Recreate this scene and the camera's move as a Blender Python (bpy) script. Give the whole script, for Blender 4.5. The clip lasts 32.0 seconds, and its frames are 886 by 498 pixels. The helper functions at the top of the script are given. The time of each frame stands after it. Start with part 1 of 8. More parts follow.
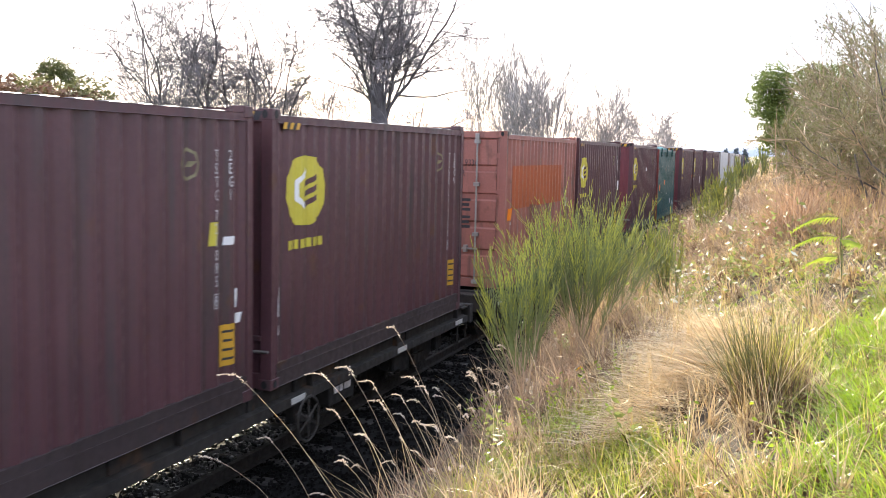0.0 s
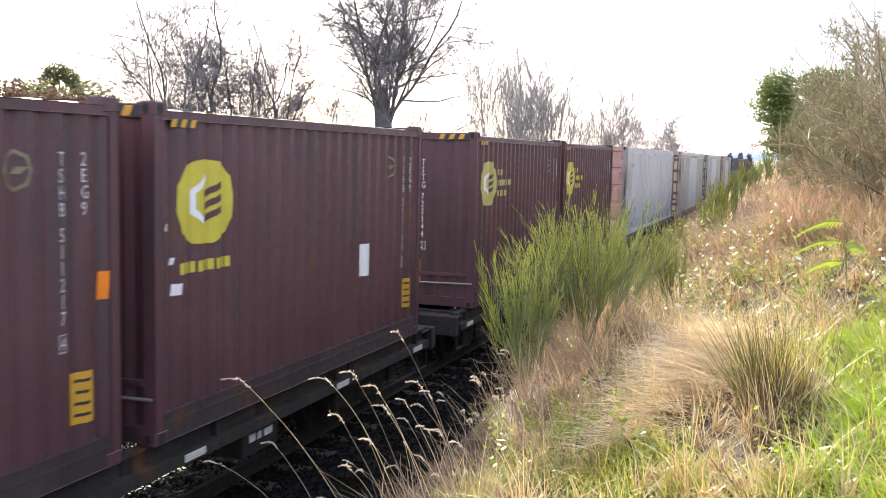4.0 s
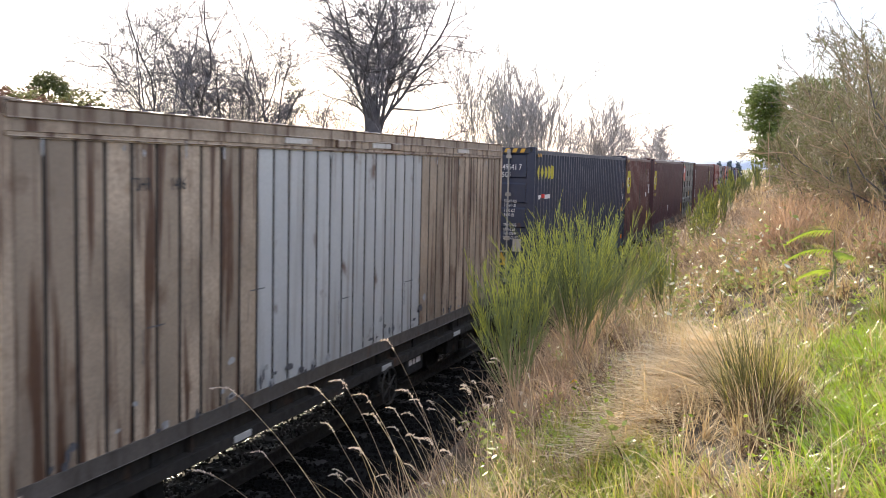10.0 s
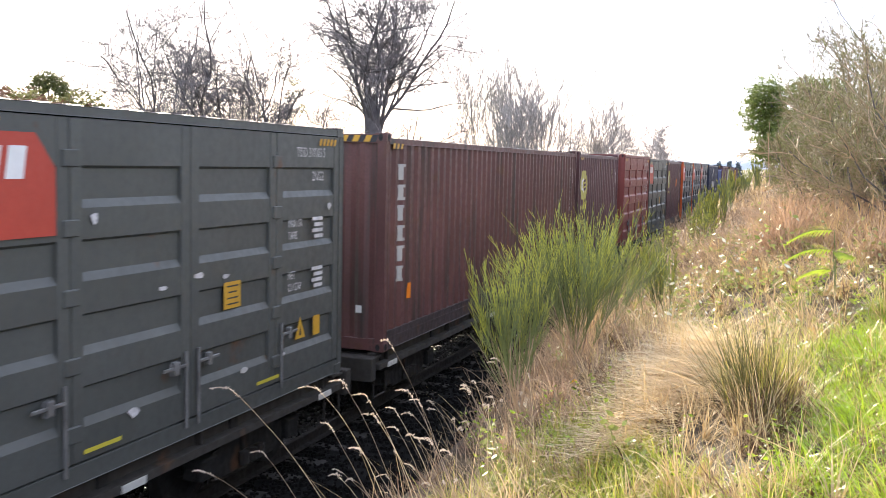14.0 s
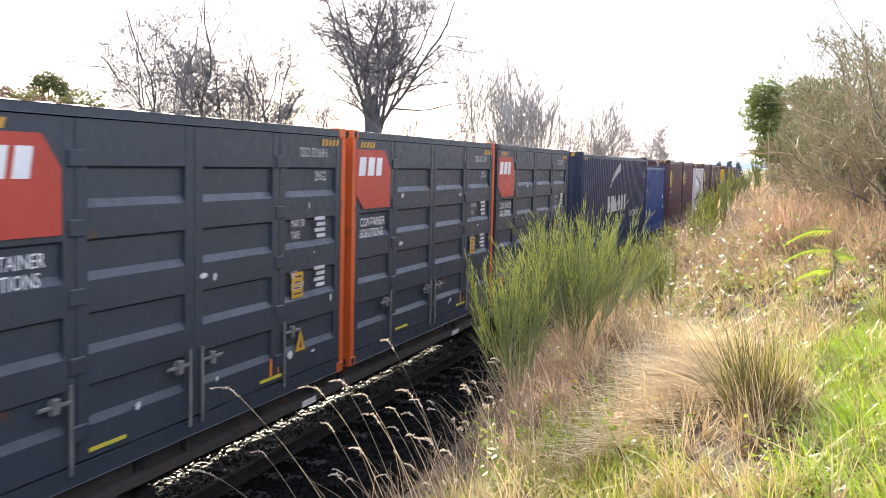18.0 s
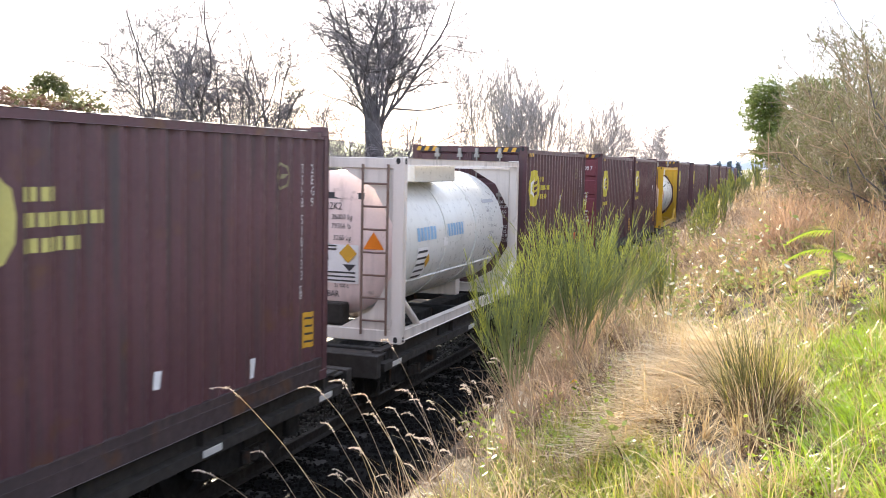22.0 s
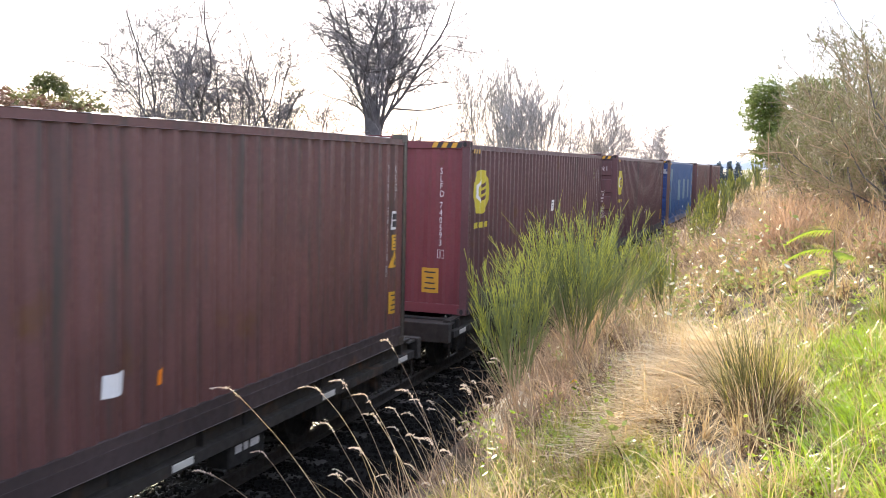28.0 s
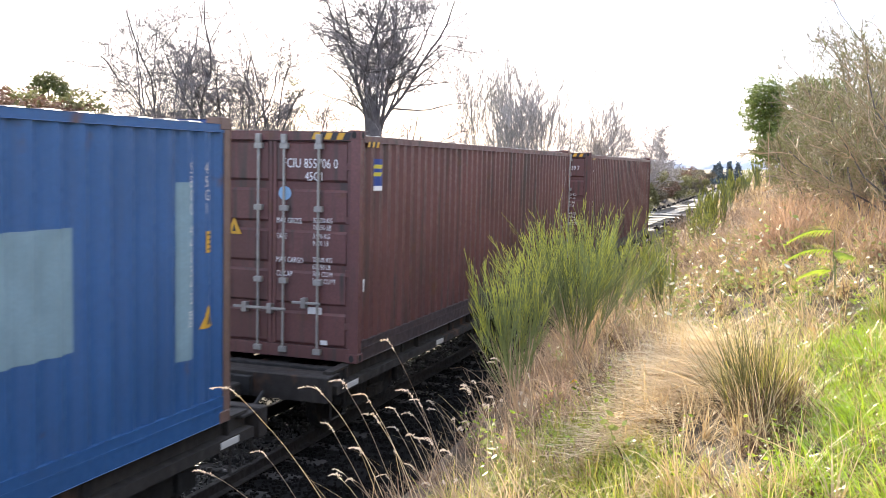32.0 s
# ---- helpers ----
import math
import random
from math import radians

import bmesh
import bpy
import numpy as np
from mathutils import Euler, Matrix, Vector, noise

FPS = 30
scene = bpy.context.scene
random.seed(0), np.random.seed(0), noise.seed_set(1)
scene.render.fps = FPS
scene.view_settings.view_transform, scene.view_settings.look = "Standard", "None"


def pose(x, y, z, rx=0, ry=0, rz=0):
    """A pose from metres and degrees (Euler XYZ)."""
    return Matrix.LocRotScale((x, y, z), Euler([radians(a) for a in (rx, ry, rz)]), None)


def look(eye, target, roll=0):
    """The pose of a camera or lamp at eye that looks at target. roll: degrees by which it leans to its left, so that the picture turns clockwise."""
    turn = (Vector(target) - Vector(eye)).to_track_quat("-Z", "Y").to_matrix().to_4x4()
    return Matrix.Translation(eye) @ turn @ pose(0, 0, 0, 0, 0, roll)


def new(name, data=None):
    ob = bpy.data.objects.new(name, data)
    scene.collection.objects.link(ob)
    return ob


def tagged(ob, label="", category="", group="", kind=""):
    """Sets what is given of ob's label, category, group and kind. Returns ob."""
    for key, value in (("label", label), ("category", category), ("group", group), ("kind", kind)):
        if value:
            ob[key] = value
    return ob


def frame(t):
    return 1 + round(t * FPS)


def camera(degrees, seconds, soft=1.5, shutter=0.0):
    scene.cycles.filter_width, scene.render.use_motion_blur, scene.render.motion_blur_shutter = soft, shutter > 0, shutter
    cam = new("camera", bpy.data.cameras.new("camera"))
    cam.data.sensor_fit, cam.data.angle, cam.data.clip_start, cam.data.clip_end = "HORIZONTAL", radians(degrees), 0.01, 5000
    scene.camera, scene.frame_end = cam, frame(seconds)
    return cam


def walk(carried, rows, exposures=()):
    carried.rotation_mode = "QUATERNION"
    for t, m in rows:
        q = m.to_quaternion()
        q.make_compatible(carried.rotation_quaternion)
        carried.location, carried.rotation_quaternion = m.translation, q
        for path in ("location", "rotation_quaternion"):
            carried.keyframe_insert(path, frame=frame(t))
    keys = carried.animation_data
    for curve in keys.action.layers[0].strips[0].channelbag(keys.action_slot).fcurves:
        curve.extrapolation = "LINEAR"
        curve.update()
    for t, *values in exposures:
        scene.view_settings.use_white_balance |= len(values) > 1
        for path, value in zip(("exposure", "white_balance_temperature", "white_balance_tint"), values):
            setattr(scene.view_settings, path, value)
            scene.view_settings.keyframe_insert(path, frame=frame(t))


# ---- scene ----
# Camera: held still on the cutting's bank, with a small pan during the first seven seconds.
EYE = (6.27, 0.0, 3.47)
FOCAL = 1742.7


def aim(dx, dy):
    yaw, pitch = radians(19.566) + dx / FOCAL, radians(4.937) - dy / FOCAL
    target = (EYE[0] - math.sin(yaw) * math.cos(pitch), math.cos(yaw) * math.cos(pitch), EYE[2] - math.sin(pitch))
    return look(EYE, target, 1.2825)


cam = camera(48.44, 32.0, soft=0.65, shutter=0.12)
walk(cam, [(t, aim(dx, dy)) for t, dx, dy in (
    (0, 10, -23), (0.5, 12, -23), (1, 14.5, -22), (1.5, 16, -21.5), (2, 17.5, -21), (2.5, 18, -20.5), (3, 18.7, -20),
    (3.5, 18.7, -18), (4.5, 14.5, -12), (5.5, 8, -6), (6, 3.2, -3), (6.5, 1.6, -1.4), (7, 0, 0), (7.5, 0, 0), (32, 0, 0))],
    exposures=[(t, 1.15 + e) for t, e in ((0, 0), (3.5, 0), (6, -0.35), (7, -0.45), (9.5, -0.5), (11, -0.3), (13, -0.05), (20, 0.05), (25, 0.0), (32, 0.05))])

# Light: low winter sun ahead and to the left, behind the bare trees, in a hazy bright sky.
SUN_LEFT, SUN_UP = 28.0, 22.5
world = bpy.data.worlds.new("world")
scene.world = world
world.use_nodes = True
wn = world.node_tree.nodes
sky = wn.new("ShaderNodeTexSky")
sky.sky_type, sky.sun_disc = "NISHITA", False
sky.sun_elevation, sky.sun_rotation = radians(SUN_UP), radians(-SUN_LEFT)
sky.air_density, sky.dust_density = 1.0, 1.2
wn["Background"].inputs["Strength"].default_value = 0.172
haze = wn.new("ShaderNodeMix")
haze.data_type, haze.blend_type = "RGBA", "MIX"
haze.inputs[0].default_value, haze.inputs[7].default_value = 0.72, (4.9, 5.3, 6.7, 1)
world.node_tree.links.new(sky.outputs["Color"], haze.inputs[6])
world.node_tree.links.new(haze.outputs[2], wn["Background"].inputs["Color"])
sun = new("sun", bpy.data.lights.new("sun", "SUN"))
sun.data.energy, sun.data.angle, sun.data.color = 8.0, radians(0.5), (1.0, 0.87, 0.66)
sd = Vector((-math.sin(radians(SUN_LEFT)) * math.cos(radians(SUN_UP)), math.cos(radians(SUN_LEFT)) * math.cos(radians(SUN_UP)), math.sin(radians(SUN_UP))))
sun.matrix_world = look(sd * 100, (0, 0, 0))


# ---- materials ----
def material(name, color, rough=0.6, metal=0.0, vary=0.15, scale=3.0, fine=40.0, bump=0.15, tint=None, streak=0.0, rust=0.0,
             spec=0.5, trans=0.0, per_object=0.0, per_island=0.0, space="Object", dirt=(0.06, 0.05, 0.04)):
    """A principled material: two scales of noise in colour, streaks that run down, rust flecks and fine relief."""
    m = bpy.data.materials.new(name)
    m.use_nodes = True
    n, link = m.node_tree.nodes, m.node_tree.links.new
    bsdf = n["Principled BSDF"]
    co = n.new("ShaderNodeTexCoord")
    info = n.new("ShaderNodeObjectInfo")
    shift = n.new("ShaderNodeVectorMath")
    shift.operation = "MULTIPLY_ADD"
    link(info.outputs["Random"], shift.inputs[0])
    shift.inputs[1].default_value = (37.0, 53.0, 19.0)
    link(co.outputs[space], shift.inputs[2])

    def noise_node(s, detail=4.0, stretch=None):
        t = n.new("ShaderNodeTexNoise")
        t.inputs["Scale"].default_value, t.inputs["Detail"].default_value = s, detail
        if stretch:
            mp = n.new("ShaderNodeMapping")
            mp.inputs["Scale"].default_value = stretch
            link(shift.outputs[0], mp.inputs["Vector"])
            link(mp.outputs[0], t.inputs["Vector"])
        else:
            link(shift.outputs[0], t.inputs["Vector"])
        return t.outputs["Fac"]

    def remap(src, a, b, c, d):
        r = n.new("ShaderNodeMapRange")
        for k, v in zip(("From Min", "From Max", "To Min", "To Max"), (a, b, c, d)):
            r.inputs[k].default_value = v
        link(src, r.inputs["Value"])
        return r.outputs[0]

    def mix(fac, a, b, mode="MIX"):
        x = n.new("ShaderNodeMix")
        x.data_type, x.blend_type = "RGBA", mode
        for sock, v in ((x.inputs[0], fac), (x.inputs[6], a), (x.inputs[7], b)):
            if isinstance(v, (tuple, float, int)):
                sock.default_value = (*v, 1) if isinstance(v, tuple) else v
            else:
                link(v, sock)
        return x.outputs[2]

    lo = tuple(c * (1 - vary) for c in color)
    hi = tuple(min(1, c * (1 + vary)) for c in (tint or color))
    col = mix(remap(noise_node(scale), 0.3, 0.7, 0, 1), lo, hi)
    col = mix(remap(noise_node(fine, 2), 0.3, 0.75, 0, 0.5), col, tuple(c * (1 - vary * 1.6) for c in color))
    if per_object:
        col = mix(remap(info.outputs["Random"], 0, 1, 0, per_object), col, tuple(c * 0.45 for c in color))
    if per_island:
        geo = n.new("ShaderNodeNewGeometry")
        col = mix(remap(geo.outputs["Random Per Island"], 0, 1, 0, per_island), col, tint or tuple(c * 0.5 for c in color))
    if streak:
        col = mix(remap(noise_node(1.0, 5, (7, 7, 0.5)), 0.52, 0.8, 0, streak), col, dirt)
    if rust:
        col = mix(remap(noise_node(2.2, 8), 0.68 - rust * 0.12, 0.74, 0, 0.85), col, (0.10, 0.045, 0.02))
    link(col, bsdf.inputs["Base Color"])
    link(remap(noise_node(fine * 0.4, 3), 0.3, 0.7, max(0.03, rough - 0.12), min(1, rough + 0.12)), bsdf.inputs["Roughness"])
    bsdf.inputs["Metallic"].default_value = metal
    bsdf.inputs["Specular IOR Level"].default_value = spec
    if bump:
        b = n.new("ShaderNodeBump")
        b.inputs["Strength"].default_value, b.inputs["Distance"].default_value = bump, 0.01
        link(noise_node(fine, 4), b.inputs["Height"])
        link(b.outputs[0], bsdf.inputs["Normal"])
    if trans:
        tr = n.new("ShaderNodeBsdfTranslucent")
        link(col, tr.inputs["Color"])
        ms = n.new("ShaderNodeMixShader")
        ms.inputs[0].default_value = trans
        link(bsdf.outputs[0], ms.inputs[1])
        link(tr.outputs[0], ms.inputs[2])
        link(ms.outputs[0], n["Material Output"].inputs["Surface"])
    return m


def paint(name, color, streak=0.4, rust=0.42, vary=0.15, rough=0.5, each=0.0, dirt=(0.06, 0.05, 0.04)):
    return material(name, color, rough, 0, vary, 0.9, 30, 0.06, streak=streak, rust=rust, per_object=each, dirt=dirt)


MAROON = paint("maroon_paint", (0.100, 0.045, 0.051), 1.1, 0.42, 0.2, dirt=(0.050, 0.040, 0.040))
BROWNRED = paint("brown_red_paint", (0.118, 0.050, 0.047), 1.5, 0.46, 0.25, dirt=(0.045, 0.036, 0.032))
DARKMAROON = paint("dark_maroon_paint", (0.090, 0.038, 0.045), 1.1, 0.42, 0.2, dirt=(0.046, 0.038, 0.038))
# darker maroon for the bottom rails of the maroon boxes
FOOTRAIL = paint("darker_maroon_rail", (0.052, 0.036, 0.037), 0.8, 0.5, 0.3, 0.6, 0.0, (0.022, 0.018, 0.016))
POSTBROWN = paint("green_brown_post", (0.060, 0.050, 0.040), 0.8, 0.5, 0.25)
ENDRED = paint("crimson_paint", (0.155, 0.034, 0.045), 0.2, 0.2)
PINK = paint("faded_pink_paint", (0.31, 0.120, 0.096), 0.9, 0.5, 0.2)
ORANGE = paint("orange_patch_paint", (0.36, 0.088, 0.03), 0.15, 0.1)
TEAL = paint("teal_paint", (0.014, 0.090, 0.088))
NAVY = paint("navy_paint", (0.023, 0.032, 0.062), 0.15, 0.15)
BLUE = paint("blue_paint", (0.016, 0.052, 0.19), 0.2, 0.2)
SKYBLUE = paint("worn_blue_paint", (0.022, 0.086, 0.225), 0.25, 0.3)
GREYGREEN = paint("grey_green_paint", (0.075, 0.079, 0.074), 0.25, 0.1)
SLATE = paint("slate_paint", (0.031, 0.040, 0.054), 0.2, 0.08)
SIDERED = paint("brick_red_paint", (0.19, 0.042, 0.038), 0.25, 0.15)
POSTORANGE = paint("orange_post_paint", (0.55, 0.10, 0.02), 0.3, 0.3)
WHITE = paint("worn_white_paint", (0.47, 0.475, 0.48), 0.6, 0.30, 0.09, 0.5, 0.0, (0.20, 0.18, 0.16))
CREAM = paint("stained_cream_paint", (0.44, 0.415, 0.375), 1.3, 0.30, 0.16, 0.55, 0.38, (0.16, 0.12, 0.085))
CORNICE = paint("weathered_white_cornice", (0.56, 0.53, 0.49), 0.9, 0.36, 0.14, 0.55, 0.0, (0.16, 0.11, 0.075))
TAN = paint("brown_stained_paint", (0.43, 0.335, 0.245), 2.4, 0.75, 0.42, 0.55, 0.7, (0.085, 0.042, 0.024))
PALEGREY = paint("pale_grey_plank_paint", (0.47, 0.475, 0.47), 0.9, 0.35, 0.12, 0.55, 0.25, (0.20, 0.17, 0.14))
DOORCREAM = paint("yellowed_cream_door_paint", (0.49, 0.45, 0.355), 1.0, 0.4, 0.16, 0.55, 0.0, (0.20, 0.14, 0.09))
REEFERROD = paint("weathered_dark_rod", (0.080, 0.070, 0.060), 0.9, 0.5, 0.35, 0.6, 0.0, (0.16, 0.13, 0.10))
PLATEGREY = paint("dark_hinge_plate", (0.115, 0.105, 0.095), 0.8, 0.4, 0.3, 0.6, 0.0, (0.05, 0.04, 0.03))
SEAM = material("dark_joint_strip", (0.030, 0.025, 0.022), 0.8, 0, 0.3, 6, 40, 0.1)
PINKWHITE = paint("pinkish_door_paint", (0.56, 0.33, 0.28), 0.8, 0.5, 0.15, 0.55, 0.0, (0.22, 0.10, 0.07))
REEFERWHITE = paint("grimy_reefer_white", (0.53, 0.54, 0.545), 0.95, 0.36, 0.14, 0.5, 0.15, (0.22, 0.19, 0.16))
RAILGRIME = paint("grimy_bottom_rail", (0.105, 0.09, 0.078), 1.2, 0.6, 0.3, 0.7, 0.0, (0.05, 0.04, 0.032))
POSTGRIME = paint("rust_streaked_post", (0.34, 0.31, 0.28), 2.2, 0.85, 0.3, 0.6, 0.0, (0.06, 0.045, 0.035))
TANKWHITE = paint("tank_white_paint", (0.60, 0.61, 0.585), 0.2, 0.1, 0.05, 0.35)
TANKPINK = paint("tank_pink_end_paint", (0.72, 0.58, 0.55), 0.3, 0.2, 0.06)
YELLOW = paint("yellow_frame_paint", (0.60, 0.36, 0.015), 0.3, 0.15)
FRAMEWHITE = paint("white_frame_paint", (0.62, 0.565, 0.52), 0.4, 0.2, 0.05)
LOGO = material("yellow_decal", (0.52, 0.45, 0.05), 0.5, vary=0.1, bump=0)
LOGOPALE = material("faded_yellow_decal", (0.46, 0.42, 0.13), 0.6, vary=0.15, bump=0)
LETTER = material("white_lettering", (0.72, 0.72, 0.72), 0.6, vary=0.08, bump=0)
DIMLETTER = material("worn_white_lettering", (0.56, 0.54, 0.54), 0.7, vary=0.25, scale=9, bump=0)
BLACKLETTER = material("black_lettering", (0.03, 0.03, 0.035), 0.6, vary=0.1, bump=0)
SIGNYELLOW = material("yellow_sign", (0.56, 0.31, 0.03), 0.5, vary=0.08, bump=0)
SIGNORANGE = material("orange_sign", (0.80, 0.22, 0.01), 0.5, vary=0.08, bump=0)
SIGNRED = material("red_sign", (0.60, 0.03, 0.03), 0.5, vary=0.1, bump=0)
SIGNGREEN = material("green_sign", (0.03, 0.50, 0.12), 0.5, vary=0.1, bump=0)
PATCHBLUE = material("pale_blue_patch", (0.17, 0.26, 0.30), 0.6, vary=0.15, bump=0)
STEEL = material("bare_steel", (0.32, 0.31, 0.295), 0.45, 0.5, 0.2, 6, 40, 0.1)
RAILTOP = material("worn_rail", (0.022, 0.018, 0.016), 0.7, 0.2, 0.2, 6, 40, 0.05)
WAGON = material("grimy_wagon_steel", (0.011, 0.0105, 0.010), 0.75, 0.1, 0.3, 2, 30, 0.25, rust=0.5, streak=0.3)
SILL = material("rusty_sill_steel", (0.025, 0.021, 0.018), 0.8, 0.1, 0.3, 1.5, 25, 0.25, rust=0.6, streak=0.4)
SILLPALE = material("dusty_sill_steel", (0.034, 0.029, 0.024), 0.8, 0.0, 0.25, 1.2, 25, 0.2, rust=0.4, streak=0.3)
# paler steel for the decks and cross-members of the empty wagons
DECKPALE = material("pale_deck_steel", (0.21, 0.195, 0.175), 0.7, 0.2, 0.25, 1.5, 25, 0.2)
REFLECT = material("white_reflector", (0.52, 0.51, 0.48), 0.35, vary=0.1, bump=0)
RUBBER_AND_HOLE = material("black_rubber_and_hole_dark", (0.02, 0.02, 0.02), 0.8, vary=0.2)


# ---- mesh helpers ----
class Geo:
    """Collects faces, then makes one mesh."""

    def __init__(self):
        self.v, self.f = [], []

    def add(self, verts, faces):
        o = len(self.v)
        self.v += [tuple(p) for p in verts]
        self.f += [tuple(i + o for i in f) for f in faces]
        return self

    def box(self, x0, y0, z0, x1, y1, z1):
        v = [(x, y, z) for z in (z0, z1) for x, y in ((x0, y0), (x1, y0), (x1, y1), (x0, y1))]
        return self.add(v, [(3, 2, 1, 0), (4, 5, 6, 7), (0, 1, 5, 4), (1, 2, 6, 5), (2, 3, 7, 6), (3, 0, 4, 7)])

    def cbox(self, x0, y0, z0, x1, y1, z1, c=0.01):
        """A box with chamfered edges."""
        v, idx = [], {}
        for i, x in enumerate((x0, x1)):
            for j, y in enumerate((y0, y1)):
                for k, z in enumerate((z0, z1)):
                    sx, sy, sz = c * (1 - 2 * i), c * (1 - 2 * j), c * (1 - 2 * k)
                    idx[i, j, k] = len(v)
                    v += [(x, y + sy, z + sz), (x + sx, y, z + sz), (x + sx, y + sy, z)]
        q = lambda a, i: idx[a] + i
        f = []
        for s in (0, 1):
            ring = [(0, 0), (1, 0), (1, 1), (0, 1)]
            for ax in range(3):
                face = [q(tuple(np.insert(r, ax, s)), ax) for r in ring]
                f.append(face if (s == 1) == (ax != 1) else face[::-1])
        for ax in range(3):
            o1, o2 = [a for a in range(3) if a != ax]
            for s1 in (0, 1):
                for s2 in (0, 1):
                    a, b = [0] * 3, [0] * 3
                    a[o1] = b[o1] = s1
                    a[o2] = b[o2] = s2
                    b[ax] = 1
                    f.append([q(tuple(a), o1), q(tuple(b), o1), q(tuple(b), o2), q(tuple(a), o2)])
        for a in idx:
            f.append([q(a, 0), q(a, 1), q(a, 2)])
        return self.add(v, f)

    def prism(self, outline, axis, a, b):
        """A closed outline of (p, q) pushed along an axis from a to b."""
        put = {0: lambda p, q, s: (s, p, q), 1: lambda p, q, s: (p, s, q), 2: lambda p, q, s: (p, q, s)}[axis]
        m = len(outline)
        v = [put(p, q, a) for p, q in outline] + [put(p, q, b) for p, q in outline]
        f = [tuple(range(m))[::-1], tuple(range(m, 2 * m))] + [(i, (i + 1) % m, m + (i + 1) % m, m + i) for i in range(m)]
        return self.add(v, f)

    def sheet(self, line, axis, a, b, thick=None):
        """An open line of (p, q) pushed along an axis: a folded sheet."""
        put = {0: lambda p, q, s: (s, p, q), 1: lambda p, q, s: (p, s, q), 2: lambda p, q, s: (p, q, s)}[axis]
        m = len(line)
        v = [put(p, q, a) for p, q in line] + [put(p, q, b) for p, q in line]
        return self.add(v, [(i, i + 1, m + i + 1, m + i) for i in range(m - 1)])

    def tube(self, pts, radii, sides=6, caps=True):
        pts = [Vector(p) for p in pts]
        if not isinstance(radii, (list, tuple)):
            radii = [radii] * len(pts)
        rings = []
        for i, p in enumerate(pts):
            d = (pts[min(i + 1, len(pts) - 1)] - pts[max(i - 1, 0)]).normalized()
            u = d.orthogonal() if i == 0 else (u - d * u.dot(d)) if (u - d * u.dot(d)).length > 1e-4 else d.orthogonal()
            u = u.normalized()
            w = d.cross(u)
            rings.append([p + (u * math.cos(2 * math.pi * k / sides) + w * math.sin(2 * math.pi * k / sides)) * radii[i] for k in range(sides)])
        v = [q for r in rings for q in r]
        f = [(i * sides + k, i * sides + (k + 1) % sides, (i + 1) * sides + (k + 1) % sides, (i + 1) * sides + k)
             for i in range(len(pts) - 1) for k in range(sides)]
        if caps:
            f += [tuple(range(sides))[::-1], tuple(range(len(v) - sides, len(v)))]
        return self.add(v, f)

    def mesh(self, name, smooth=False):
        m = bpy.data.meshes.new(name)
        m.from_pydata(self.v, [], self.f)
        bm = bmesh.new()
        bm.from_mesh(m)
        bmesh.ops.recalc_face_normals(bm, faces=bm.faces)
        bm.to_mesh(m)
        bm.free()
        if smooth:
            m.polygons.foreach_set("use_smooth", [True] * len(m.polygons))
        return m


def part(name, geo, mat, parent=None, label="", smooth=False):
    """One mesh object under a thing or a part."""
    me = geo.mesh(name, smooth) if isinstance(geo, Geo) else geo
    if mat and not me.materials:
        me.materials.append(mat)
    ob = new(name, me)
    ob.parent = parent
    return tagged(ob, label)


def thing(name, label, category, group="", kind=""):
    ob = new(name)
    ob.empty_display_size = 0.2
    return tagged(ob, label, category, group, kind)


SHARED = {}


def shared(key, make, mat):
    """One mesh for alike pieces of one material."""
    k = (key, mat.name)
    if k not in SHARED:
        g = make()
        me = g.mesh(key if isinstance(key, str) else str(key[0])) if isinstance(g, Geo) else g
        me.materials.append(mat)
        SHARED[k] = me
    return SHARED[k]


def big_mesh(name, v, f, mat, smooth=False):
    """A mesh from numpy arrays of vertices and equal-sized faces."""
    me = bpy.data.meshes.new(name)
    v, f = np.asarray(v, np.float32), np.asarray(f, np.int32)
    k = f.shape[1]
    me.vertices.add(len(v))
    me.vertices.foreach_set("co", v.ravel())
    me.loops.add(f.size)
    me.loops.foreach_set("vertex_index", f.ravel())
    me.polygons.add(len(f))
    me.polygons.foreach_set("loop_start", np.arange(0, f.size, k, dtype=np.int32))
    me.polygons.foreach_set("use_smooth", np.full(len(f), smooth))
    me.materials.append(mat)
    me.update(calc_edges=True)
    return me


# ---- the line and the lie of the land ----
BEND = 0.000281


def bend(y):
    """How far the track has curved to the left, y metres on."""
    y = np.clip(y, 0, 700)
    return -BEND * y * y / 2


def smooth_step(a, b, x):
    t = np.clip((np.asarray(x, float) - a) / (b - a), 0, 1)
    return t * t * (3 - 2 * t)


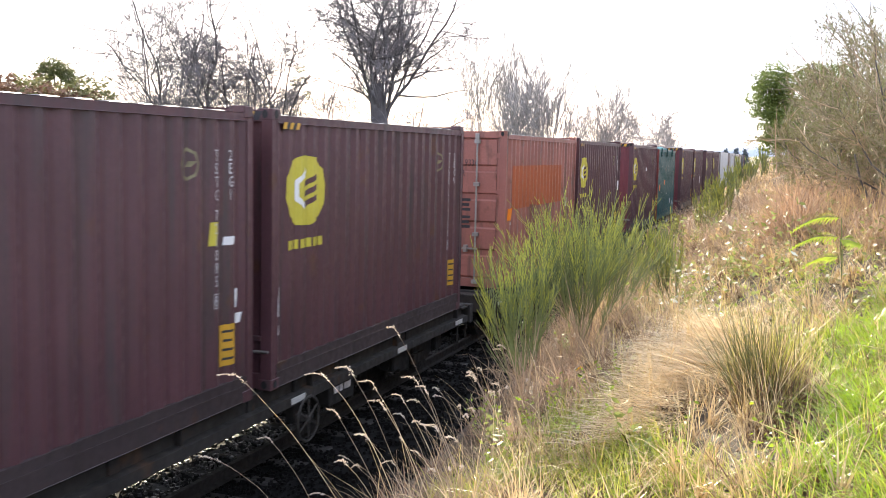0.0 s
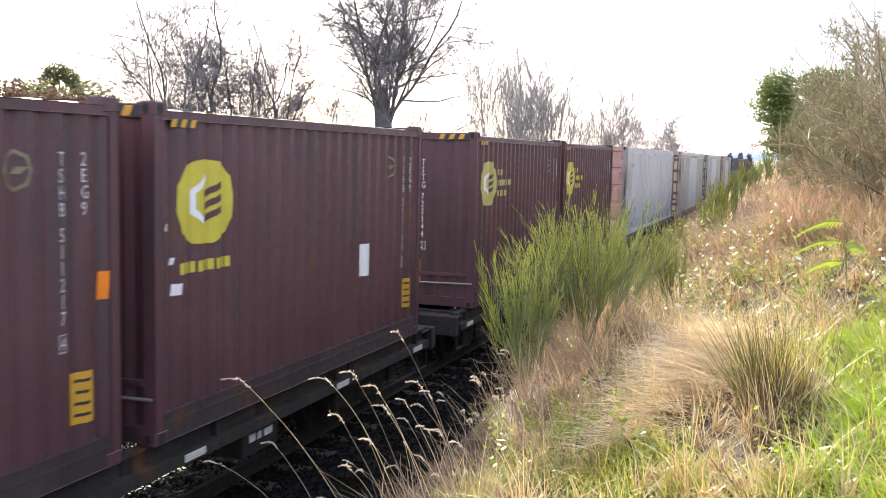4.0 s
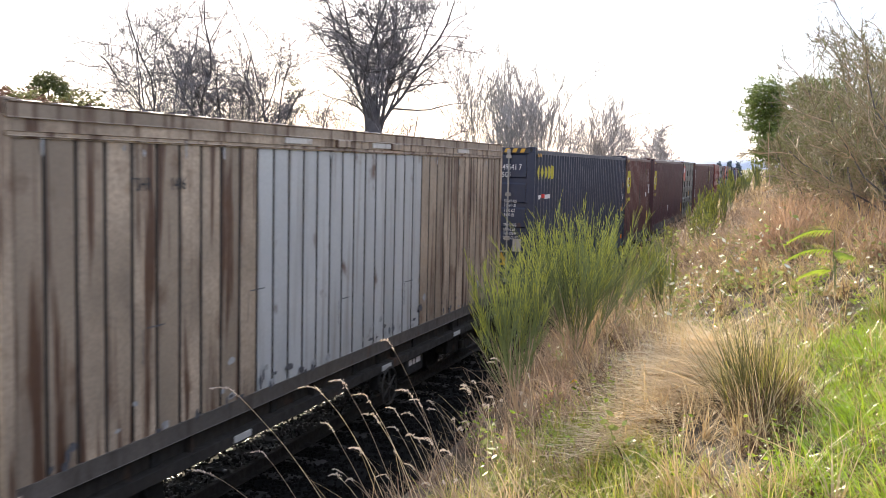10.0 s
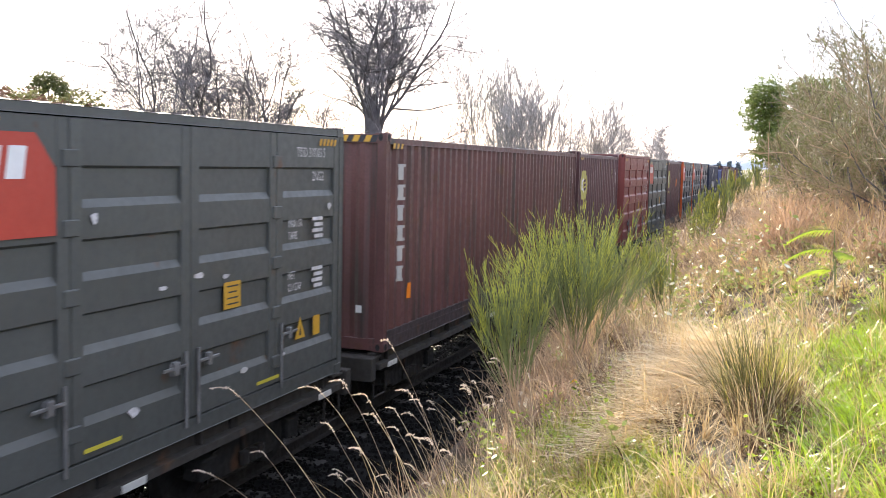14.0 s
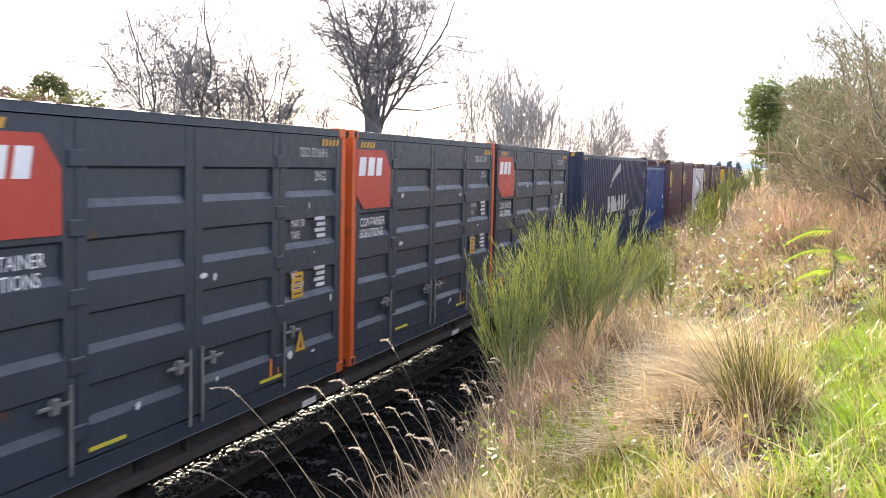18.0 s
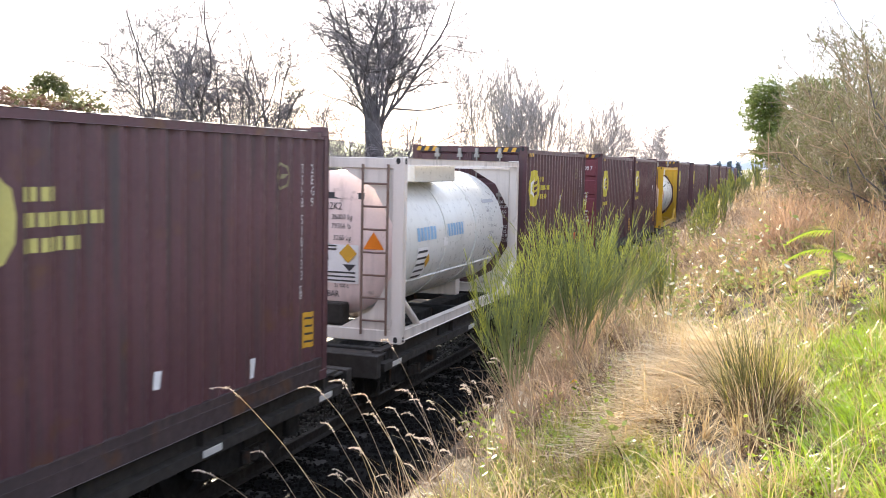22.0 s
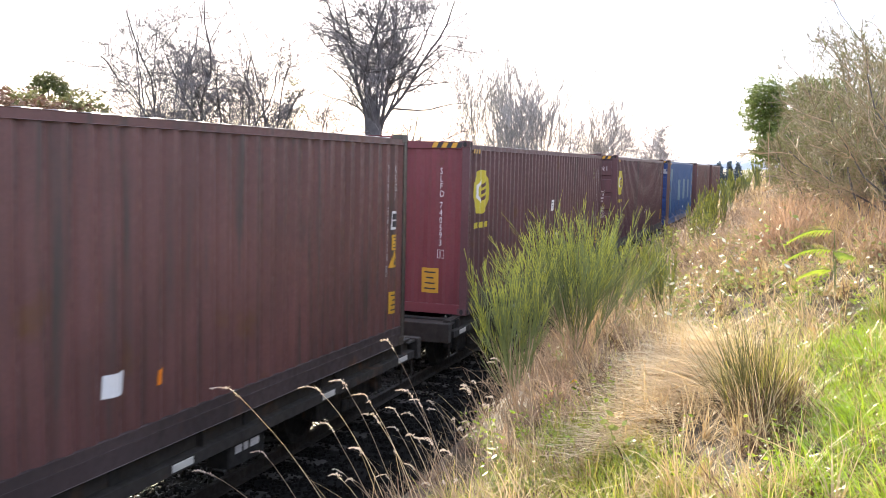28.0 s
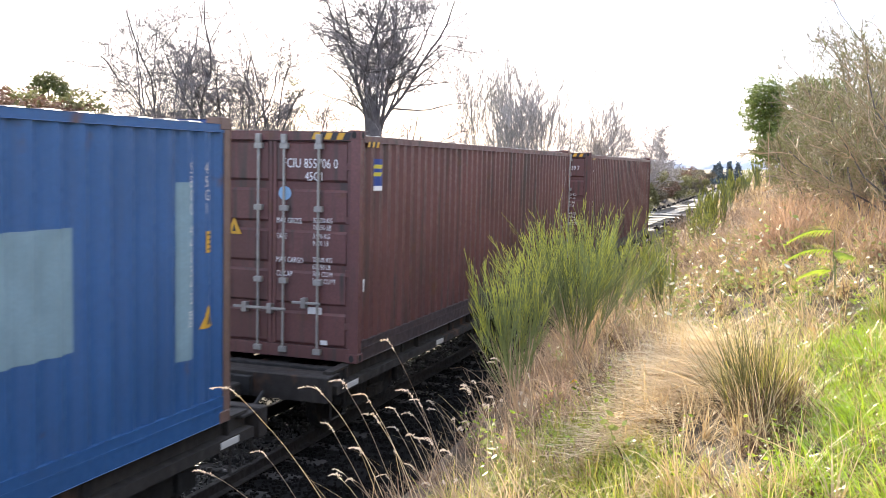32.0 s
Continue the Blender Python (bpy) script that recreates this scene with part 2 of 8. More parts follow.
def ground_z(x, y):
    """Height of the ground: track bed, banks on both sides, fields beyond."""
    x, y = np.asarray(x, float), np.asarray(y, float)
    d = x - bend(y)
    bed = np.where(np.abs(d) < 1.5, -0.2, -0.2 - 0.42 * smooth_step(1.5, 2.3, np.abs(d)))
    zs = np.interp(y, [-400, -10, 3, 7, 22, 60, 120, 400], [0.8, 0.9, 1.0, 1.05, 1.75, 2.45, 2.5, 1.5])
    slope = np.interp(y, [0, 6, 20, 60, 120], [0.30, 0.31, 0.42, 0.42, 0.3])
    wob = 0.12 * np.sin(y * 0.9 + x * 1.3) + 0.10 * np.sin(y * 0.37 - x * 0.8 + 1) + 0.05 * np.sin(y * 2.3 + x * 2.1)
    toe = smooth_step(2.7, 3.7, d)
    rise = zs + slope * np.clip(d - 3.7, 0, 6.5) + 0.02 * np.clip(d - 10.2, 0, 400)
    right = (1 - toe) * bed + toe * (rise + wob * smooth_step(3.2, 4.2, d) * (0.35 + 0.65 * smooth_step(4, 12, np.hypot(x - 6.27, y))))
    # a mound, and a dip that holds the tussock's painted shadow
    right = right + 0.16 * np.exp(-(((x - 5.6) / 0.42) ** 2 + ((y - 8.0) / 1.0) ** 2)) - 0.10 * np.exp(-(((x - 6.32) / 0.16) ** 2 + ((y - 6.3) / 0.3) ** 2))
    e = -d
    lift = np.interp(y, [-400, 0, 120, 300, 600], [6.9, 6.9, 6.9, 1.5, 0.5])
    left = bed + (0.62 + 0.6) * smooth_step(2.8, 8, e) + lift * smooth_step(12, 65, e) + 0.012 * np.clip(e - 100, 0, 300) + wob * smooth_step(3, 8, e)
    return np.where(d > 0, right, left)


# ---- ground ----
GROUND = material("ground_earth_and_litter", (0.045, 0.031, 0.018), 0.95, 0, 0.45, 2.3, 22, 0.8, tint=(0.095, 0.066, 0.036), space="Object")
# near-black bed: the train's shade is put into its colour
SHADEBED = material("shaded_track_bed", (0.007, 0.0068, 0.0065), 0.9, 0, 0.35, 2.5, 25, 0.5, spec=0.1)
FIELD = material("far_grass_field", (0.12, 0.17, 0.05), 0.9, 0, 0.3, 0.2, 4, 0.3)
# lighter stones carry the sunlight under the wagons, near-black ballast the train's shade
BEDSTONE = material("sunlit_bed_stone", (0.042, 0.039, 0.036), 0.45, 0, 0.35, 4, 30, 0.4, per_island=0.7)
BALLAST = material("shaded_ballast_stone", (0.008, 0.0075, 0.007), 0.8, 0, 0.35, 4, 30, 0.4, per_island=0.6, spec=0.1)


def build_ground():
    xs = np.concatenate([-np.geomspace(3000, 14, 40), np.arange(-13, 15, 0.25), np.geomspace(15, 3000, 40)])
    ys = np.concatenate([-np.geomspace(3000, 16, 36), np.arange(-15, 40, 0.3), np.geomspace(40.5, 4000, 110)])
    gx, gy = np.meshgrid(xs, ys)
    gx = gx + bend(gy)
    v = np.stack([gx, gy, ground_z(gx, gy)], -1).reshape(-1, 3)
    nx, ny = len(xs), len(ys)
    i = (np.arange(ny - 1)[:, None] * nx + np.arange(nx - 1)[None]).ravel()
    f = np.stack([i, i + 1, i + nx + 1, i + nx], -1)
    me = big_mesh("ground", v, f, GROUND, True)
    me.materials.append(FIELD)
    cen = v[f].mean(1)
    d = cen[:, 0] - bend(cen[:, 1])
    me.materials.append(SHADEBED)
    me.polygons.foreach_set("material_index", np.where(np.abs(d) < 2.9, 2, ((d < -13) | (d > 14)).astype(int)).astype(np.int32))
    return tagged(new("ground", me), "earth bank with dry litter, field beyond", "ground", kind="structure")


build_ground()


# ---- containers ----
HALF = 1.219
# rust-flecked roof, its base colour paled to give the ribs their bright glints
ROOF = material("glint_pale_roof_sheet", (0.30, 0.27, 0.25), 0.38, 0.0, 0.2, 1.2, 25, 0.1, rust=0.3)
PITCH, DEEP = 0.278, 0.036


def fold(y, y0):
    """Depth of the corrugation behind its outer face at y."""
    p = (y - y0) % PITCH
    return DEEP * float(np.interp(p, [0, 0.072, 0.140, 0.210, PITCH], [0, 0, 1, 1, 0]))


def folds(a, b):
    """The break points of a corrugated sheet from a to b."""
    out, k = [], 0
    while a + k * PITCH < b:
        out += [a + k * PITCH + o for o in (0, 0.072, 0.140, 0.210) if a + k * PITCH + o < b]
        k += 1
    return out + [b]


WORDS = {}


def word_faces(s):
    """Flat triangles of a line of lettering, 1 high, as (vertices, faces)."""
    if s not in WORDS:
        cu = bpy.data.curves.new("lettering", "FONT")
        cu.body, cu.size, cu.resolution_u = s, 1.0, 2
        ob = bpy.data.objects.new("lettering", cu)
        scene.collection.objects.link(ob)
        me = bpy.data.meshes.new_from_object(ob.evaluated_get(bpy.context.evaluated_depsgraph_get()))
        WORDS[s] = ([(p.co.x, p.co.y) for p in me.vertices], [tuple(p.vertices) for p in me.polygons])
        bpy.data.objects.remove(ob)
        bpy.data.curves.remove(cu)
        bpy.data.meshes.remove(me)
    return WORDS[s]


class Flat:
    """Flat shapes on a face: u to the right, v up."""

    def __init__(self):
        self.v, self.f = [], []

    def poly(self, pts):
        o = len(self.v)
        self.v += list(pts)
        self.f.append(tuple(range(o, o + len(pts))))
        return self

    def rect(self, u, v, w, h, skew=0.0):
        return self.poly([(u - w / 2, v - h / 2), (u + w / 2, v - h / 2), (u + w / 2 + skew, v + h / 2), (u - w / 2 + skew, v + h / 2)])

    def text(self, s, u, v, size, narrow=0.8):
        pv, pf = word_faces(s)
        o = len(self.v)
        self.v += [(u + a * size * narrow, v + b * size) for a, b in pv]
        self.f += [tuple(i + o for i in f) for f in pf]
        return self

    def column(self, s, u, v, size):
        """Letters one below the other, from v down."""
        for ch in s:
            if ch == " ":
                v -= size * 0.55
                continue
            self.text(ch, u - size * 0.33, v - size * 0.86, size * 1.28, 0.74)
            v -= size * 1.07
        if len(s) > 2 and s[-2] == " ":
            z = v + size * 0.64
            for a, b, w, h in ((0, 0.57, 0.94, 0.07), (0, -0.57, 0.94, 0.07), (0.44, 0, 0.07, 1.1), (-0.44, 0, 0.07, 1.1)):
                self.rect(u + a * size, z + b * size, w * size, h * size)
        return self

    def blocks(self, n, u, v, w, h, gap=0.16):
        """A word as n plain blocks."""
        step = w / n
        for i in range(n):
            self.rect(u - w / 2 + step * (i + 0.5), v, step * (1 - gap) * (1.0, 0.82, 0.94, 0.7)[(i * 3 + n) % 4], h, 0.0)
        return self

    def lines(self, rows, u, v, w, h, pitch):
        """Rows of small print as plain bars."""
        for i in range(rows):
            self.rect(u + (0.06 * w if i % 2 else 0), v - i * pitch, w * (0.8 if i % 3 == 1 else 1), h)
        return self

    def ring(self, u, v, r0, r1, n=18, squash=1.0):
        for i in range(n):
            a, b = 2 * math.pi * i / n, 2 * math.pi * (i + 1) / n
            self.poly([(u + squash * r * math.cos(t), v + r * math.sin(t)) for r, t in ((r0, a), (r1, a), (r1, b), (r0, b))])
        return self

    def disc(self, u, v, r, n=16, squash=1.0):
        return self.poly([(u + squash * r * math.cos(2 * math.pi * i / n), v + r * math.sin(2 * math.pi * i / n)) for i in range(n)])

    def blob(self, u, v, rx, ry, rnd, n=9):
        """An uneven round smudge."""
        return self.poly([(u + rx * rnd.uniform(0.55, 1.1) * math.cos(2 * math.pi * i / n), v + ry * rnd.uniform(0.55, 1.1) * math.sin(2 * math.pi * i / n)) for i in range(n)])

    def on(self, face, length, corrugated=None, proud=0.004, plane=None):
        """The mesh on a container's near side ('side') or on its leading end ('end'), laid into the folds if corrugated."""
        bm = bmesh.new()
        vs = [bm.verts.new((u, v, 0)) for u, v in self.v]
        for f in self.f:
            try:
                bm.faces.new([vs[i] for i in f])
            except ValueError:
                pass
        if corrugated is not None:
            us = [p[0] for p in self.v]
            a, b = corrugated
            for y in folds(a, b):
                if min(us) < y < max(us):
                    bmesh.ops.bisect_plane(bm, geom=bm.verts[:] + bm.edges[:] + bm.faces[:], plane_co=(y, 0, 0), plane_no=(1, 0, 0))
        me = bpy.data.meshes.new("decal")
        bm.to_mesh(me)
        bm.free()
        co = np.empty(len(me.vertices) * 3)
        me.vertices.foreach_get("co", co)
        co = co.reshape(-1, 3)
        out = np.empty_like(co)
        deep = np.array([fold(min(u, corrugated[1] - 1e-4), corrugated[0]) if corrugated is not None else 0.0 for u in co[:, 0]])
        if face == "side":
            out[:, 0] = (plane if plane is not None else HALF - 0.012) - deep + proud
            out[:, 1] = co[:, 0]
        else:
            out[:, 0] = co[:, 0]
            out[:, 1] = -(plane if plane is not None else length / 2 - 0.012) + deep - proud
        out[:, 2] = co[:, 1]
        me.vertices.foreach_set("co", out.ravel())
        me.update()
        return me


def corrugated_side(L, z0, z1, s):
    a, b = -L / 2 + 0.10, L / 2 - 0.10
    return Geo().sheet([(s * (HALF - 0.012 - fold(y + 1e-6 if y < b else y - 1e-6, a)), y) for y in folds(a, b)], 2, z0, z1)


def castings(box, L, H, mat):
    def make():
        g = Geo()
        g.cbox(-0.081, -0.089, 0, 0.081, 0.089, 0.118, 0.008)
        return g

    # solid black ovals stand for the dark inside of the casting holes
    def hole(face):
        ov = [(0.032 * math.cos(t), 0.045 * math.sin(t)) for t in np.linspace(0, 2 * math.pi, 12, endpoint=False)]
        if face:
            return Geo().prism([(p * 1.3, q + 0.059) for p, q in ov], 0, 0.078, 0.0835)
        return Geo().prism([(p, q + 0.059) for p, q in ov], 1, -0.0915, -0.085)
    for sx in (-1, 1):
        for sy in (-1, 1):
            for z in (-0.012, H - 0.118 + 0.006):
                c = part("corner_casting", shared("corner_casting", make, mat), None, box)
                c.location = (sx * (HALF - 0.078), sy * (L / 2 - 0.086), z)
                if sx > 0 and sy < 0:
                    for face in (0, 1):
                        part("aperture", shared(("aperture", face), lambda: hole(face), RUBBER_AND_HOLE), None, c)


def shell(box, L, H, mat, post=None, rail=0.06, roof=True, drop=0.0, foot=0.15, low=None):
    """Posts, rails, castings, floor and roof that all box containers have."""
    post = post or mat
    for sx in (-1, 1):
        for sy in (-1, 1):
            part("corner_post", Geo().cbox(sx * HALF, sy * L / 2, 0.1, sx * (HALF - 0.115), sy * (L / 2 - 0.105), H - 0.1, 0.006), post, box)
        part("top_rail", Geo().cbox(sx * (HALF - 0.004), -L / 2 + 0.1, H - rail - 0.03 - drop, sx * (HALF - 0.07), L / 2 - 0.1, H - 0.012 - drop, 0.005), mat, box)
        g = Geo().cbox(sx * (HALF - 0.003), -L / 2 + 0.1, 0.0, sx * (HALF - 0.05), L / 2 - 0.1, foot, 0.004)
        g.box(sx * (HALF + 0.002), -L / 2 + 0.15, foot - 0.015, sx * (HALF - 0.04), L / 2 - 0.15, foot + 0.005)
        if foot > 0.2:
            g.box(sx * (HALF + 0.003), -L / 2 + 0.12, 0.145, sx * (HALF - 0.04), L / 2 - 0.12, 0.165)
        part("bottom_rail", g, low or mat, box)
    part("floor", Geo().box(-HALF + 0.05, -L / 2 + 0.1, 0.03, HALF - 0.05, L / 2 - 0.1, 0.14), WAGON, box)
    castings(box, L, H, post)
    if roof:
        top = H - 0.03 - drop
        g = Geo().box(-HALF + 0.05, -L / 2 + 0.06, top - 0.012, HALF - 0.05, L / 2 - 0.06, top)
        n = int((L - 0.5) / 0.36)
        for i in range(n):
            y = -L / 2 + 0.25 + (i + 0.5) * (L - 0.5) / n
            e, w, z = HALF - 0.06, 0.11, top + 0.034
            g.add([(-e, y - w, top), (e, y - w, top), (e, y + w, top), (-e, y + w, top), (-e + 0.05, y - w + 0.03, z), (e - 0.05, y - w + 0.03, z), (e - 0.05, y + w - 0.03, z), (-e + 0.05, y + w - 0.03, z)],
                  [(4, 5, 6, 7), (0, 1, 5, 4), (1, 2, 6, 5), (2, 3, 7, 6), (3, 0, 4, 7)])
        part("roof", g, ROOF, box, "rust-flecked roof sheet with pressed ribs, paled for sun glints")


def end_frame(box, L, H, mat, sy):
    part("header", Geo().cbox(-HALF + 0.115, sy * L / 2, H - 0.13, HALF - 0.115, sy * (L / 2 - 0.07), H - 0.01, 0.005), mat, box)
    part("sill", Geo().cbox(-HALF + 0.115, sy * L / 2, 0.0, HALF - 0.115, sy * (L / 2 - 0.07), 0.16, 0.005), mat, box)


def front_wall(box, L, H, mat, sy):
    a, b = -HALF + 0.115, HALF - 0.115
    g = Geo().sheet([(x, sy * (L / 2 - 0.012 - fold(x + 1e-6 if x < b else x - 1e-6, a))) for x in folds(a, b)], 2, 0.16, H - 0.13)
    part("front_panel", g, mat, box)


def doors(box, L, H, mat, sy, rods=True, rod_mat=None):
    rod_mat = rod_mat or STEEL
    y = L / 2 - 0.02
    for sx in (-1, 1):
        x0, x1 = (-HALF + 0.12, -0.006) if sx < 0 else (0.006, HALF - 0.12)
        g = Geo().box(x0, sy * (y - 0.05), 0.165, x1, sy * (y - 0.03), H - 0.135)
        for xa, xb in ((x0, x0 + 0.05), (x1 - 0.05, x1)):
            g.box(xa, sy * (y - 0.032), 0.165, xb, sy * y, H - 0.135)
        d = part("door", g, mat, box)
        if not rods:
            continue
        bands = [0.165 + (H - 0.3) * t for t in np.linspace(0, 1, 6)]
        for i in range(5):
            z0, z1 = bands[i] + 0.02, bands[i + 1] - (0.1 if i < 4 else 0.02)
            g = Geo().prism([(sy * (y - 0.034), z0 - 0.018), (sy * y, z0 + 0.018), (sy * y, z1 - 0.018), (sy * (y - 0.034), z1 + 0.018)], 0, x0 + 0.06, x1 - 0.06)
            part("door_panel", g, mat, d)
        for k in range(4):
            z = 0.45 + k * (H - 0.9) / 3
            xh = sx * (HALF - 0.115)
            part("hinge", Geo().cbox(xh - 0.07, sy * (y + 0.012), z - 0.045, xh + 0.03, sy * (y - 0.01), z + 0.045, 0.005), mat, d)
        for off in (0.15, 0.55):
            x = sx * HALF * off
            yr = sy * (y + 0.045)
            part("lock_rod", Geo().tube([(x, yr, 0.07), (x, yr, H - 0.05)], 0.018, 8), rod_mat, d, "locking bar")
            for z in (0.1, H * 0.34, H * 0.66, H - 0.2):
                part("bracket", Geo().cbox(x - 0.055, sy * (y + 0.066), z - 0.035, x + 0.055, sy * (y - 0.005), z + 0.035, 0.004), rod_mat, d)
            part("cam", Geo().cbox(x - 0.035, sy * (y + 0.075), H - 0.17, x + 0.035, sy * (y + 0.01), H - 0.05, 0.004), rod_mat, d)
            zh = 0.72 if off > 0.5 else 0.62
            part("handle", Geo().cbox(x + 0.04, sy * (y + 0.075), zh - 0.02, x - 0.34, sy * (y + 0.055), zh + 0.015, 0.006), rod_mat, d)
            part("handle_catch", Geo().cbox(x - 0.22, sy * (y + 0.085), zh - 0.07, x - 0.15, sy * y, zh + 0.06, 0.006), rod_mat, d)


def warning_stripes(box, L, H, sides=True):
    """Black and yellow stripes at the top corners."""
    for c in (-0.85, 0.85):
        band = part("warning_band", Flat().rect(c - 0.04, H - 0.07, 0.52, 0.09, 0.04).on("end", L, None, 0.004, L / 2), BLACKLETTER, box)
        f = Flat()
        for i in range(3):
            f.rect(c - 0.25 + i * 0.17, H - 0.07, 0.085, 0.085, 0.04)
        part("stripe", f.on("end", L, None, 0.007, L / 2), SIGNYELLOW, band)
    if sides:
        band = part("warning_band", Flat().rect(-L / 2 + 0.40, H - 0.16, 0.35, 0.072, 0.035).on("side", L, None, 0.005, HALF - 0.004), BLACKLETTER, box)
        f = Flat()
        for i in range(3):
            f.rect(-L / 2 + 0.26 + i * 0.14, H - 0.16, 0.07, 0.07, 0.035)
        part("stripe", f.on("side", L, None, 0.008, HALF - 0.004), SIGNYELLOW, band)


def round_mark(box, L, u, v, h, mat, dark, white=LETTER, blocks=9, name=True):
    """The lessor's hexagonal mark: a yellow plate with a white bracket and dark slanting bars, and its name as plain blocks."""
    ca = (-L / 2 + 0.10, L / 2 - 0.10)
    hx = [(0, 0.5), (0.28, 0.46), (0.43, 0.3), (0.46, 0.05), (0.45, -0.2), (0.38, -0.38), (0.12, -0.5), (-0.2, -0.48), (-0.4, -0.34), (-0.46, -0.1), (-0.45, 0.2), (-0.36, 0.38), (-0.15, 0.48)]
    part("round_logo", Flat().poly([(u + a * h * 1.18, v + b * h * 0.96) for a, b in hx[::-1]]).on("side", L, ca, 0.004), mat, box, "yellow hexagonal logo")
    f = Flat()
    for i in range(3):
        z = v + h * (0.13 - 0.14 * i)
        f.poly([(u - 0.02 * h, z - 0.10 * h), (u + 0.30 * h, z + 0.02 * h), (u + 0.30 * h, z + 0.10 * h), (u - 0.02 * h, z - 0.02 * h)])
    f.poly([(u - 0.05 * h, v - 0.24 * h), (u - 0.02 * h, v - 0.24 * h), (u + 0.04 * h, v - 0.12 * h), (u - 0.05 * h, v - 0.16 * h)])
    part("logo_emblem", f.on("side", L, ca, 0.007), dark, box)
    f = Flat().poly([(u - 0.27 * h, v - 0.12 * h), (u - 0.19 * h, v - 0.08 * h), (u - 0.19 * h, v + 0.16 * h), (u - 0.27 * h, v + 0.13 * h)])
    f.poly([(u - 0.27 * h, v + 0.13 * h), (u - 0.19 * h, v + 0.10 * h), (u + 0.05 * h, v + 0.24 * h), (u + 0.02 * h, v + 0.32 * h)])
    f.poly([(u - 0.27 * h, v - 0.12 * h), (u - 0.05 * h, v - 0.26 * h), (u - 0.05 * h, v - 0.18 * h), (u - 0.19 * h, v - 0.08 * h)])
    part("logo_bracket", f.on("side", L, ca, 0.007), white, box)
    if name:
        part("brand_name", Flat().blocks(blocks, u, v - 0.72 * h, h * 1.05, 0.125 * h).on("side", L, ca, 0.005), mat, box)


def wide_mark(box, L, u, v, h, mat, dark):
    """The mark with its name in three rows of blocks beside it."""
    ca = (-L / 2 + 0.10, L / 2 - 0.10)
    round_mark(box, L, u, v, h, mat, dark, LETTER, 9, False)
    f = Flat()
    for n, w, z in ((4, 0.46, 0.23), (11, 1.1, 0.0), (7, 0.78, -0.23)):
        f.blocks(n, u + 0.62 * h + w * h / 2, v + z * h, w * h, 0.13 * h)
    part("brand_name", f.on("side", L, ca, 0.005), mat, box)


def side_decal(box, L, flat, mat, name="lettering", label="", corr=True, proud=0.006, plane=None):
    return part(name, flat.on("side", L, (-L / 2 + 0.10, L / 2 - 0.10) if corr else None, proud, plane), mat, box, label)


def end_decal(box, L, flat, mat, name="lettering", label="", corr=False, proud=0.006, plane=None):
    return part(name, flat.on("end", L, (-HALF + 0.115, HALF - 0.115) if corr else None, proud, plane), mat, box, label)


def caution(box, L, u, v, w, h, where="side", corr=True, mat=None):
    f, put = Flat().rect(u, v, w, h), side_decal if where == "side" else end_decal
    put(box, L, f, mat or SIGNYELLOW, "warning_sign", "yellow height warning sign", corr, 0.006)
    g = Flat()
    for i in range(4):
        g.rect(u, v + h * (0.33 - 0.22 * i), w * (0.7, 0.5, 0.65, 0.7)[i], h * 0.06)
    put(box, L, g, BLACKLETTER, "sign_print", "", corr, 0.009)


def triangle(box, L, u, v, s, where="side", corr=True):
    put = side_decal if where == "side" else end_decal
    put(box, L, Flat().poly([(u - s / 2, v), (u + s / 2, v), (u, v + s)]), SIGNYELLOW, "warning_triangle", "", corr, 0.006)
    put(box, L, Flat().poly([(u - s / 8, v + s * 0.15), (u + s / 8, v + s * 0.15), (u, v + s * 0.6)]), BLACKLETTER, "sign_print", "", corr, 0.009)


def dry_box(L, H, mat, end, label, end_mat=None, post=None, hazard=True, rod=None):
    """A corrugated steel container; end says what faces the camera: 'doors' or 'front'."""
    box = thing("shipping_container", label, "container", "containers of the train")
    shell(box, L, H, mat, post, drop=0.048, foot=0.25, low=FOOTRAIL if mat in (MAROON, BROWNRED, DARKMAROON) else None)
    for s in (1, -1):
        part("side_panel", corrugated_side(L, 0.25, H - 0.13, s), mat, box)
    em = end_mat or mat
    for sy, kind in ((-1, end), (1, "front" if end == "doors" else "doors")):
        end_frame(box, L, H, em, sy)
        if kind == "doors":
            doors(box, L, H, em, sy, sy < 0, rod)
        else:
            front_wall(box, L, H, em, sy)
    if hazard:
        warning_stripes(box, L, H)
    return box


def ident_columns(box, L, code, size_code, H=2.896, mat=None, u=-0.62, size=0.115):
    """The number down the side near the trailing end, and the size code beside it."""
    side_decal(box, L, Flat().column(code, L / 2 + u, H - 0.42, size), mat or DIMLETTER, "container_number")
    side_decal(box, L, Flat().column(size_code, L / 2 + u + 0.24, H - 0.42, size), mat or DIMLETTER, "size_code")


def door_print(box, L, code, size_code, H=2.896, mat=None, x=0.14):
    f = Flat().text(code, x, H - 0.47, 0.17, 0.74).text(size_code, x + 0.32, H - 0.63, 0.16, 0.74)
    end_decal(box, L, f, mat or LETTER, "door_lettering", proud=0.004, plane=L / 2 - 0.018)
    f = Flat()
    for z, a, n in ((1.72, "MAX GROSS", ("32.500 KG", "71.650 LB")), (1.52, "TARE", ("3.900 KG", "8.600 LB")), (1.22, "MAX CARGO", ("28.600 KG", "63.050 LB")), (1.04, "CU CAP", ("76.4 CU.M", "2.700 CU.FT"))):
        f.text(a, x - 0.08, z, 0.10, 0.66)
        f.text(n[0], x + 0.44, z + 0.02, 0.09, 0.7).text(n[1], x + 0.44, z - 0.07, 0.09, 0.7)
    end_decal(box, L, f, mat or LETTER, "weight_table", proud=0.004, plane=L / 2 - 0.018)


